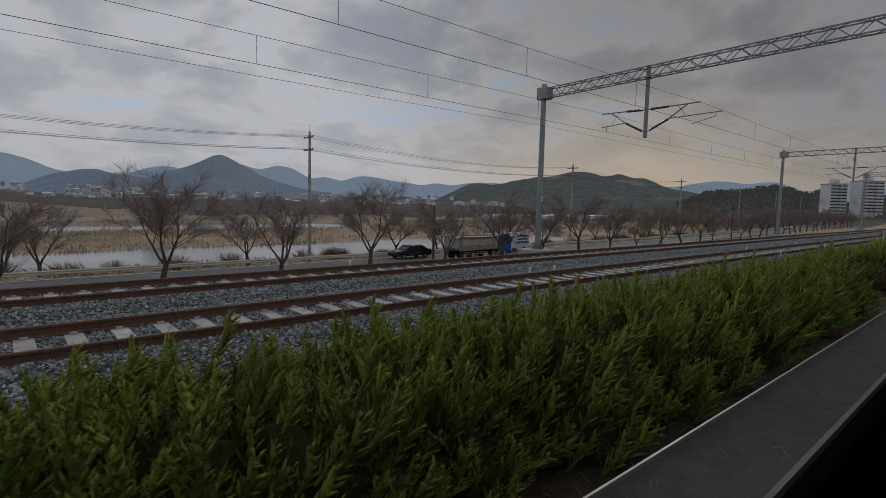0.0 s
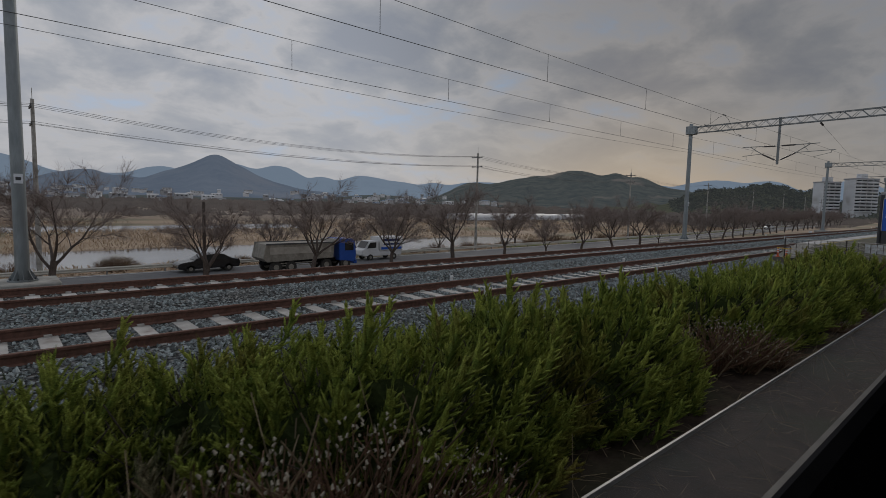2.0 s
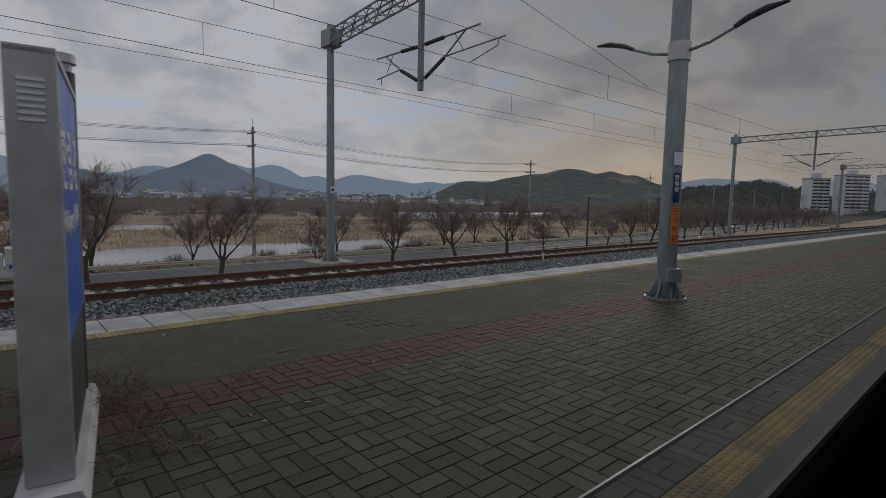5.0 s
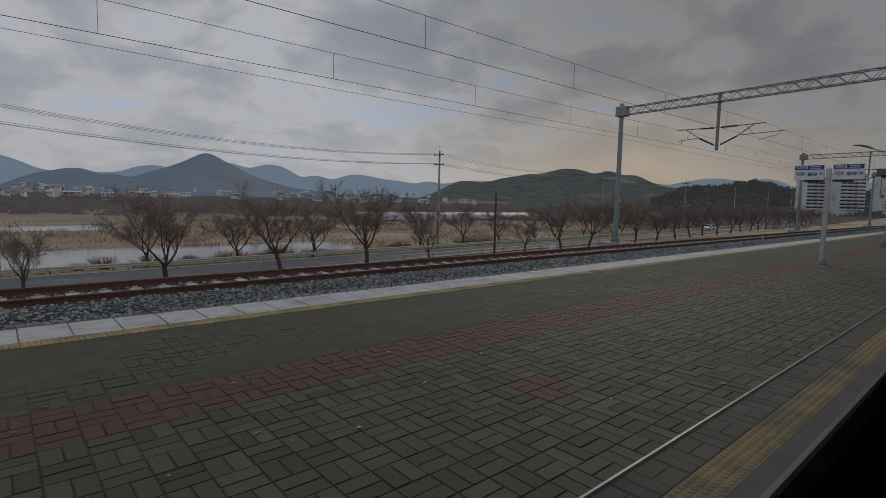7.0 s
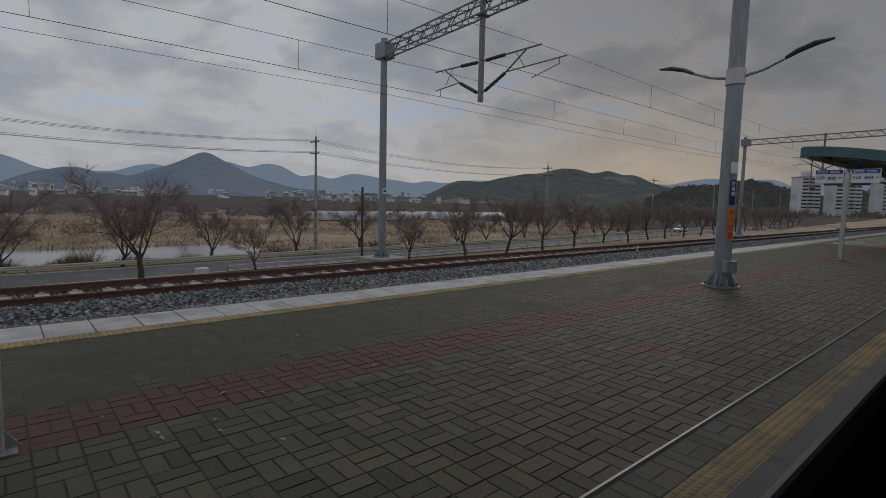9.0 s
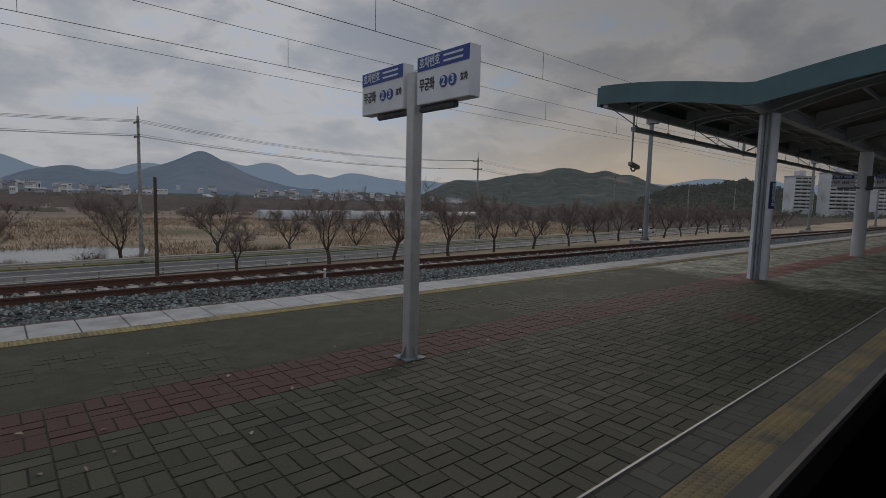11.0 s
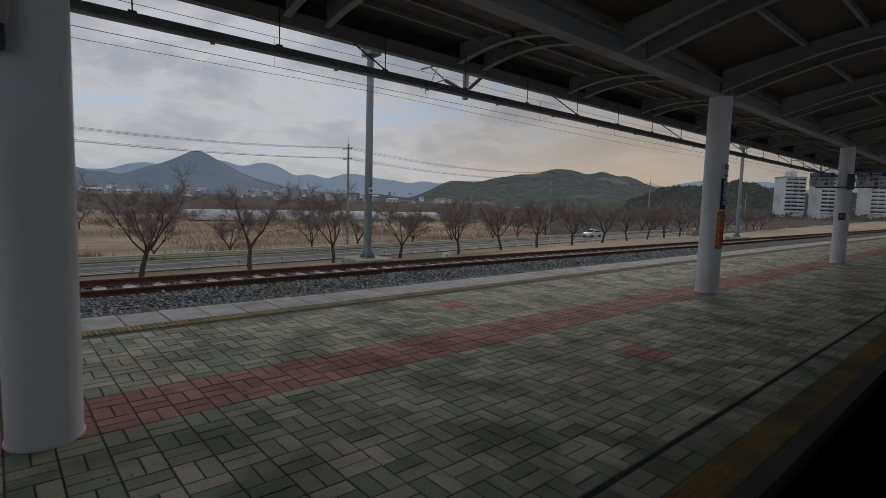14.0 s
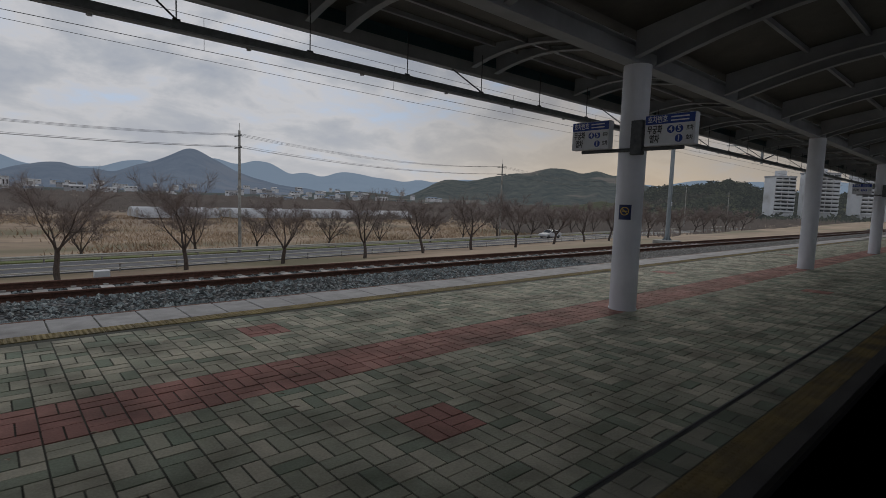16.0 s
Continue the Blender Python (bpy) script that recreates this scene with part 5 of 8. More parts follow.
def foliage_mesh(seed, plumes, rx, ry, h, mat, tip_mat):
    """Sprays over a lumpy dome, each leaning up and a little along the line."""
    rng = np.random.default_rng(seed)
    pr = random.Random(seed)
    shapes = [plume_shape(pr) for _ in range(7)]
    V, F, T, k = [], [], [], 0
    for i in range(plumes):
        a = rng.uniform(0, 2 * np.pi)
        el = np.arcsin(rng.uniform(0.05, 1.0))
        lump = 1 + 0.16 * math.sin(a * 3 + seed) + 0.12 * math.sin(a * 5 + el * 4 + seed * 2)
        c = np.array([math.cos(a) * math.cos(el) * rx, math.sin(a) * math.cos(el) * ry, math.sin(el) * h * 0.86]) * rng.uniform(0.72, 0.94) * lump
        out = np.array([math.cos(a) * math.cos(el) * 0.75 + 0.5, math.sin(a) * math.cos(el) * 0.7, 0.8 + 0.3 * math.sin(el)]) + rng.normal(0, 0.17, 3)
        out /= np.linalg.norm(out)
        s = np.cross(out, np.array([0.2, 1.0, 0.1]) + rng.normal(0, 0.5, 3))
        s /= np.linalg.norm(s)
        w = np.cross(out, s)
        sv, sf, st = shapes[rng.integers(7)]
        V.append((sv * rng.uniform(0.6, 1.15)) @ np.stack([s, w, out]) + c - out * 0.16)
        F.append(sf + k)
        T.append(st)
        k += len(sv)
    # the thick inner growth: broader sprigs pointing every way, most in the shade-dark colour
    n = 2600
    a, el = rng.uniform(0, 2 * np.pi, n), np.arcsin(rng.uniform(0.0, 1.0, n))
    lump = (1 + 0.16 * np.sin(a * 3 + seed) + 0.12 * np.sin(a * 5 + el * 4 + seed * 2)) * rng.uniform(0.70, 0.90, n)
    p = np.stack([np.cos(a) * np.cos(el) * rx, np.sin(a) * np.cos(el) * ry, np.sin(el) * h * 0.86], -1) * lump[:, None]
    d = p / np.linalg.norm(p, axis=1)[:, None] * 0.7 + rng.normal(0, 0.55, (n, 3)) + np.array([0, 0, 0.35])
    d /= np.linalg.norm(d, axis=1)[:, None]
    s = np.cross(d, rng.normal(0, 1, (n, 3)))
    s /= np.linalg.norm(s, axis=1)[:, None]
    ln, wd = rng.uniform(0.06, 0.12, (n, 1)), rng.uniform(0.005, 0.009, (n, 1))
    V.append(np.stack([p + s * wd, p - s * wd, p + d * ln], 1).reshape(-1, 3))
    inner = np.arange(3 * n).reshape(-1, 3) + k
    F.append(np.concatenate([inner, inner[:, 2:]], 1))
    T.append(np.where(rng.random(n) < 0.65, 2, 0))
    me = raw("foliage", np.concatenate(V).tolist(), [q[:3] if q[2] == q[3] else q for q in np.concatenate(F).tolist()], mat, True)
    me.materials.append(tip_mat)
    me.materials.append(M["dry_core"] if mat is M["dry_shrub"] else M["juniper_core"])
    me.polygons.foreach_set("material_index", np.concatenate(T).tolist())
    return me


def stems_mesh(seed, rx, h, mat, n=26, stray=0.22):
    rng = random.Random(seed)
    L = Limbs()
    for _ in range(n):
        a = rng.uniform(0, 2 * math.pi)
        p = Vector((rng.uniform(-0.12, 0.12), rng.uniform(-0.12, 0.12), 0.0))
        d = Vector((math.cos(a) * rng.uniform(0.3, 1.2), math.sin(a) * rng.uniform(0.3, 1.2), 1)).normalized()
        r = rng.uniform(0.008, 0.018)
        for _k in range(5):
            q = p + d * (h * 0.2)
            L.bar(p, q, r, r * 0.8, 4)
            p, r = q, r * 0.8
            d = (d + Vector((rng.uniform(-1, 1), rng.uniform(-1, 1), rng.uniform(-0.3, 0.3))) * stray).normalized()
    return raw("branches", L.v, L.f, mat)


def bush_master(seed, label, mat, tip_mat, plumes, rx, ry, h, group, category="shrub", name="juniper_shrub"):
    b = thing(name, label, category, (0, 0, 0), group=group)
    ob = new("foliage", foliage_mesh(seed, plumes, rx, ry, h, mat, tip_mat))
    ob.parent = b
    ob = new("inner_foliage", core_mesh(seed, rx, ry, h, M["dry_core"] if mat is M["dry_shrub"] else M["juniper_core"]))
    ob.parent = b
    ob = new("branchwork", stems_mesh(seed, rx, h * 0.9, M["bark"]))
    ob.parent = b
    return b


G_ROW = "juniper shrubs beside the line"
BUSHES = [bush_master(21 + i, "dense feathery green juniper shrub on bare soil", M["juniper"], M["juniper_tip"], 190, 1.12, 1.0, 1.5, G_ROW) for i in range(3)]
GREYB = bush_master(31, "low grey-brown half-withered shrub with bare twigs", M["dry_shrub"], M["dry_shrub"], 150, 1.0, 0.85, 0.95, G_ROW, name="withered_shrub")
TWIGGY = thing("bare_shrub", "tangle of bare brown twigs with pale dead stems", "shrub", (0, 0, 0), group=G_ROW)
for nm, n, hh, mt in (("twig_tangle", 120, 0.95, M["twig_brown"]), ("dead_growth", 14, 1.15, M["straw"])):
    ob = new(nm, stems_mesh(57 + n, 0.8, hh, mt, n, 0.55))
    ob.parent = TWIGGY
seeds, rs = Limbs(), random.Random(91)
for _ in range(130):
    a, e, k = rs.uniform(0, 6.28), rs.uniform(0.5, 1.5), rs.uniform(0.75, 1.0)
    q = Vector((math.cos(a) * math.cos(e) * 0.8 * k, math.sin(a) * math.cos(e) * 0.8 * k, math.sin(e) * 1.0 * k))
    seeds.bar(q, q + Vector((rs.uniform(-1, 1), rs.uniform(-1, 1), 1)).normalized() * rs.uniform(0.012, 0.025), 0.009, 0.005, 5)
ob = new("seed_growth", raw("seed_growth", seeds.v, seeds.f, M["seed"]))
ob.parent = TWIGGY
ob["kind"] = "stuff"
# (x, y, size, height factor, kind): kind 3 is the withered one, 4 the bare one
BUSH_PLAN = []


def hedge_run(x0, x1, step, back, front):
    """Two rows of shrubs, the back one higher."""
    x = x0
    while x <= x1:
        k = int(abs(x) * 3)
        BUSH_PLAN.append((x, 4.3 + 0.2 * math.sin(x * 1.7), 0.95, back + 0.08 * math.sin(x * 2.9), k % 3))
        if not (9.4 < x < 14.8 or 20 < x < 22.4):
            BUSH_PLAN.append((x + 0.4, 3.4 + 0.15 * math.sin(x * 2.3), 1.0, front + 0.08 * math.sin(x * 3.7 + 1), (k + 1) % 3))
        x += step


hedge_run(-8.2, 11.9, 1.0, 1.0, 1.08)
hedge_run(15.3, 19.3, 0.95, 1.0, 1.10)
hedge_run(22.4, 29.3, 0.98, 0.92, 1.02)
BUSH_PLAN += [(12.9, 4.6, 0.9, 1.0, 1), (13.9, 4.4, 0.9, 1.1, 0), (14.8, 4.2, 0.95, 1.05, 2), (14.3, 3.5, 0.85, 1.1, 3), (13.9, 2.7, 0.9, 1.35, 4), (14.6, 2.5, 1.0, 1.45, 4), (15.3, 2.5, 1.0, 1.4, 4), (16.0, 2.4, 0.8, 1.2, 4), (11.6, 3.5, 0.7, 0.8, 4), (12.2, 3.0, 0.6, 0.6, 4), (20.2, 3.3, 0.85, 0.85, 1),
              (21.6, 3.0, 0.9, 1.15, 4), (22.1, 2.7, 0.9, 1.05, 4), (22.7, 2.5, 0.7, 0.85, 4), (26.6, 2.4, 0.6, 0.6, 4), (28.6, 2.5, 0.6, 0.6, 4), (5.3, 2.4, 0.55, 0.7, 4),
              (30.0, 3.7, 0.95, 1.25, 3), (31.0, 3.6, 0.9, 1.15, 3), (30.6, 2.9, 0.8, 1.1, 3), (31.7, 3.2, 0.7, 0.9, 3), (32.3, 3.1, 0.5, 0.7, 4), (33.4, 5.0, 0.7, 0.9, 4), (34.7, 4.4, 1.0, 0.98, 1), (35.8, 4.5, 1.05, 0.95, 0), (36.8, 4.4, 0.95, 0.85, 2), (35.5, 3.6, 0.95, 0.85, 2), (36.5, 3.5, 0.9, 0.8, 1), (37.3, 3.0, 0.75, 0.65, 0), (37.8, 2.4, 0.55, 0.6, 4), (38.0, 3.4, 0.6, 0.8, 4)]
used = set()
for i, (x, y, s, hf, kd) in enumerate(BUSH_PLAN):
    src = TWIGGY if kd == 4 else GREYB if kd == 3 else BUSHES[kd]
    m = pose(x, y, -1.02, 0, 0, random.uniform(-40, 40))
    if kd not in used:
        used.add(kd)
        src.matrix_world = m
        o = src
    else:
        o = copy_thing(src, m)
    o.scale = (s, s, s * hf * 0.9)


# bare shrubs along the river's near bank and under the road barrier
rb = random.Random(41)
for i in range(46):
    x = rb.uniform(-20, 130)
    off = rb.choice((rb.uniform(6.5, 9), rb.uniform(19, 24), rb.uniform(15, 22)))
    y = road_y(x) + off
    o = copy_thing(TWIGGY, pose(x, y, ground_z(x, y) - 0.1, 0, 0, rb.uniform(0, 360)))
    k = rb.uniform(0.9, 2.0)
    o.scale = (k * 1.3, k * 1.3, k)
    o["group"], o["label"] = "bare shrubs on the river bank", "bare brown shrub among the dry reeds"


# dry stalks and litter on the planting strip
def litter():
    rng = random.Random(77)
    L = Limbs()
    for _ in range(5200):
        x, y = rng.uniform(-12, 38.2), rng.uniform(0.3, 5.6)
        z = -0.95
        a = rng.uniform(0, 2 * math.pi)
        up = rng.uniform(0.0, 0.25) if rng.random() < 0.85 else rng.uniform(0.4, 2.0)
        d = Vector((math.cos(a), math.sin(a), up)).normalized()
        ln = rng.uniform(0.06, 0.28) * (2.0 if up > 0.4 else 1)
        L.bar(Vector((x, y, z)), Vector((x, y, z)) + d * ln, 0.004, 0.002, 3)
    ob = new("dry_litter", raw("dry_litter", L.v, L.f, M["straw"]))
    tagged(ob, "dry straw stalks and twigs on bare soil", "litter", kind="stuff")


litter()


def reeds():
    """Dry reed clumps over the river plain, as thin upright blades."""
    rng = np.random.default_rng(9)
    n = 105000
    x = rng.uniform(-30, 330, n)
    d = 46.5 + 115 * rng.random(n) ** 1.5
    bx_ = np.where(x < 0, 0.016 * x, np.where(x < 150, 0.016 * x + 0.00026 * x * x, 8.25 + 0.094 * (x - 150)))
    patch = np.array([noise.fractal(Vector((a * 0.035, b * 0.06, 7.0)), 0.9, 2.1, 4) for a, b in zip(x, d)]) + rng.normal(0, 0.2, n) > -0.15
    wet = ((d > 71) & (d < 90) & (x < 112)) | ((d > 127) & (d < 150) & (x < 75))
    keep = patch & ~wet
    x, d, bx_ = x[keep], d[keep], bx_[keep]
    n = len(x)
    z = np.array([ground_z(a, b + c) for a, b, c in zip(x, d, bx_)])
    h = rng.uniform(0.25, 0.75, n) * np.clip((d - 44) / 14, 0.25, 1)
    w = rng.uniform(0.03, 0.10, n)
    a = rng.uniform(-0.6, 0.6, n)
    lx, ly = rng.normal(0, 0.25, n), rng.normal(0, 0.25, n)
    y = d + bx_
    P = np.stack([np.stack([x - np.cos(a) * w, y - np.sin(a) * w, z - 0.1], -1), np.stack([x + np.cos(a) * w, y + np.sin(a) * w, z - 0.1], -1),
                  np.stack([x + np.cos(a) * w * 0.5 + lx, y + ly, z + h * 0.8], -1), np.stack([x + lx * 1.3, y + ly, z + h], -1), np.stack([x - np.cos(a) * w * 0.7 + lx, y + ly, z + h * 0.7], -1)], 1)
    F = np.arange(n)[:, None] * 5 + np.arange(5)[None]
    ob = new("dry_reeds", raw("dry_reeds", P.reshape(-1, 3).tolist(), F.tolist(), M["reed"]))
    tagged(ob, "tan dry reeds covering the river plain", "reeds", kind="stuff")


reeds()


# ---- road furniture ----
def guardrail(off, z_top, x_a, x_b, label, beam):
    g = thing("guardrail", label, "guardrail", kind="structure")
    st = []
    x = x_a
    while x <= x_b:
        st.append((x, bend(x), 0.0))
        x += 4.0
    for prof in beam:
        bm = bmesh.new()
        sweep(bm, [(41.5 + off + y, z_top + z) for y, z in prof], st)
        part("rail_beam", bm, M["guard"], g)
    bm = bmesh.new()
    tube(bm, (0, 0, -1.0), (0, 0, 0.0), 0.06, n=8)
    post = as_mesh(bm, "post", M["guard_post"])
    for x, dy, _ in st:
        ob = new("post", post)
        ob.parent = g
        ob.location = (x, 41.5 + off + dy + 0.09, z_top)
    return g


W_BEAM = [(-0.02, -0.32), (-0.07, -0.27), (-0.07, -0.22), (-0.01, -0.17), (-0.01, -0.15), (-0.07, -0.10), (-0.07, -0.05), (-0.02, 0.0), (0.02, 0.0), (-0.03, -0.06), (-0.03, -0.10), (0.03, -0.15), (0.03, -0.17), (-0.03, -0.22), (-0.03, -0.26), (0.02, -0.32)]
PIPE = [(0.05 * math.cos(k * math.pi / 4), 0.05 * math.sin(k * math.pi / 4)) for k in range(8)]
guardrail(3.9, -3.92, -60, 330, "cream-grey steel guardrail on posts along the road", [W_BEAM])
guardrail(-4.0, -3.86, 92, 330, "low grey two-pipe barrier along the near road edge", [[(y, z - 0.05) for y, z in PIPE], [(y, z - 0.38) for y, z in PIPE]])


def utility_pole(x):
    y = 45.8 + bend(x)
    p = thing("utility_pole", "tall grey concrete utility pole with two crossarms", "utility pole", (x, y, 0), group="utility poles along the river")
    bm = bmesh.new()
    tube(bm, (0, 0, -5.2), (0, 0, 8.0), 0.19, 0.11, n=10)
    tube(bm, (0, 0, 8.0), (0, 0, 8.75), 0.02, n=5)
    part("pole", bm, M["concrete"], p)
    for z, w in ((7.45, 0.95), (6.25, 0.95)):
        bm = bmesh.new()
        box(bm, -0.17, -0.09, -w, w, z - 0.05, z + 0.05)
        arm = part("crossarm", bm, M["steel_dark"], p)
        for s in (-0.9, 0.0 if z > 7 else 0.4, 0.9):
            bm = bmesh.new()
            tube(bm, (-0.13, s * w, z + 0.05), (-0.13, s * w, z + 0.14), 0.05, 0.035, n=6)
            part("insulator", bm, M["insulator"], arm)
    return p


UPOLES = [-29.0, 16.0, 61.1, 104.2, 148.3, 193.0, 238.0, 283.0, 328.0]
for x in UPOLES:
    utility_pole(x)
for z, s in ((7.57, -0.85), (7.57, 0.0), (7.57, 0.85), (6.37, -0.85), (6.37, 0.38), (6.37, 0.85)):
    bm = bmesh.new()
    pts = []
    ext = [-74.0] + UPOLES
    for a, b in zip(ext, ext[1:]):
        for k in range(10):
            u = k / 10
            x = a + (b - a) * u
            ya = 45.8 + bend(a) + (bend(b) - bend(a)) * u
            pts.append((x, ya + s, z - (1.0 if z > 7 else 0.8) * 4 * u * (1 - u)))
    chain(bm, pts, 0.012, 4)
    single("power_line", bm, M["wire"], "dark power line sagging between utility poles", "power line", group="power lines on the utility poles")


def short_pole(x, y, top, label="short dark wooden post beside the road"):
    bm = bmesh.new()
    tube(bm, (0, 0, -4.5), (0, 0, top), 0.13, 0.10, n=8)
    single("post", bm, M["bark"], label, "post", place=(x, y, 0))


short_pole(103.0, 39.2, 2.6)
short_pole(24.6, 37.6, 1.2)


# ---- vehicles ----
def wheel(parent, x, y, r, w):
    bm = bmesh.new()
    tube(bm, (x, y - w / 2, r), (x, y + w / 2, r), r, n=20)
    wh = part("wheel", bm, M["tyre"], parent)
    for s in (-1, 1):
        bm = bmesh.new()
        tube(bm, (x, y + s * (w / 2 - 0.02), r), (x, y + s * (w / 2 + 0.012), r), r * 0.55, r * 0.45, n=12)
        part("rim", bm, M["tipper"], wh)


def dump_truck(x_front, z):
    y = road_y(x_front - 4) - 1.75
    t = thing("dump_truck", "blue-cabbed dump truck with dusty grey tipper body on the road", "truck", (x_front, y, z))
    bm = bmesh.new()
    prism(bm, [(-8.1, 0.95), (-8.45, 1.25), (-8.2, 2.35), (-2.35, 2.35), (-2.15, 2.6), (-1.75, 2.62), (-1.8, 2.48), (-2.2, 2.2), (-2.3, 1.05)], -1.2, 1.2, "y")
    body = part("tipper_body", bm, M["tipper"], t)
    for s in (-1, 1):
        bm = bmesh.new()
        box(bm, -7.9, -2.5, s * 1.215 - 0.012, s * 1.215 + 0.012, 1.55, 2.1)
        part("side_panel", bm, M["panel_pale"], body, "paler dusty side panel")
        bm = bmesh.new()
        box(bm, -8.2, -2.3, s * 1.22 - 0.04, s * 1.22 + 0.04, 2.3, 2.42)
        part("top_rail", bm, M["steel_dark"], body)
    bm = bmesh.new()
    box(bm, -8.1, -0.4, -0.5, 0.5, 0.62, 0.95)
    part("chassis", bm, M["black"], t)
    bm = bmesh.new()
    prism(bm, [(-1.7, 0.75), (-0.05, 0.55), (0.0, 1.35), (-0.12, 2.35), (-0.35, 2.62), (-1.55, 2.66), (-1.7, 2.55)], -1.18, 1.18, "y")
    bmesh.ops.bevel(bm, geom=bm.edges[:], offset=0.05, segments=2, affect="EDGES")
    cab = part("cab", bm, M["blue_paint"], t, "blue painted cab")
    bm = bmesh.new()
    prism(bm, [(0.008, 1.42), (-0.105, 2.28), (-0.125, 2.28), (-0.012, 1.42)], -1.02, 1.02, "y")
    part("windscreen", bm, M["glass_dark"], cab)
    for s in (-1, 1):
        bm = bmesh.new()
        box(bm, -1.15, -0.28, s * 1.183 - 0.008, s * 1.183 + 0.008, 1.6, 2.3)
        part("side_window", bm, M["glass_dark"], cab)
        bm = bmesh.new()
        box(bm, -0.08, 0.03, s * 0.9 - 0.16, s * 0.9 + 0.16, 0.85, 1.05)
        part("headlight", bm, M["sign_white"], cab)
        bm = bmesh.new()
        box(bm, -7.0, -3.9, s * 1.1 - 0.02, s * 1.1 + 0.02, 0.55, 0.62)
        box(bm, -7.0, -3.9, s * 1.1 - 0.02, s * 1.1 + 0.02, 0.75, 0.82)
        part("side_guard", bm, M["tipper"], t)
    bm = bmesh.new()
    box(bm, -0.25, 0.08, -1.18, 1.18, 0.42, 0.72, 0.03)
    part("bumper", bm, M["blue_paint"], t)
    for xw in (-1.05, -2.9, -6.1, -7.35):
        for s in (-1, 1):
            wheel(t, xw, s * 0.98, 0.48, 0.34)
    return t


def car(name, label, x, off, z, mat, heading, category="car", van=False):
    y = road_y(x) + off
    t = thing(name, label, category, (x, y, z), turn=heading)
    bm = bmesh.new()
    if van:
        prism(bm, [(-2.45, 0.42), (2.2, 0.42), (2.45, 0.62), (2.42, 1.0), (2.05, 1.22), (1.55, 1.92), (0.45, 1.95), (0.45, 0.95), (-2.45, 0.95)], -0.82, 0.82, "y")
    else:
        prism(bm, [(-2.3, 0.32), (2.3, 0.30), (2.38, 0.62), (2.2, 0.78), (1.1, 0.95), (0.35, 1.40), (-1.0, 1.43), (-1.75, 1.02), (-2.3, 0.95), (-2.38, 0.65)], -0.86, 0.86, "y")
    bmesh.ops.bevel(bm, geom=bm.edges[:], offset=0.05, segments=2, affect="EDGES")
    body = part("body", bm, mat, t)
    for s in (-1, 1):
        bm = bmesh.new()
        if van:
            prism(bm, [(0.75, 1.25), (1.85, 1.22), (1.5, 1.80), (0.75, 1.82)], s * 0.825 - 0.006, s * 0.825 + 0.006, "y")
        else:
            prism(bm, [(-1.55, 1.0), (0.85, 1.0), (0.3, 1.34), (-0.95, 1.36)], s * 0.864 - 0.006, s * 0.864 + 0.006, "y")
        part("side_window", bm, M["glass_dark"], body)
    bm = bmesh.new()
    if van:
        prism(bm, [(2.06, 1.25), (1.585, 1.90), (1.60, 1.91), (2.075, 1.26)], -0.72, 0.72, "y")
    else:
        prism(bm, [(1.08, 0.98), (0.38, 1.39), (0.40, 1.41), (1.10, 1.0)], -0.72, 0.72, "y")
    part("windscreen", bm, M["glass_dark"], body)
    if van:
        bm = bmesh.new()
        box(bm, -2.5, 0.35, -0.9, 0.9, 0.96, 2.35, 0.02)
        cargo = part("cargo_box", bm, M["white_paint"], t, "white cargo box with blue banner")
        for s in (-1, 1):
            bm = bmesh.new()
            box(bm, -2.35, 0.2, s * 0.905 - 0.004, s * 0.905 + 0.004, 1.05, 1.3)
            part("banner", bm, M["sign_blue"], cargo)
            for k in range(2):
                bm = bmesh.new()
                box(bm, -2.1, -0.1, s * 0.905 - 0.004, s * 0.905 + 0.004, 1.5 + 0.4 * k, 1.68 + 0.45 * k)
                part("banner_bar", bm, M["sign_navy"], cargo)
    for xw in (-1.45, 1.45):
        for s in (-1, 1):
            wheel(t, xw, s * 0.76, 0.31, 0.2)
    return t


RZ = ROAD_Z + 0.06
dump_truck(37.9, RZ)
car("box_van", "white light truck with a white cargo box on the road", 43.6, 1.75, RZ, M["white_paint"], 180, "truck", True)
car("sedan", "black sedan on the grey roadway", 26.6, 1.75, RZ, M["black_paint"], 180)
car("sedan", "white sedan far along the roadway", 205.0, 1.75, RZ, M["white_paint"], 180)


# ---- plain, town and hills ----
def greenhouse(x, y, length):
    g = thing("greenhouse", "long white plastic-covered tunnel greenhouse on the plain", "greenhouse", (x, y, -5.2), group="greenhouses on the plain", turn=4)
    bm = bmesh.new()
    arc = [(3.2 * math.cos(math.pi * k / 10), 2.6 * math.sin(math.pi * k / 10)) for k in range(11)]
    prism(bm, arc, 0, length)
    part("cover", bm, M["plastic"], g)
    bm = bmesh.new()
    box(bm, -0.05, -0.01, -0.8, 0.8, 0, 1.9)
    part("door", bm, M["panel_pale"], g)
    return g


for i in range(7):
    greenhouse(158 + 24 * (i % 4), 152 + 8.5 * (i // 4) + 1.5 * (i % 4), 20)


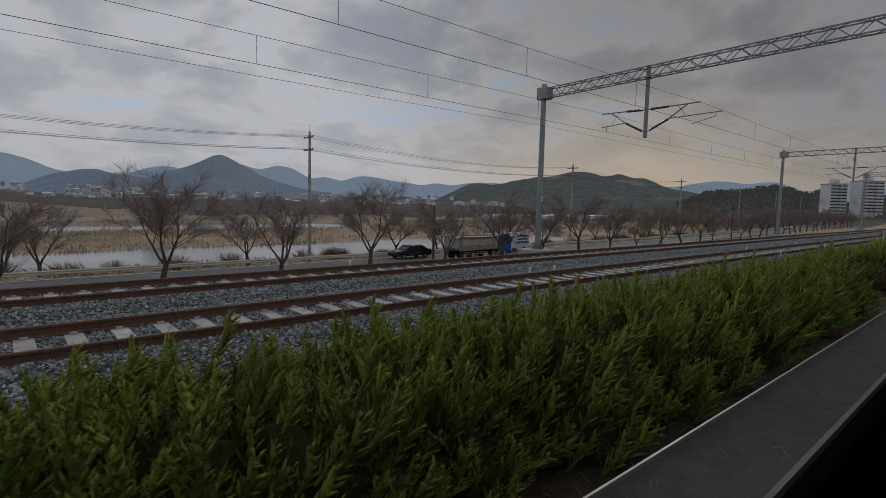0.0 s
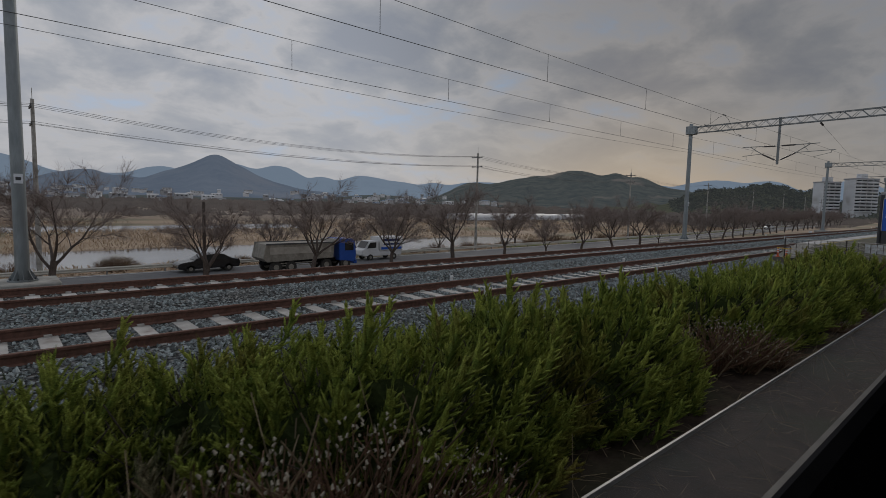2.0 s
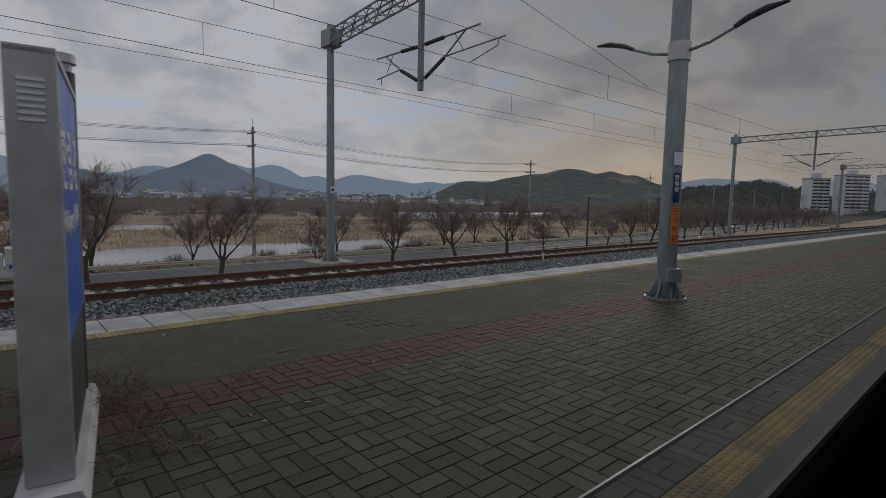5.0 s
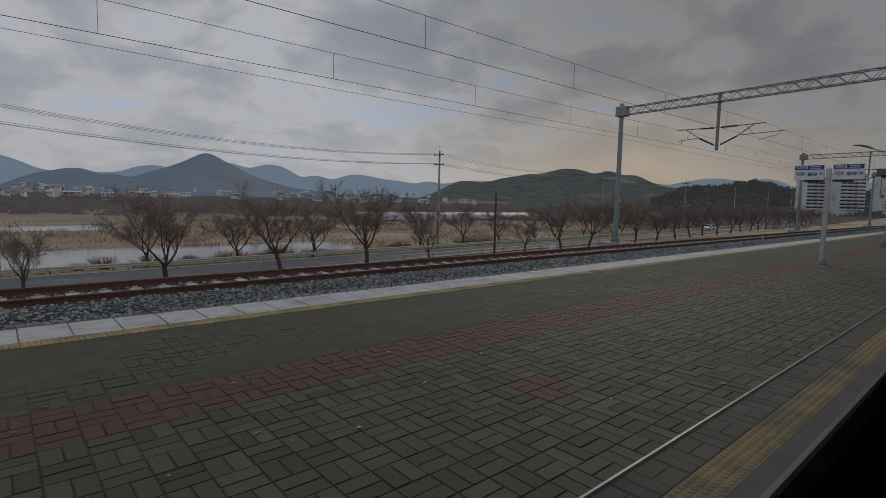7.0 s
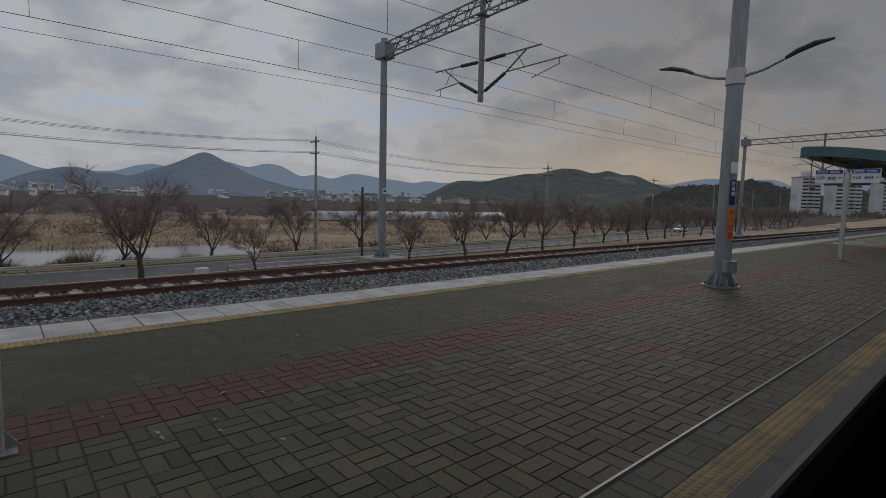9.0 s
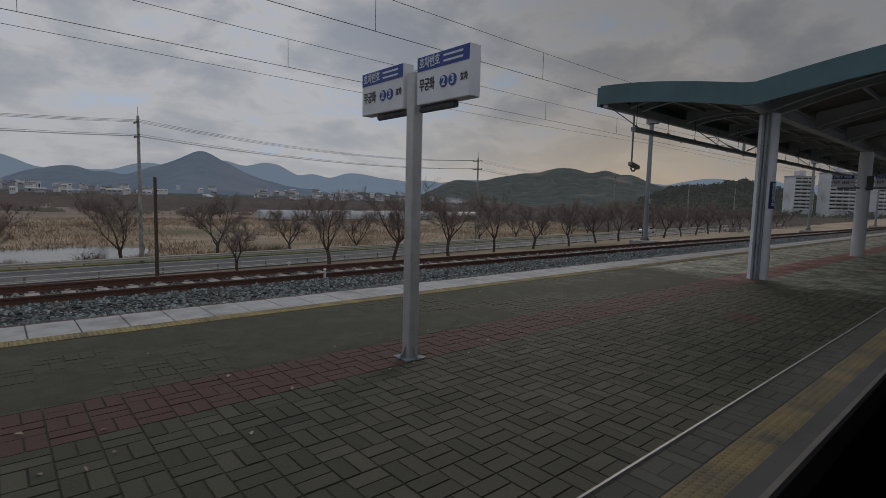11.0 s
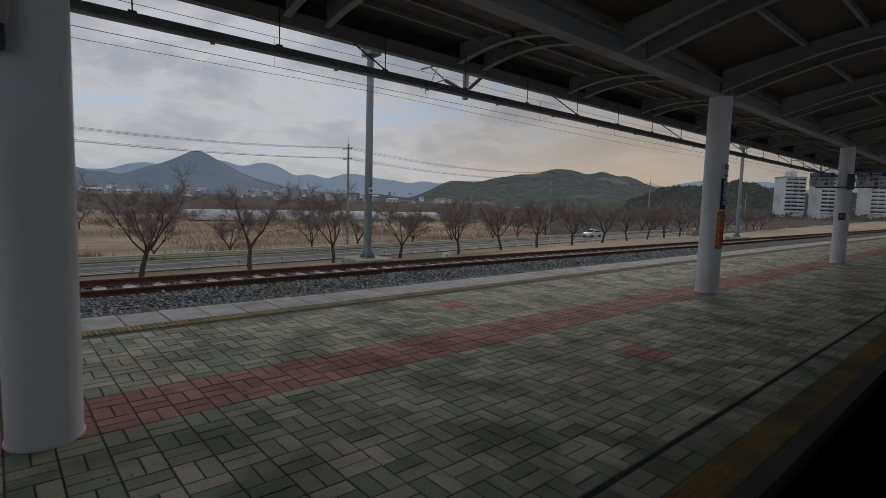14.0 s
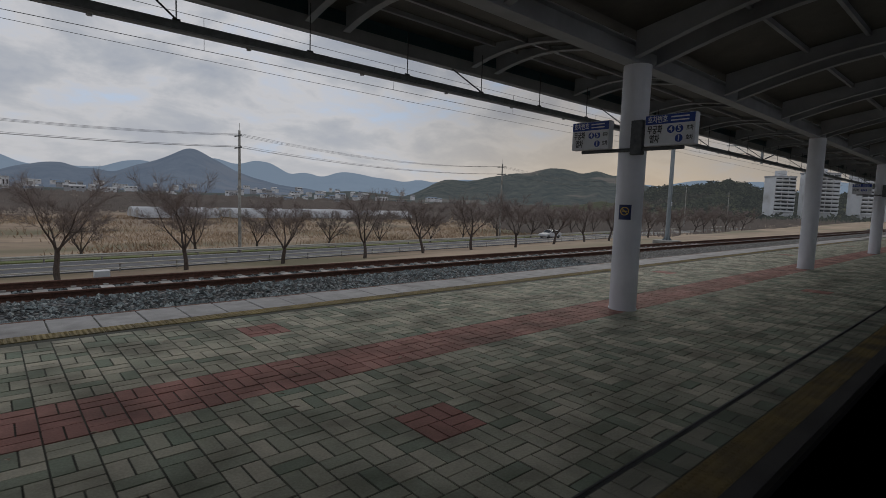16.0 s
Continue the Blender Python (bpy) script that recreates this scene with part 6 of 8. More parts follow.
def house(name, label, x, y, z, lx, ly, h, roof, turn, wall="white_wall", cap="roof_grey"):
    t = thing(name, label, "building", (x, y, z), group="far buildings at the foot of the hills", turn=turn)
    bm = bmesh.new()
    box(bm, -lx / 2, lx / 2, -ly / 2, ly / 2, -4, h)
    w = part("wall", bm, M[wall], t)
    bm = bmesh.new()
    prism(bm, [(-ly / 2 - 0.4, h), (ly / 2 + 0.4, h), (0, h + roof)], -lx / 2 - 0.4, lx / 2 + 0.4)
    part("roof", bm, M[cap], t)
    for k in range(3):
        bm = bmesh.new()
        box(bm, -lx / 2 + lx * (k + 0.3) / 3, -lx / 2 + lx * (k + 0.7) / 3, -ly / 2 - 0.06, -ly / 2 - 0.01, h * 0.35, h * 0.75)
        part("window", bm, M["glass_dark"], w)
    return t


def polar(az, dist, x_ref=75.0):
    return x_ref + dist * math.sin(radians(az)), dist * math.cos(radians(az))


rt = random.Random(5)
for i in range(120):
    az = rt.choice((rt.uniform(-4, 13), rt.uniform(-4, 13), rt.uniform(-3, 32), rt.uniform(20, 45), rt.uniform(28, 36)))
    dist = rt.uniform(640, 1350)
    x, y = polar(az, dist)
    zb = -5 + max(0, (dist - 600) * 0.033)
    big = rt.random() < 0.3
    house("far_building", rt.choice(("white low factory building far across the plain", "small pale house far across the plain")), x, y, zb, rt.uniform(10, 20) if big else rt.uniform(5, 9), rt.uniform(6, 9), rt.uniform(2.6, 4.4), rt.uniform(0.8, 2.0), rt.uniform(-25, 25), rt.choice(("white_wall", "white_wall", "grey_wall")), rt.choice(("roof_grey", "roof_blue", "roof_pale")))
x, y = polar(3.9, 1150)
house("far_building", "tall pale apartment block far across the plain", x, y, 0, 15, 12, 19, 1.5, 0, "white_wall", "roof_grey")


def apartment(x, y, z, floors, bays, turn):
    """A slab block with balcony bands, windows, parapet and stair tower."""
    t = thing("apartment_building", "white slab apartment building with balcony bands", "apartment building", (x, y, z), group="apartment buildings beyond the station", turn=turn)
    w, d, fh = bays * 5.2, 12.0, 2.8
    h = floors * fh
    bm = bmesh.new()
    box(bm, -w / 2, w / 2, -d / 2, d / 2, -8, h)
    wall = part("wall", bm, M["white_wall"], t)
    bm = bmesh.new()
    box(bm, -w / 2 - 0.3, w / 2 + 0.3, -d / 2 - 0.3, d / 2 + 0.3, h, h + 1.0)
    part("roof", bm, M["grey_wall"], t)
    bm = bmesh.new()
    box(bm, -2.5, 2.5, -3, 3, h + 1.0, h + 5.0)
    part("stair_tower", bm, M["white_wall"], t)
    for f in range(floors):
        bm = bmesh.new()
        box(bm, -w / 2 + 0.4, w / 2 - 0.4, -d / 2 - 1.0, -d / 2 - 0.02, f * fh + 0.1, f * fh + 1.15)
        part("balcony", bm, M["white_wall"], wall)
        for b in range(bays):
            bm = bmesh.new()
            box(bm, -w / 2 + 5.2 * b + 0.35, -w / 2 + 5.2 * b + 4.95, -d / 2 - 0.08, -d / 2 - 0.03, f * fh + 1.2, f * fh + 2.3)
            part("window", bm, M["glass_dark"], wall)
    return t


apartment(569, 122, 2.0, 9, 3, -38)
apartment(580, 100, 2.0, 10, 4, -38)
apartment(600, 77, 2.0, 10, 3, -38)
apartment(570, 50, 2.0, 8, 4, -38)


def ridge(name, label, mat, dist, spine, az0, az1, base, depth, rough, steps=220, rows=9):
    """A range of hills: peaks given by bearing, angle of height and width, with worn slopes."""
    vs, fs = [], []
    for i in range(steps + 1):
        az = az0 + (az1 - az0) * i / steps
        top = sum((hh * math.exp(-((az - c) / w) ** 2)) ** 5 for c, hh, w in spine) ** 0.2
        top += rough * (noise.fractal(Vector((az * 0.55, dist * 0.01, 0)), 0.9, 2.1, 5))
        top = max(top, 0.15)
        for j in range(rows + 1):
            u = j / rows
            d = dist - depth * (1 - u)
            crest = dist * math.tan(radians(top))
            gully = noise.fractal(Vector((az * 0.35, u * 2.2, dist * 0.003)), 0.8, 2.0, 4)
            z = base + (crest - base) * (u ** 1.25) + gully * crest * 0.05 * math.sin(math.pi * u)
            dd = d + gully * depth * 0.16 * math.sin(math.pi * u)
            x, y = polar(az, dd)
            vs.append((x, y, z))
        x, y = polar(az, dist + depth * 0.5)
        vs.append((x, y, base - 20))
    k = rows + 2
    for i in range(steps):
        for j in range(k - 1):
            a = i * k + j
            fs.append((a, a + k, a + k + 1, a + 1))
    ob = new(name, raw(name, vs, fs, mat, True))
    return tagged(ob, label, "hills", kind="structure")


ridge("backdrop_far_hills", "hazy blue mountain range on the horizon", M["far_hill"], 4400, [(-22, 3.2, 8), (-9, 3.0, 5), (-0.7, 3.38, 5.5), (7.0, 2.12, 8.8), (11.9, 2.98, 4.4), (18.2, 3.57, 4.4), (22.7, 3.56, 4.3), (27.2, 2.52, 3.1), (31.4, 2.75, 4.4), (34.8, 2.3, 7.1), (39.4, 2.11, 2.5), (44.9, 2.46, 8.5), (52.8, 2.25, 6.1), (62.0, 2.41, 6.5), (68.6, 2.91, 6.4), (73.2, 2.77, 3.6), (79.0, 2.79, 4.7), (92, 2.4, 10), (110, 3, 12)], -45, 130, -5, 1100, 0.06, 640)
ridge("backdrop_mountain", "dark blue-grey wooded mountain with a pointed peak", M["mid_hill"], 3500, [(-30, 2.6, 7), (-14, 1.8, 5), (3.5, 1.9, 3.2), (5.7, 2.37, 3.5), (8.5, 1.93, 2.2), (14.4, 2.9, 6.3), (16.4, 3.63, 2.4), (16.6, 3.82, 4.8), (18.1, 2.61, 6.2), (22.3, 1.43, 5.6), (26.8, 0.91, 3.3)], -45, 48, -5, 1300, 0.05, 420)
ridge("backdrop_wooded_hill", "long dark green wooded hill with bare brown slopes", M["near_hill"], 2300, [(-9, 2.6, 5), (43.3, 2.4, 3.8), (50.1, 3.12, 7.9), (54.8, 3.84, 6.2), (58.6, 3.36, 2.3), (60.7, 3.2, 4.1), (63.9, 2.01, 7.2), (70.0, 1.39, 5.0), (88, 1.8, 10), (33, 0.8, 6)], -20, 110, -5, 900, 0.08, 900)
GROVE = ((60.7, 0.67, 1.7), (66.9, 2.2, 4.1), (71.0, 2.48, 5.5), (72.2, 2.37, 4.2), (75.9, 2.3, 2.0), (80.1, 1.74, 2.4))
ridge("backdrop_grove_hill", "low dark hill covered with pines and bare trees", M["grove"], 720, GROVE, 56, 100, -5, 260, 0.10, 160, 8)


def grove_crowns():
    """Clumps of leaf cards on the low hill give its crown an uneven edge."""
    rng = np.random.default_rng(14)
    n = 9000
    az = rng.uniform(62.5, 84, n)
    u = rng.random(n) ** 0.6
    top = sum((hh * np.exp(-((az - c) / w) ** 2)) ** 5 for c, hh, w in GROVE) ** 0.2
    d = 720 - 260 * (1 - u)
    z = -5 + (720 * np.tan(np.radians(np.maximum(top, 0.15))) + 5) * u ** 1.25
    x = 75 + d * np.sin(np.radians(az))
    y = d * np.cos(np.radians(az))
    lump = np.floor(az * 3.1) * 7 + np.floor(u * 5)
    z = z + 3.0 * np.abs(np.sin(lump * 12.9)) * rng.random(n)
    s = rng.uniform(0.9, 2.6, n)
    P = np.stack([x, y, z], -1)[:, None, :] + rng.normal(0, 1, (n, 4, 3)) * s[:, None, None] * np.array([0.75, 0.75, 0.6])
    F = np.arange(n)[:, None] * 4 + np.arange(4)[None]
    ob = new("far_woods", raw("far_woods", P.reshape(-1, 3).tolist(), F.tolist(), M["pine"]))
    tagged(ob, "dark pine and bare tree crowns covering the low hill", "woods", kind="stuff")


grove_crowns()


def far_scrub():
    """Bare scrub and groves over the plain, as loose clumps of twig cards."""
    rng = np.random.default_rng(33)
    n_clump, per = 2700, 46
    az = np.where(rng.random(n_clump) < 0.66, rng.uniform(-8, 64, n_clump), rng.uniform(56, 88, n_clump))
    d = np.where(az < 60, 200 + 480 * rng.random(n_clump) ** 0.8, 170 + 330 * rng.random(n_clump))
    size = rng.uniform(0.7, 2.3, n_clump) * (0.7 + d / 900)
    x, y = 75 + d * np.sin(np.radians(az)), d * np.cos(np.radians(az))
    zb = -5.3 + np.maximum(0, (d - 560) * 0.022)
    # each twig is a thin upright sliver; together they make a soft dome
    off = rng.normal(0, 1, (n_clump, per, 2)) * (size * 1.25)[:, None, None]
    dome = np.exp(-0.5 * ((off ** 2).sum(-1) / (size[:, None] * 1.25) ** 2))
    px_, py_ = x[:, None] + off[..., 0], y[:, None] + off[..., 1]
    top = zb[:, None] + size[:, None] * (0.55 + 0.95 * dome) * rng.uniform(0.75, 1.15, (n_clump, per))
    wid = rng.uniform(0.10, 0.26, (n_clump, per)) * (0.6 + d / 500)[:, None]
    lean = rng.normal(0, 0.35, (n_clump, per))
    low_ = zb[:, None] + (top - zb[:, None]) * rng.uniform(-0.1, 0.45, (n_clump, per))
    tri = np.stack([np.stack([px_ - wid, py_ + wid * 0.3, low_], -1), np.stack([px_ + wid, py_ - wid * 0.3, low_], -1), np.stack([px_ + wid * 1.6 + lean, py_, low_ * 0.25 + top * 0.75], -1), np.stack([px_ + lean, py_, top], -1), np.stack([px_ - wid * 1.5 + lean, py_, low_ * 0.3 + top * 0.7], -1)], 2)
    P = tri.reshape(-1, 3)
    F = np.arange(n_clump * per)[:, None] * 5 + np.arange(5)[None]
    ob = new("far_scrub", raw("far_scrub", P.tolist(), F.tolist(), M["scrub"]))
    tagged(ob, "dark bare scrub and groves across the plain", "scrub", kind="stuff")


far_scrub()


def dry_grass(x, y, seed, blades, reach):
    """A tuft of dry grass in a gap of the paving."""
    rng = random.Random(seed)
    L = Limbs()
    for _ in range(blades):
        a = rng.uniform(0, 2 * math.pi)
        p = Vector((rng.uniform(-0.12, 0.12), rng.uniform(-0.16, 0.16), -0.01))
        d = Vector((math.cos(a) * rng.uniform(0.4, 1.6), math.sin(a) * rng.uniform(0.4, 1.6), 1)).normalized()
        ln = reach * rng.uniform(0.5, 1.2)
        q = p + d * ln * 0.55
        L.bar(p, q, 0.0028, 0.0022, 3)
        L.bar(q, q + (d + Vector((d.x, d.y, -0.9)) * 0.6).normalized() * ln * 0.5, 0.0022, 0.001, 3)
    ob = new("dry_grass", raw("dry_grass", L.v, L.f, M["straw"]))
    ob.location = (x, y, 0)
    tagged(ob, "tuft of dry straw-coloured grass in the paving joints", "grass", "dry grass tufts on the platform")


for i, (x, y, n, r) in enumerate(((43.22, 4.75, 60, 0.26), (43.40, 4.45, 50, 0.24), (43.18, 4.15, 55, 0.22), (43.42, 3.85, 40, 0.22), (43.28, 3.5, 45, 0.2), (43.45, 3.2, 40, 0.24), (44.21, 4.09, 16, 0.14), (43.85, 3.96, 12, 0.12), (43.1, 3.15, 30, 0.14), (42.7, 4.7, 40, 0.2), (42.6, 3.6, 40, 0.2))):
    dry_grass(x, y, 300 + i, n, r)


# ---- platform end: wall, fence, banner ----
def end_wall():
    bm = bmesh.new()
    box(bm, PLAT_X0 - 0.12, PLAT_X0 + 0.1, EDGE_NEAR, EDGE_FAR, -1.3, -0.455, 0.015)
    single("end_wall", bm, M["wall_brown"], "stained concrete retaining wall at the platform end", "wall", kind="structure")


end_wall()
FENCE_X = 38.9


def bent_flat(bm, pts, wide, thin):
    """A flat bar bent through points of one upright plane, as wide as the fence is deep."""
    pts = [Vector(p) for p in pts]
    rings = []
    for i, p in enumerate(pts):
        d = (pts[min(i + 1, len(pts) - 1)] - pts[max(i - 1, 0)]).normalized()
        n = Vector((0, -d.z, d.y)) * thin
        w = Vector((wide, 0, 0))
        rings.append([bm.verts.new(p + q) for q in (n - w, n + w, -n + w, -n - w)])
    for a, b in zip(rings, rings[1:]):
        for k in range(4):
            bm.faces.new((a[k], a[(k + 1) % 4], b[(k + 1) % 4], b[k]))
    bm.faces.new(rings[0][::-1])
    bm.faces.new(rings[-1])
    bmesh.ops.recalc_face_normals(bm, faces=bm.faces[:])
    return bm


def fence():
    f = thing("fence", "steel fence of thin bars bent into a pale-emblemed honeycomb", "fence", (FENCE_X, 0, -0.455))
    ys = [6.83, 4.75, 2.87, 1.03]
    for y in ys:
        bm = bmesh.new()
        tube(bm, (0, y, -0.02), (0, y, 0.80), 0.026, n=10)
        tube(bm, (0, y, 0.80), (0, y, 0.83), 0.040, 0.026, n=12)
        tube(bm, (0, y, -0.012), (0, y, 0.01), 0.060, n=10)
        part("post", bm, M["fence_steel"], f)
    for y_b, y_a in zip(ys, ys[1:]):
        for z in (0.778, 0.09):
            bm = bmesh.new()
            box(bm, -0.022, 0.022, y_a + 0.03, y_b - 0.03, z - 0.014, z + 0.014, 0.004)
            part("rail", bm, M["fence_bright"], f, "pale steel rail")
    high, low, rise = 0.573, 0.317, 0.092
    for y_b, y_a in zip(ys, ys[1:]):
        gap = (y_b - y_a) / 10
        # one quarter of an eye: from its side, in an S, up to its tip
        quarter = {}
        for sy in (1, -1):
            for sz in (1, -1):
                bm = bmesh.new()
                pts = []
                for k in range(17):
                    u = k / 16
                    turn = 0.5 + 0.5 * math.tanh(5.6 * (u - 0.5)) / math.tanh(2.8)
                    pts.append((0, sy * (gap - 0.010 - (gap - 0.020) * turn), sz * (0.002 + (rise - 0.002) * u)))
                bent_flat(bm, pts, 0.016, 0.0075)
                quarter[sy, sz] = as_mesh(bm, "bent_strip", M["fence_bright"])
        for k in range(11):
            y = y_a + gap * k
            at_post = k in (0, 10)
            z_eye = high if k % 2 else low
            for sy in (1, -1):
                if (k == 0 and sy < 0) or (k == 10 and sy > 0):
                    continue
                for sz in (1, -1):
                    ob = new("bent_strip", quarter[sy, sz])
                    ob.parent = f
                    ob.location = (0, y, z_eye)
            if at_post:
                continue
            for z_a, z_b in ((0.10, z_eye - rise), (z_eye + rise, 0.766)):
                bm = bmesh.new()
                box(bm, -0.013, 0.013, y - 0.008, y + 0.008, z_a, z_b, 0.002)
                part("bar", bm, M["fence_steel"], f)
    # pale emblem of plates set between the bars of the middle stretch
    gap = (ys[1] - ys[2]) / 10
    for k in range(3, 7):
        y = ys[2] + gap * k
        for z_a, z_b in ((0.575, 0.735), (0.365 if k % 2 else 0.40, 0.568)):
            bm = bmesh.new()
            box(bm, 0.016, 0.023, y + 0.008, y + gap - 0.008, z_a, z_b, 0.003)
            part("emblem_plate", bm, M["sign_white"], f)
    bm = bmesh.new()
    box(bm, 0.016, 0.023, ys[2] + gap * 3 - 0.045, ys[2] + gap * 3 - 0.012, 0.40, 0.735, 0.003)
    part("emblem_plate", bm, M["sign_white"], f)
    return f


fence()


def banner():
    b = thing("banner", "blue fabric banner with white letters tied to the fence", "banner", (FENCE_X - 0.05, 1.23, -0.08))
    bm = bmesh.new()
    rows = []
    for k in range(13):
        z = 0.44 - 0.94 * k / 12
        rows.append([bm.verts.new((-0.010 * math.sin(k * 0.8 + 0.7 * j) - 0.006 * j, -0.205 + 0.205 * j, z)) for j in (0, 1, 2)])
    for a, c in zip(rows, rows[1:]):
        for j in (0, 1):
            bm.faces.new((a[j], a[j + 1], c[j + 1], c[j]))
    bmesh.ops.solidify(bm, geom=bm.faces[:], thickness=0.004)
    part("cloth", bm, M["sign_blue"], b)
    for ch, z in (("무", 0.27), ("인", -0.02), ("역", -0.31)):
        lettering("letter", ch, 0.27, facing(-0.032, 0.0, z), M["sign_white"], b, width=0.27)
    return b


banner()


def delineator(x, y):
    d = thing("delineator_post", "short orange flexible delineator post with a white band", "bollard", (x, y, -0.455), group="orange delineators at the platform end")
    bm = bmesh.new()
    tube(bm, (0, 0, 0.0), (0, 0, 0.38), 0.04, 0.035, n=10)
    tube(bm, (0, 0, 0.0), (0, 0, 0.02), 0.08, n=10)
    part("tube", bm, M["orange_plastic"], d)
    for z in (0.18, 0.28):
        bm = bmesh.new()
        tube(bm, (0, 0, z), (0, 0, z + 0.05), 0.042, n=10)
        part("band", bm, M["sign_white"], d)
    return d


delineator(38.82, 7.05)
delineator(38.84, 6.74)


def barrier_tape():
    """A strip of tape wound round the two posts and tied to the fence post."""
    t = thing("barrier_tape", "yellow barrier tape tied between orange posts and the fence", "tape", (38.83, 6.9, -0.10))
    for (x0, y0, z0), (x1, y1, z1) in (((-0.01, 0.15, 0.045), (0.01, -0.16, 0.012)), ((0.01, -0.16, 0.012), (0.07, -0.34, 0.02))):
        bm = bmesh.new()
        rows = []
        for k in range(9):
            u = k / 8
            c = Vector((x0 + (x1 - x0) * u - 0.045, y0 + (y1 - y0) * u, z0 + (z1 - z0) * u - 0.05 * u * (1 - u)))
            h = 0.022 * (1 - 0.5 * math.sin(u * 6.0) ** 2)
            rows.append([bm.verts.new(c + Vector((0.01 * math.sin(5 * u), 0, q * h))) for q in (-1, 1)])
        for a, b in zip(rows, rows[1:]):
            bm.faces.new((a[0], a[1], b[1], b[0]))
        bmesh.ops.solidify(bm, geom=bm.faces[:], thickness=0.002)
        part("strip", bm, M["tape_yellow"], t)
    for x, y, z in ((-0.01, 0.15, 0.03), (0.01, -0.16, 0.0)):
        bm = bmesh.new()
        tube(bm, (x, y, z - 0.025), (x, y, z + 0.025), 0.045, n=12)
        part("wrap", bm, M["tape_yellow"], t)
    return t


barrier_tape()


# ---- station name board ----
def name_board():
    b = thing("station_name_board", "tall blue station name board with dark plinth on a white base", "sign", (42.92, 3.68, 0), turn=-9)
    bm = bmesh.new()
    prism(bm, [(-0.16, 0.0), (0.16, 0.0), (0.13, 0.09), (-0.13, 0.09)], -0.83, 0.83, "y")
    part("base", bm, M["white_base"], b, "white painted concrete base")
    bm = bmesh.new()
    box(bm, -0.085, 0.085, -0.66, 0.64, 0.09, 0.72)
    part("plinth", bm, M["sign_grey"], b)
    bm = bmesh.new()
    box(bm, -0.088, 0.088, -0.655, 0.65, 0.72, 2.10)
    face = part("face", bm, M["sign_blue"], b)
    for y0, y1, z0 in ((-0.70, -0.655, 0.09), (0.65, 0.67, 0.72)):
        bm = bmesh.new()
        box(bm, -0.098, 0.098, y0, y1, z0, 2.13, 0.006)
        part("frame", bm, M["sign_silver"], b)
    bm = bmesh.new()
    box(bm, -0.098, 0.098, -0.70, 0.67, 2.10, 2.135, 0.004)
    part("frame", bm, M["sign_silver"], b)
    for k in range(7):
        bm = bmesh.new()
        box(bm, -0.05, 0.05, -0.707, -0.70, 1.80 + 0.03 * k, 1.815 + 0.03 * k)
        part("vent_slat", bm, M["sign_white"], b)
    bm = bmesh.new()
    tube(bm, (0.02, 0.745, 0.09), (0.02, 0.745, 2.3), 0.075, n=20)
    post = part("post", bm, M["sign_grey"], b)
    bm = bmesh.new()
    tube(bm, (0.02, 0.745, 2.3), (0.02, 0.745, 2.36), 0.06, n=20)
    tube(bm, (0.02, 0.745, 2.36), (0.02, 0.745, 2.42), 0.085, 0.08, n=20)
    part("post_cap", bm, M["sign_silver"], post)
    for nm, body, size, y, z, w in (("name_letter", "한", 0.36, 0.40, 1.64, 0.28), ("name_letter", "림", 0.36, 0.04, 1.64, 0.26), ("name_letter", "정", 0.36, -0.39, 1.64, 0.28), ("latin_letters", "Hallimjeong", 0.16, 0.22, 1.335, 0.66), ("hanja_letters", "翰林亭", 0.15, -0.34, 1.335, 0.36)):
        lettering(nm, body, size, facing(-0.09, y, z), M["sign_white"], b, w)
        lettering(nm, body, size, facing(0.09, -y, z, "x"), M["sign_white"], b, w)
    bm = bmesh.new()
    box(bm, -0.0905, -0.088, -0.52, 0.56, 1.435, 1.443)
    box(bm, -0.0905, -0.088, -0.135, -0.127, 1.25, 1.435)
    part("rule", bm, M["sign_white"], b)
    return b


name_board()


# ---- lamp arms, plates and boxes on the near catenary poles ----
def lamp_arms(x):
    t = thing("platform_lamp", "twin-arm platform lamp clamped round the steel pole", "lamp", (x, 3.8, 3.87), group="twin lamps on the platform poles")
    bm = bmesh.new()
    tube(bm, (0, 0, -0.14), (0, 0, 0.14), 0.165, n=20)
    part("collar", bm, M["sign_silver"], t, "bright steel collar")
    for s in (1, -1):
        bm = bmesh.new()
        chain(bm, [(0, s * 0.15, 0.0), (0, s * 0.45, 0.06), (0, s * 0.85, 0.22)], [0.028, 0.025, 0.022], 8)
        arm = part("arm", bm, M["steel"], t)
        bm = bmesh.new()
        chain(bm, [(0, s * 0.78, 0.20), (0, s * 0.95, 0.285), (0, s * 1.2, 0.36), (0, s * 1.45, 0.385)], [0.028, 0.040, 0.042, 0.018], 10)
        bmesh.ops.scale(bm, vec=(2.0, 1, 1), verts=bm.verts[:])
        part("lamp_head", bm, M["steel_dark"], arm)
    return t


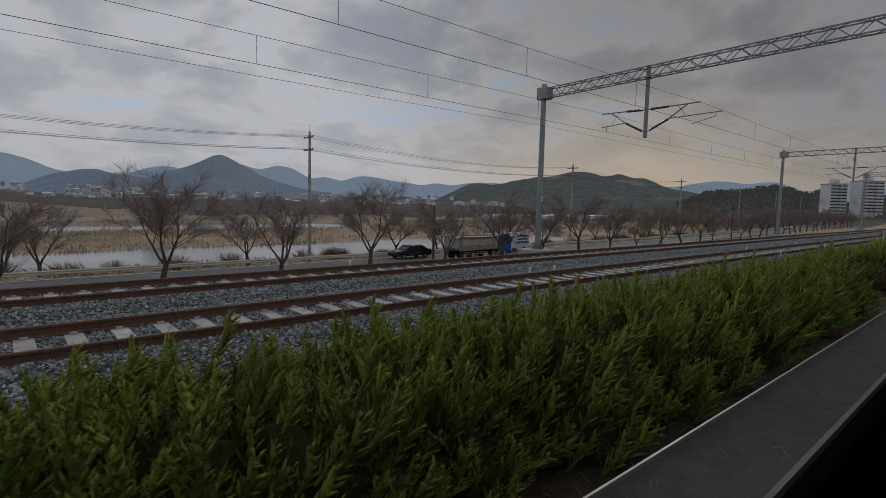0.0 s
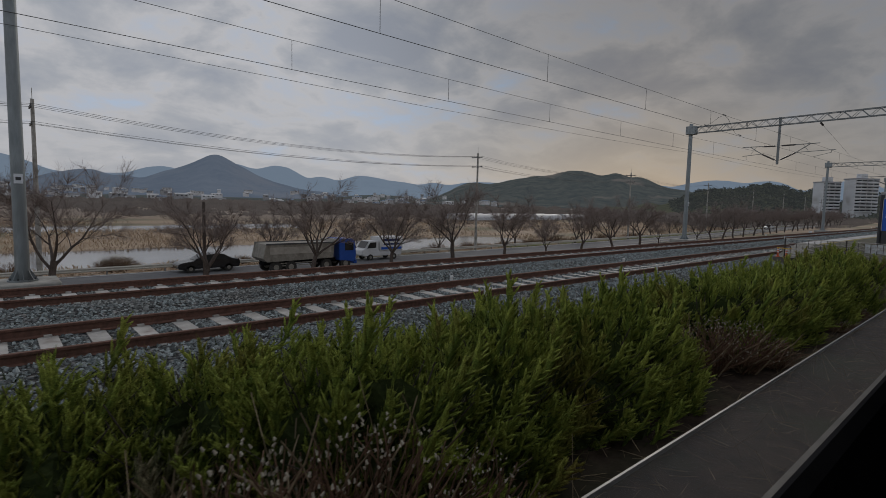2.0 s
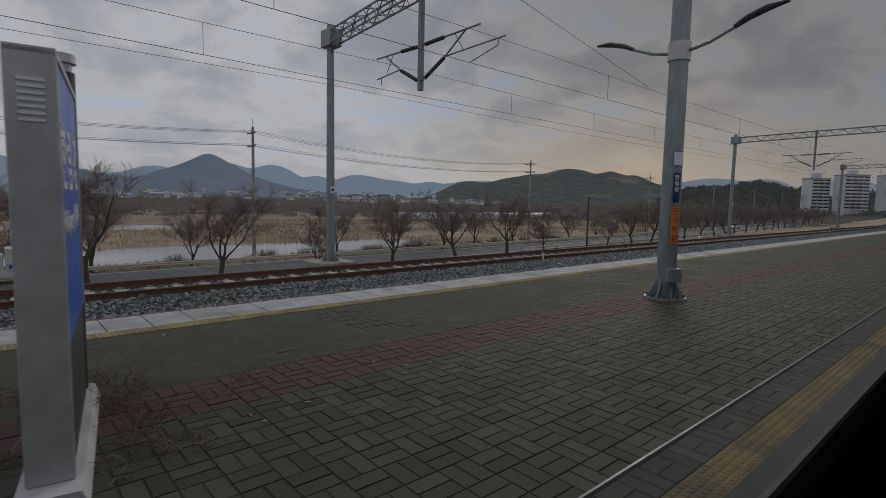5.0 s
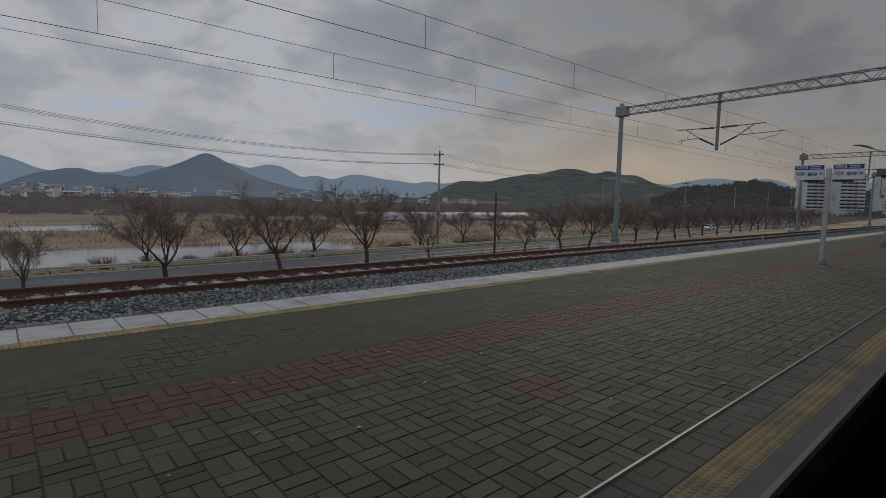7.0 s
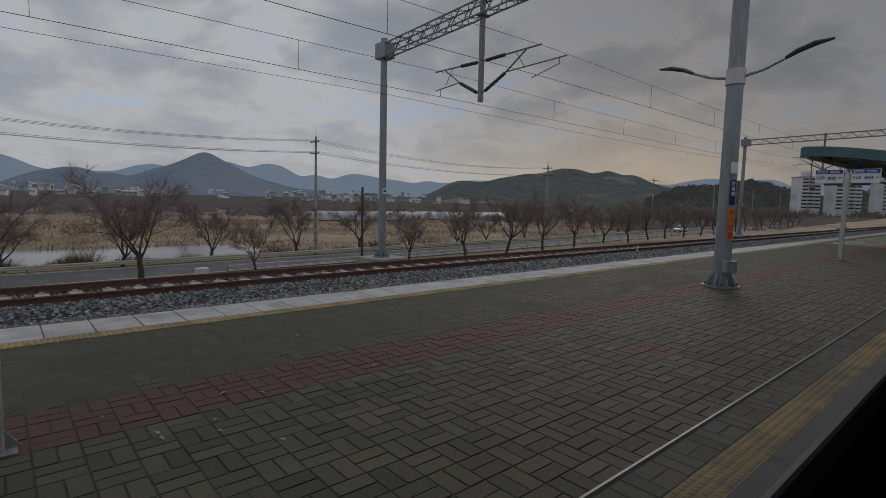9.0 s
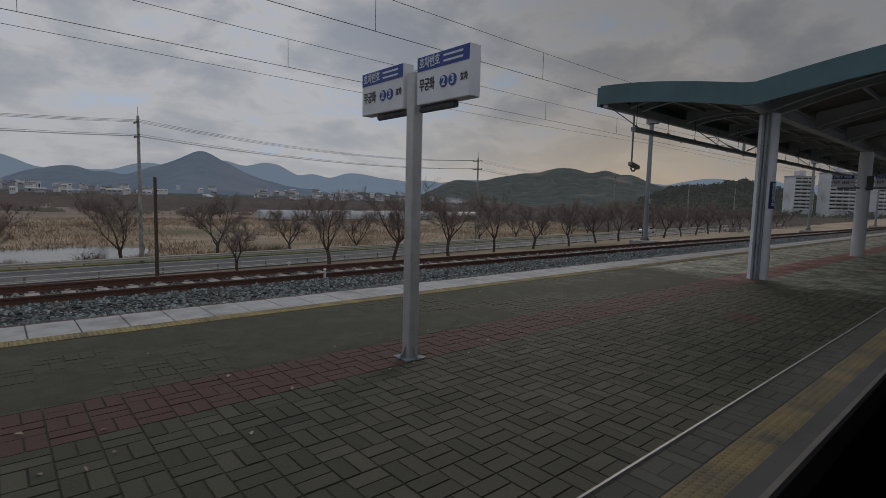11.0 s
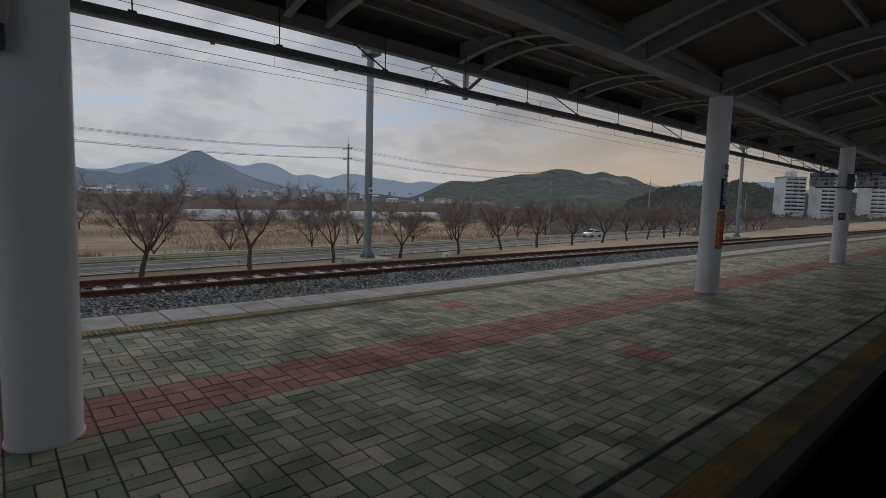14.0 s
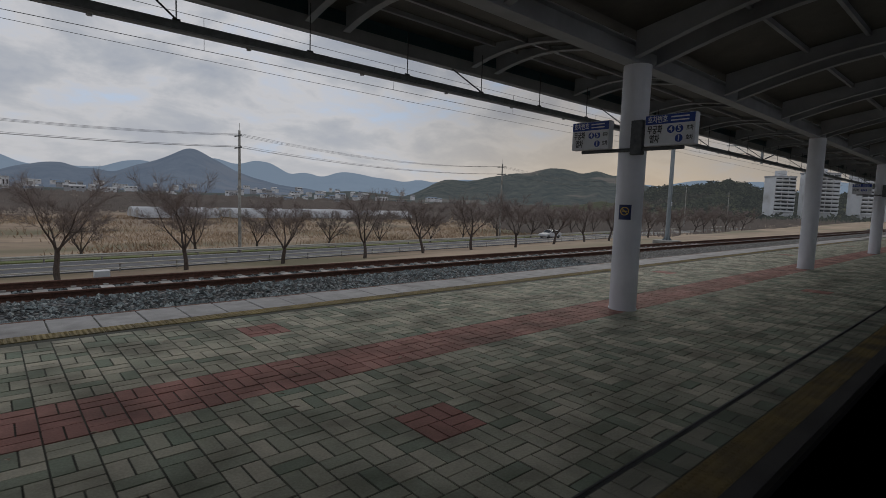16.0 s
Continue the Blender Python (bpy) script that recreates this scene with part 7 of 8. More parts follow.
def pole_plates(x, r=0.155, y=3.8):
    t = thing("pole_plates", "warning plates strapped to the grey steel pole", "sign", (x, y, 0), group="plates on the poles")
    m = pose(0, 0, 0, 0, 0, 52)

    def plate(name, z0, z1, w, mat, label=""):
        bm = bmesh.new()
        box(bm, -r - 0.016, -r - 0.008, -w / 2, w / 2, z0, z1)
        bmesh.ops.transform(bm, matrix=m, verts=bm.verts[:])
        return part(name, bm, M[mat], t, label)

    a = plate("number_plate", 2.12, 2.32, 0.13, "sign_white")
    plate("dark_plate", 1.55, 2.0, 0.10, "sign_navy")
    o = plate("warning_plate", 0.90, 1.48, 0.115, "orange", "orange plate with dark red letters")
    for i, ch in enumerate("전기위험"):
        lettering("letter", ch, 0.115, m @ facing(-r - 0.019, 0, 1.40 - 0.14 * i), M["red_text"], t)
    for i, ch in enumerate("한림정"):
        lettering("letter", ch, 0.085, m @ facing(-r - 0.019, 0, 1.93 - 0.095 * i), M["sign_white"], t)
    bm = bmesh.new()
    box(bm, -0.10, 0.10, -r - 0.17, -r - 0.005, 0.30, 0.52, 0.01)
    bmesh.ops.transform(bm, matrix=pose(0, 0, 0, 0, 0, -40), verts=bm.verts[:])
    part("junction_box", bm, M["steel"], t)
    return t


for x in (50.8, 88.65):
    lamp_arms(x)
    pole_plates(x)
tp = thing("pole_plates", "white number plate strapped to the grey steel pole", "sign", (12.95, 2.05, 0), group="plates on the poles")
bm = bmesh.new()
box(bm, -0.178, -0.170, -0.065, 0.065, 1.68, 1.96)
bmesh.ops.transform(bm, matrix=pose(0, 0, 0, 0, 0, 55), verts=bm.verts[:])
part("number_plate", bm, M["sign_white"], tp)
for row, z, size in (("GJ 9.625", 1.925, 0.042), ("9-20", 1.868, 0.062), ("D", 1.795, 0.062), ("2010.12", 1.722, 0.042)):
    lettering("letters", row, size, pose(0, 0, 0, 0, 0, 55) @ facing(-0.180, 0, z), M["text_dark"], tp)
bm = bmesh.new()
box(bm, -0.182, -0.178, -0.06, 0.06, 1.828, 1.832)
bmesh.ops.transform(bm, matrix=pose(0, 0, 0, 0, 0, 55), verts=bm.verts[:])
part("plate_line", bm, M["text_dark"], tp)
for turn in (90, 15):
    bm = bmesh.new()
    box(bm, -0.171, -0.164, -0.014, 0.014, 1.40, 1.56)
    bmesh.ops.transform(bm, matrix=pose(0, 0, 0, 0, 0, turn), verts=bm.verts[:])
    part("tape_mark", bm, M["yellow_paint"], tp, "faded yellow tape mark")
bm = bmesh.new()
box(bm, 12.5, 13.4, 1.6, 2.5, -1.25, -0.722, 0.04)
single("pole_footing", bm, M["concrete"], "square concrete footing under the steel pole", "footing", kind="structure")


# ---- car number signs ----
def sign_panel(t, y0, y1, z0, z1, lines, wid=0.06):
    """One lit two-faced panel that looks back along the line."""
    bm = bmesh.new()
    box(bm, -wid, wid, y0, y1, z0, z1, 0.006)
    p = part("panel", bm, M["sign_white"], t)
    h = z1 - z0
    bm = bmesh.new()
    box(bm, -wid - 0.004, -wid - 0.0005, y0 + 0.008, y1 - 0.008, z1 - 0.31 * h, z1 - 0.008)
    part("header", bm, M["sign_header"], p, "blue header band")
    w = y1 - y0
    lettering("header_letters", "호차번호", 0.10, facing(-wid - 0.006, y1 - 0.26 * w, z1 - 0.17 * h), M["sign_white"], p, 0.40 * w)
    for k in range(2):
        bm = bmesh.new()
        box(bm, -wid - 0.006, -wid - 0.004, y0 + 0.12 * w, y1 - 0.53 * w, z1 - (0.13 + 0.11 * k) * h, z1 - (0.09 + 0.11 * k) * h)
        part("text_bar", bm, M["sign_white"], p)
    for i, (kind, nums) in enumerate(lines):
        zc = z1 - (0.62 if len(lines) == 1 else 0.50 + 0.30 * i) * h
        lettering("train_letters", kind, 0.115, facing(-wid - 0.003, y1 - 0.21 * w, zc), M["text_dark"], p, 0.30 * w if len(kind) == 3 else 0.2 * w)
        for j, n in enumerate(nums):
            yc = y1 - (0.535 + 0.165 * (j + (2 - len(nums)))) * w
            bm = bmesh.new()
            tube(bm, (-wid - 0.001, yc, zc), (-wid - 0.004, yc, zc), 0.075 * w, n=20)
            part("number_disc", bm, M["sign_header"], p)
            lettering("number", n, 0.10, facing(-wid - 0.006, yc, zc), M["sign_white"], p)
        lettering("unit_letters", "호차", 0.07, facing(-wid - 0.003, y1 - 0.90 * w, zc), M["text_dark"], p, 0.13 * w)
    return p


def sign_post(x, label, nums):
    t = thing("car_number_sign", label, "sign", (x, 3.76, 0), group="car number signs")
    bm = bmesh.new()
    box(bm, -0.055, 0.055, -0.055, 0.055, 0.0, 2.62, 0.008)
    part("post", bm, M["sign_silver"], t)
    bm = bmesh.new()
    box(bm, -0.11, 0.11, -0.11, 0.11, 0.0, 0.012)
    for i in range(4):
        prism(bm, [(0.05, 0.01), (0.13, 0.01), (0.05, 0.13)], -0.006, 0.006, "y")
        bmesh.ops.transform(bm, matrix=Matrix.Rotation(math.pi / 2 * i, 4, "Z"), verts=bm.verts[-6:])
    part("foot", bm, M["steel"], t)
    for y0, y1 in ((0.10, 0.79), (-0.77, -0.10)):
        sign_panel(t, y0, y1, 2.31, 2.72, [("무궁화", nums)])
        bm = bmesh.new()
        tube(bm, (0, y0 if y0 > 0 else y1, 2.28), (0, (y0 + y1) / 2 + (0.12 if y0 > 0 else -0.12), 2.28), 0.03, n=8)
        part("bracket", bm, M["steel_dark"], t)
    return t


sign_post(78.25, "white and blue carriage number sign on a steel post", "12")
sign_post(97.55, "white and blue carriage number sign on a worn post", "23")


def hung_sign(x, lines, label):
    t = thing("car_number_sign", label, "sign", (x, COL_Y + 0.09, 0), group="car number signs")
    for y0, y1 in ((0.13, 0.74), (-1.06, -0.40)):
        sign_panel(t, y0, y1, 2.30, 2.70, lines)
        bm = bmesh.new()
        tube(bm, (0, 0.0, 2.27), (0, y1 - 0.15 if y0 > 0 else y0 + 0.15, 2.27), 0.025, n=8)
        part("bracket", bm, M["steel_dark"], t)
    bm = bmesh.new()
    box(bm, -0.05, 0.05, -0.36, -0.19, 2.2, 2.66, 0.01)
    part("bracket_box", bm, M["steel_dark"], t)
    return t


hung_sign(116.30, [("무궁화", "34")], "white and blue carriage number panels hung beside the column")
hung_sign(135.30, [("무궁화", "45"), ("열차", "1")], "white and blue carriage number panels with two rows")
hung_sign(154.3, [("무궁화", "56")], "white and blue carriage number panels far along the canopy")


# ---- things on the columns ----
def curved_plate(bm, r, a0, a1, z0, z1, n=8):
    """A plate bent round a column, from angle a0 to a1 (degrees, from +x towards +y)."""
    cols = []
    for i in range(n + 1):
        a = radians(a0 + (a1 - a0) * i / n)
        cols.append([bm.verts.new((rr * math.cos(a), rr * math.sin(a), z)) for rr in (r, r + 0.005) for z in (z0, z1)])
    for a, b in zip(cols, cols[1:]):
        bm.faces.new((a[2], b[2], b[3], a[3]))
        bm.faces.new((a[1], a[3], b[3], b[1]))
        bm.faces.new((a[0], b[0], b[2], a[2]))
    bm.faces.new((cols[0][0], cols[0][2], cols[0][3], cols[0][1]))
    bm.faces.new((cols[-1][0], cols[-1][1], cols[-1][3], cols[-1][2]))
    bmesh.ops.recalc_face_normals(bm, faces=bm.faces[:])
    return bm


def column_sign(x, aim, plates, label, letters):
    t = thing("column_sign", label, "sign", (x, COL_Y, 0), group="plates on the columns")
    for name, half, z0, z1, mat in plates:
        bm = curved_plate(bmesh.new(), 0.191 if 'rim' in name else 0.1945, aim - half, aim + half, z0, z1)
        part(name, bm, M[mat], t)
    for body, size, z, mat, w in letters:
        m = pose(0, 0, 0, 0, 0, aim - 270) @ facing(0, -0.203, z, "-y")
        lettering("letter", body, size, m, M[mat], t, w)
    return t


NAME_V = [("한", 0.12, 1.95, "sign_white", None), ("림", 0.12, 1.835, "sign_white", None), ("정", 0.12, 1.72, "sign_white", None)]
column_sign(COLUMNS[0], 255, [("rim", 31, 1.495, 2.065, "sign_white"), ("plate", 29.5, 1.50, 2.06, "sign_navy")], "navy blue vertical station name plate on the column", [("한", 0.14, 1.96, "sign_white", None), ("림", 0.14, 1.83, "sign_white", None), ("정", 0.14, 1.70, "sign_white", None), ("Hallimjeong", 0.04, 1.61, "sign_white", 0.13), ("翰林亭", 0.04, 1.57, "sign_white", 0.09)])
column_sign(COLUMNS[2], 258, [("plate_rim", 25.5, 2.045, 2.285, "sign_grey"), ("number_plate", 24.8, 2.05, 2.28, "sign_white"), ("plate", 24, 1.50, 2.035, "sign_navy")], "white number plate and navy station name plate on the column",
            [("GJ 9.743", 0.042, 2.255, "text_dark", 0.12), ("9-23", 0.065, 2.205, "text_dark", 0.11), ("D", 0.062, 2.145, "text_dark", None), ("2010.12", 0.042, 2.085, "text_dark", 0.11), ("한", 0.125, 1.94, "sign_white", None), ("림", 0.125, 1.825, "sign_white", None), ("정", 0.125, 1.71, "sign_white", None), ("Hallimjeong", 0.035, 1.635, "sign_white", 0.115), ("翰林亭", 0.035, 1.595, "sign_white", 0.08)])
wp = column_sign(COLUMNS[2] - 0.002, 255, [("warning_rim", 28, 0.80, 1.47, "yellow_paint"), ("warning_plate", 22, 0.84, 1.43, "warn_tan")], "orange electricity warning plate with red letters and striped border", [("전", 0.16, 1.355, "warn_red", None), ("기", 0.16, 1.21, "warn_red", None), ("위", 0.16, 1.065, "warn_red", None), ("험", 0.16, 0.92, "warn_red", None)])
for k in range(7):
    for a in (-28, 22.2):
        part("stripe", curved_plate(bmesh.new(), 0.1928, 255 + a, 255 + a + 5.8, 0.815 + 0.096 * k, 0.865 + 0.096 * k, 2), M["warn_red"], wp)
for k in range(4):
    for z in (0.802, 1.432):
        part("stripe", curved_plate(bmesh.new(), 0.1928, 255 - 20 + 11 * k, 255 - 14.5 + 11 * k, z, z + 0.036, 2), M["warn_red"], wp)
t = column_sign(COLUMNS[3], 194, [("rim", 26, 1.30, 1.52, "sign_white"), ("plate", 25, 1.305, 1.515, "sign_navy")], "small navy no-smoking plate with a yellow ring", [])
bm = bmesh.new()
for k in range(24):
    a, b = 2 * math.pi * k / 24, 2 * math.pi * (k + 1) / 24
    tube(bm, (0.055 * math.cos(a), 0.055 * math.sin(a), 0), (0.055 * math.cos(b), 0.055 * math.sin(b), 0), 0.007, n=4, caps=False)
tube(bm, (-0.04, 0.04, 0), (0.04, -0.04, 0), 0.006, n=4)
tube(bm, (-0.035, 0.0, 0), (0.035, 0.0, 0), 0.008, n=4)
ring = part("ring", bm, M["yellow_paint"], t)
ring.matrix_local = pose(0, 0, 0, 0, 0, 194 - 270) @ facing(0, -0.203, 1.425, "-y")


def conduits():
    c = thing("conduit_pipes", "grey cable conduits strapped up the column", "conduit", (COLUMNS[0], COL_Y, 0))
    for a, r in ((170, 0.03), (188, 0.03), (202, 0.018)):
        bm = bmesh.new()
        x, y = 0.222 * math.cos(radians(a)), 0.222 * math.sin(radians(a))
        tube(bm, (x, y, 0.0), (x, y, 3.44), r, n=10)
        part("pipe", bm, M["steel"], c)
    for z in (0.75, 1.78, 2.8):
        bm = bmesh.new()
        box(bm, -0.262, -0.185, -0.10, 0.07, z, z + 0.022)
        part("strap", bm, M["steel"], c)
    for z0, z1, d in ((0.20, 0.53, 0.10), (2.17, 2.40, 0.08)):
        bm = bmesh.new()
        box(bm, 0.185, 0.185 + d, -0.075, 0.075, z0, z1, 0.008)
        bmesh.ops.transform(bm, matrix=pose(0, 0, 0, 0, 0, -12), verts=bm.verts[:])
        part("junction_box", bm, M["box_beige"], c)


conduits()


def cctv():
    c = thing("cctv_camera", "grey security camera on a pipe hung from the canopy edge", "camera", (107.34, 7.06, 0))
    bm = bmesh.new()
    chain(bm, [(0, 0, 3.9), (0, 0, 2.44), (0.0, -0.03, 2.40), (-0.02, -0.10, 2.40), (-0.03, -0.13, 2.44)], 0.022, 8)
    part("pipe", bm, M["truss"], c)
    bm = bmesh.new()
    box(bm, -0.26, 0.16, -0.06, 0.06, -0.05, 0.05, 0.012)
    bmesh.ops.transform(bm, matrix=Matrix.Translation((-0.05, -0.13, 2.52)) @ Matrix.Rotation(radians(12), 4, "Y"), verts=bm.verts[:])
    part("housing", bm, M["box_beige"], c)
    bm = bmesh.new()
    chain(bm, [(-0.28, -0.13, 2.55), (-0.30, -0.13, 2.47), (-0.2, -0.13, 2.41), (-0.05, -0.13, 2.42)], 0.007, 5)
    part("cable", bm, M["black"], c)


cctv()


def light_trough():
    t = thing("cable_trough", "long dark cable trough hung under the canopy edge", "cable trough", (0, 6.38, 3.26))
    bm = bmesh.new()
    box(bm, 106.1, CAN_X1, -0.06, 0.06, 0.0, 0.085, 0.004)
    part("trough", bm, M["truss"], t)
    bm = bmesh.new()
    box(bm, 106.1, CAN_X1, -0.05, 0.05, -0.022, -0.001)
    part("underside", bm, M["canopy_steel"], t, "paler grey underside")
    x, k = 106.25, 0
    while x < 190:
        bm = bmesh.new()
        if k % 3 == 0:
            tube(bm, (x, 0, 0.11), (x - 0.25, 0.62, 0.62), 0.012, n=5)
        tube(bm, (x, 0, 0.08), (x, 0.0, 0.72), 0.008, n=5)
        tube(bm, (x - 0.04, 0, 0.10), (x + 0.04, 0, 0.10), 0.022, n=6)
        part("hanger", bm, M["steel_dark"], t)
        bm = bmesh.new()
        tube(bm, (x + 0.8, 0, -0.05), (x + 0.8, 0, -0.022), 0.03, n=8)
        part("clamp", bm, M["sign_silver"], t)
        x += 1.6
        k += 1


light_trough()


# ---- small trackside things ----
def marker(x, y, z, w, h, label):
    bm = bmesh.new()
    box(bm, -w / 2, w / 2, -0.12, 0.12, 0, h, 0.015)
    single("trackside_box", bm, M["white_paint"], label, "box", place=(x, y, z), group="white boxes beside the track")


marker(83.0, 16.4, -1.0, 0.36, 0.32, "small white box on the gravel beside the track")
marker(130.9, 16.4, -1.0, 0.36, 0.32, "small white box on the gravel beside the track")
for x, y in ((22.0, 8.05), (22.5, 9.75), (30.1, 8.05), (31.0, 9.75), (58.5, 12.2), (60.0, 13.9), (101.2, 12.2), (101.0, 13.95), (6.2, 9.8), (1.3, 13.95), (5.0, 9.8)):
    bm = bmesh.new()
    tube(bm, (0, 0, -0.28), (0, 0, 0.0), 0.035, n=8)
    tube(bm, (0, 0, 0.0), (0, 0, 0.035), 0.05, 0.02, n=8)
    single("marker_stake", bm, M["white_paint"], "short white plastic stake beside the rail", "stake", place=(x, y, RAIL_TOP + 0.10), group="white stakes beside the rails")


bm = bmesh.new()
box(bm, -0.15, 0.15, -0.13, 0.13, 0, 0.05, 0.012)
tube(bm, (-0.08, 0.05, 0.045), (-0.12, 0.09, 0.20), 0.014, n=8)
single("cable_pit_cover", bm, M["rail"], "rusty brown steel cover lying on the ballast", "cover", place=(38.40, 5.60, -0.885), turn=12)


# ---- the carriage window sill that the journey looks over ----
def carriage_side():
    c = thing("carriage", "dark passenger carriage with a long open window band", "train", kind="structure")
    ends = [(-70, 0, 0), (240, 0, 0)]
    for name, prof, mat in (("window_sill", [(0.02, 1.10), (0.10, 1.10), (0.112, 1.262), (0.104, 1.270), (0.094, 1.262), (0.07, 1.22)], "black"),
                            ("sill_seal", [(0.112, 1.232), (0.120, 1.232), (0.120, 1.256), (0.112, 1.256)], "rubber"),
                            # Next two strips are added: the pane's reflection, built as a thin sheet.
                            ("ledge", [(0.112, 1.166), (0.281, 1.166), (0.281, 1.176), (0.112, 1.176)], "ledge"),
                            ("ledge_trim", [(0.281, 1.170), (0.284, 1.170), (0.284, 1.176), (0.281, 1.176)], "reflection_line"),
                            ("lower_side", [(0.09, -0.15), (0.105, -0.15), (0.105, 1.10), (0.09, 1.10)], "black"),
                            # Added outer skin and upper side, unseen: pale to bounce daylight onto platform.
                            ("outer_skin", [(0.105, -0.15), (0.118, -0.15), (0.118, 1.15), (0.105, 1.15)], "carriage_skin"),
                            ("upper_side", [(0.08, 2.05), (0.16, 2.05), (0.16, 2.75), (0.02, 3.0), (-0.06, 2.98), (0.08, 2.72)], "carriage_skin"),
                            ("roof", [(-2.9, 3.0), (-2.6, 3.2), (-1.45, 3.35), (-0.3, 3.2), (0.0, 3.0), (-0.3, 3.14), (-1.45, 3.28), (-2.6, 3.14)], "carriage_roof"),
                            ("far_side", [(-2.98, -0.15), (-2.9, -0.15), (-2.9, 3.0), (-2.98, 3.0)], "carriage_paint"),
                            ("floor", [(-2.9, 0.45), (0.10, 0.45), (0.10, 0.55), (-2.9, 0.55)], "black")):
        bm = bmesh.new()
        sweep(bm, prof, ends)
        part(name, bm, M[mat], c)


# ---- paving ----
UNIT = 0.228
PAVE_Y0 = 1.13


def paver_mesh(w, l):
    bm = bmesh.new()
    g = 0.0028
    v0 = [bm.verts.new(p) for p in ((g, g, -0.06), (l - g, g, -0.06), (l - g, w - g, -0.06), (g, w - g, -0.06))]
    v1 = [bm.verts.new(p) for p in ((g, g, -0.005), (l - g, g, -0.005), (l - g, w - g, -0.005), (g, w - g, -0.005))]
    k = g + 0.0047
    v2 = [bm.verts.new(p) for p in ((k, k, 0), (l - k, k, 0), (l - k, w - k, 0), (k, w - k, 0))]
    for i in range(4):
        j = (i + 1) % 4
        bm.faces.new((v0[i], v0[j], v1[j], v1[i]))
        bm.faces.new((v1[i], v1[j], v2[j], v2[i]))
    bm.faces.new(v2)
    return bm


def paving():
    rng = random.Random(3)
    faces = []
    for i in range(4):
        j = (i + 1) % 4
        faces.append((i, j, 4 + j, 4 + i))
    faces.append((4, 5, 6, 7))
    meshes = {}
    for red in (0, 1):
        meshes[red, 0] = as_mesh(paver_mesh(UNIT / 2, UNIT), "paver", M["paver_red" if red else "paver"])
        meshes[red, 1] = as_mesh(paver_mesh(UNIT, UNIT / 2), "paver", M["paver_red" if red else "paver"])
    out = {0: ([], []), 1: ([], [])}
    nx = int((172 - PLAT_X0 - 0.12) / UNIT)
    for i in range(nx):
        x = PLAT_X0 + 0.12 + UNIT * i
        for r in range(22):
            y = PAVE_Y0 + UNIT * r
            cyc = (x - 121.25) / 9.5
            near_mid = abs(cyc - round(cyc)) * 9.5 < UNIT
            red = r in (11, 12, 13) or (near_mid and r in (5, 6, 18, 19) and x > 60)
            upright = (i + r) % 2
            for h in (0, 1):
                dz = rng.uniform(-0.0025, 0.002)
                if not upright:
                    ox, oy, w, l = x, y + h * UNIT / 2, UNIT / 2, UNIT
                else:
                    ox, oy, w, l = x + h * UNIT / 2, y, UNIT, UNIT / 2
                if 118.0 <= x < 121.0 and r < 11:
                    ob = new("paver", meshes[int(red), upright])
                    ob.parent = PLATFORM
                    ob.location = (ox, oy, dz)
                    continue
                V, F = out[int(red)]
                k = len(V)
                g, e = 0.0024, 0.0060
                for zz, q in ((-0.02, g), (0.0, e)):
                    za, zb = zz + dz + ramp_z(ox + q), zz + dz + ramp_z(ox + l - q)
                    V += [(ox + q, oy + q, za), (ox + l - q, oy + q, zb), (ox + l - q, oy + w - q, zb), (ox + q, oy + w - q, za)]
                F += [tuple(k + a for a in f) for f in faces]
    for red in (0, 1):
        V, F = out[red]
        ob = new("paving_blocks", raw("paving_blocks", V, F, M["paver_red" if red else "paver"]))
        ob.parent = PLATFORM
        ob["kind"] = "stuff"
        ob["label"] = "brick-red paving blocks in a band" if red else "grey-green paving blocks in basket weave"
    bm = bmesh.new()
    box(bm, 172, PLAT_X1, PAVE_Y0, 6.25, -0.07, -0.004)
    part("far_paving", bm, M["paver"], PLATFORM)


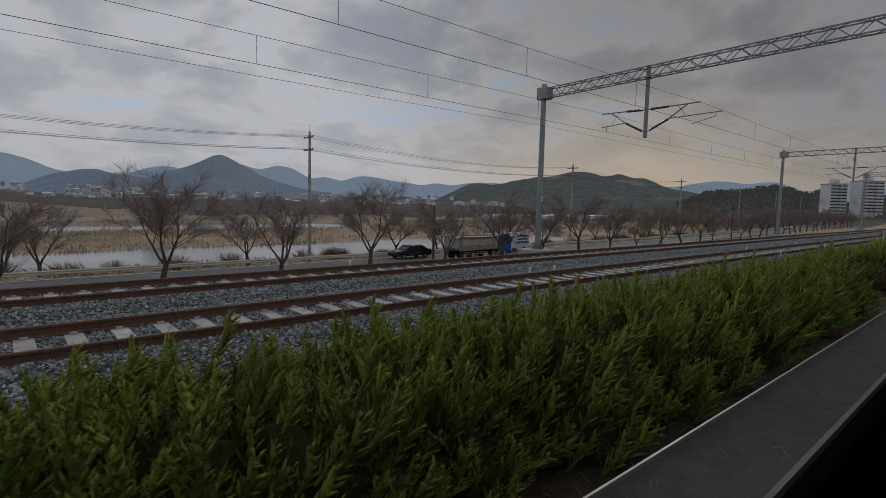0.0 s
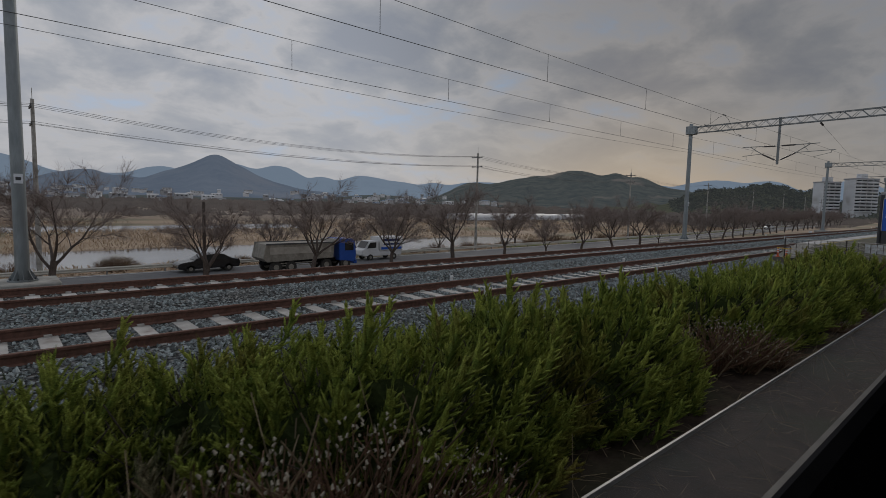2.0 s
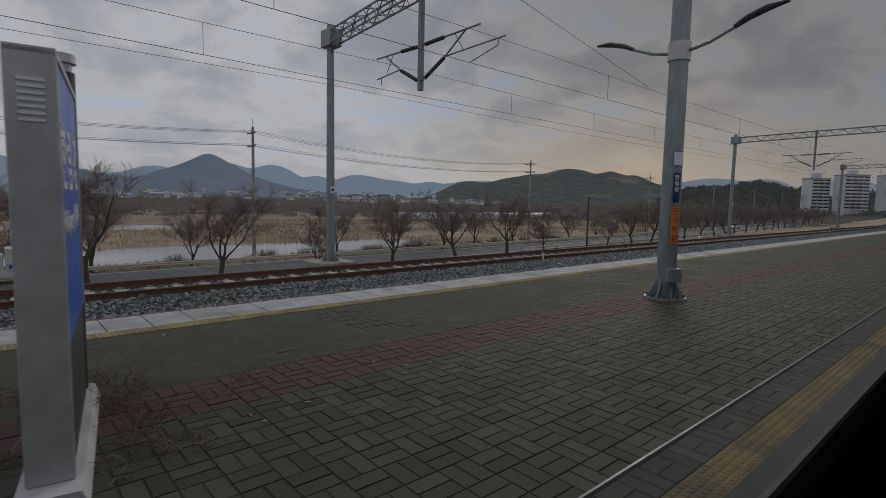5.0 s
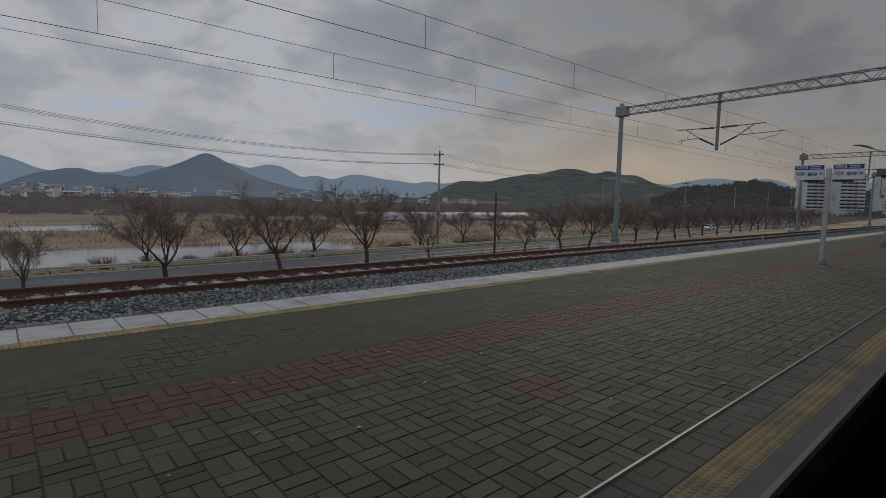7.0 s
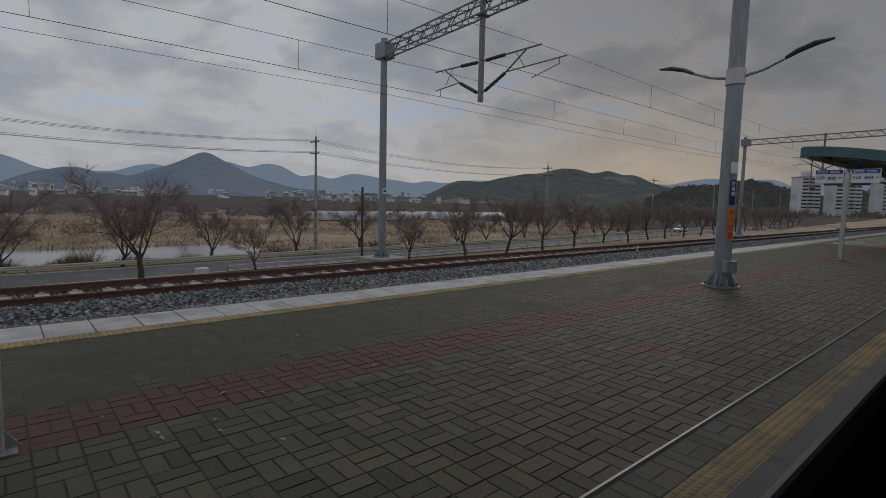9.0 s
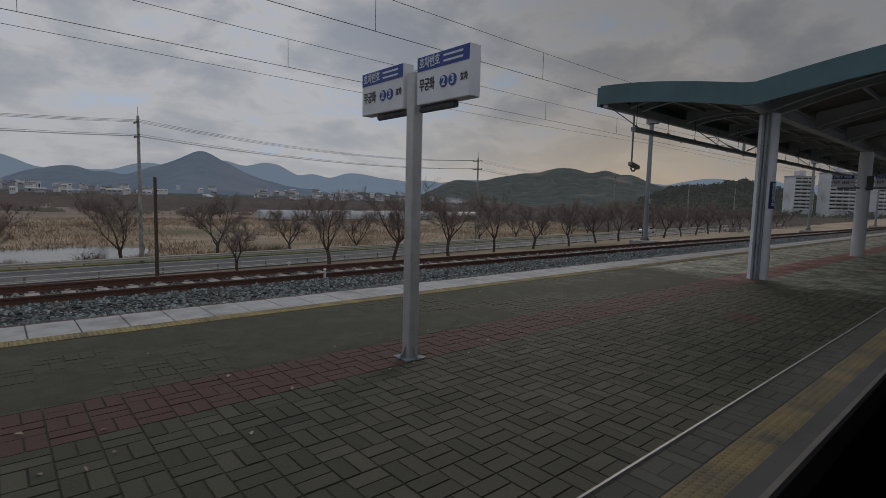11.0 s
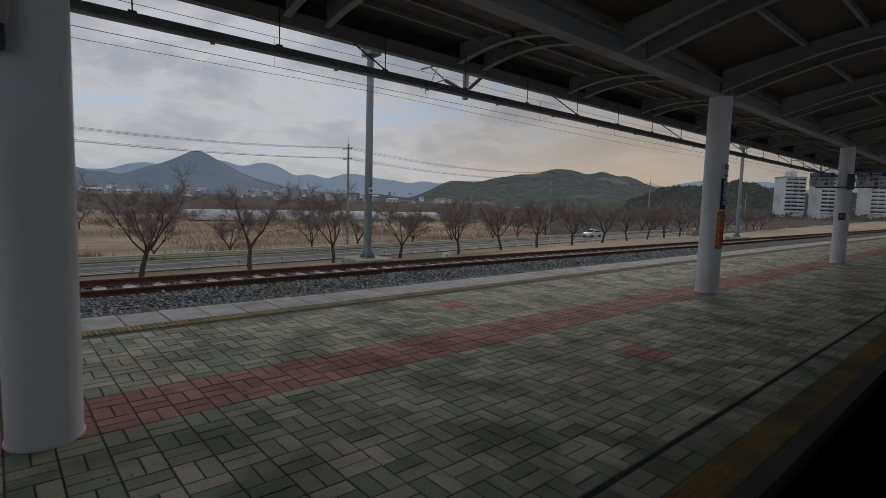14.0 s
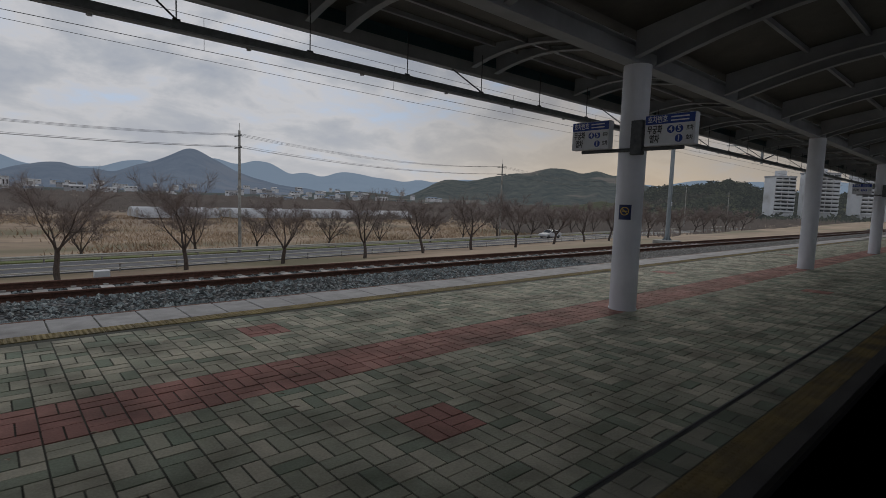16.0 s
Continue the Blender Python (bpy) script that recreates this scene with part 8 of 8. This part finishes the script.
def tactile():
    """Yellow warning tiles with raised bars along both edges."""
    for y0, w, dots in ((0.92, 0.205, True), (6.275, 0.225, False)):
        near = dots
        V, F = [], []
        x = RAMP_X
        while x < 165:
            k = len(V)
            l = 0.30
            V += [(x + 0.003, y0, -0.05), (x + l - 0.003, y0, -0.05), (x + l - 0.003, y0 + w, -0.05), (x + 0.003, y0 + w, -0.05), (x + 0.003, y0, 0.001), (x + l - 0.003, y0, 0.001), (x + l - 0.003, y0 + w, 0.001), (x + 0.003, y0 + w, 0.001)]
            F += [(k + 4, k + 5, k + 6, k + 7), (k, k + 1, k + 5, k + 4), (k + 1, k + 2, k + 6, k + 5), (k + 2, k + 3, k + 7, k + 6), (k + 3, k, k + 4, k + 7)]
            for i in range(6):
                for j in range(4):
                    cx, cy = x + 0.05 * i + 0.025, y0 + w * (j + 0.5) / 4
                    a = len(V)
                    V += [(cx - 0.016, cy - 0.016, 0.001), (cx + 0.016, cy - 0.016, 0.001), (cx + 0.016, cy + 0.016, 0.001), (cx - 0.016, cy + 0.016, 0.001), (cx - 0.009, cy - 0.009, 0.007), (cx + 0.009, cy - 0.009, 0.007), (cx + 0.009, cy + 0.009, 0.007), (cx - 0.009, cy + 0.009, 0.007)]
                    F += [(a + 4, a + 5, a + 6, a + 7), (a, a + 1, a + 5, a + 4), (a + 1, a + 2, a + 6, a + 5), (a + 2, a + 3, a + 7, a + 6), (a + 3, a, a + 4, a + 7)]
            x += l
        ob = new("tactile_paving", raw("tactile_paving", V, F, M["tactile_near" if near else "tactile"]))
        ob.parent = PLATFORM
        ob["kind"] = "stuff"
        ob["label"] = "worn yellow tactile warning paving"


def moss_mat():
    """A thin uneven film of moss that has closed the joints on the far half of the open platform."""
    step = 0.11
    nx, ny = int((106.2 - 39.2) / step), int((6.26 - 1.16) / step)
    V, F = [], []
    for i in range(nx + 1):
        for j in range(ny + 1):
            x, y = 39.2 + step * i, 1.16 + step * j
            k = noise.fractal(Vector((x * 0.55, y * 0.9, 3.0)), 0.8, 2.1, 5) + (0.16 * min(1.0, (y - 4.36) / 0.8) if y > 4.34 else -1.0 + 1.0 * max(0.0, min(1.0, (42.2 - x) / 1.2)))
            V.append((x, y, ramp_z(x) + max(-0.02, min(0.0016, 0.016 * (k + 0.02)))))
    for i in range(nx):
        for j in range(ny):
            a = i * (ny + 1) + j
            F.append((a, a + ny + 1, a + ny + 2, a + 1))
    ob = new("moss_film", raw("moss_film", V, F, M["moss"], True))
    ob.parent = PLATFORM
    ob["label"] = "thin brownish moss film over the paving joints"


def leaf_scraps():
    rng = random.Random(61)
    V, F = [], []
    for _ in range(520):
        x = rng.uniform(42.5, 150)
        y = rng.uniform(1.3, 6.2) if rng.random() < 0.6 else rng.gauss(3.6, 0.35)
        a, l, w = rng.uniform(0, 6.28), rng.uniform(0.015, 0.045), rng.uniform(0.008, 0.018)
        c, s = math.cos(a), math.sin(a)
        k = len(V)
        for u, v, z in ((-l, 0, 0.007), (0, -w, 0.012), (l, 0, 0.009), (0, w, 0.016)):
            V.append((x + u * c - v * s, y + u * s + v * c, z))
        F += [(k, k + 1, k + 2), (k, k + 2, k + 3)]
    ob = new("leaf_litter", raw("leaf_litter", V, F, M["leaf"]))
    tagged(ob, "scattered pale dry leaf scraps on the platform paving", "litter", kind="stuff")


paving()
moss_mat()
leaf_scraps()
tactile()
carriage_side()
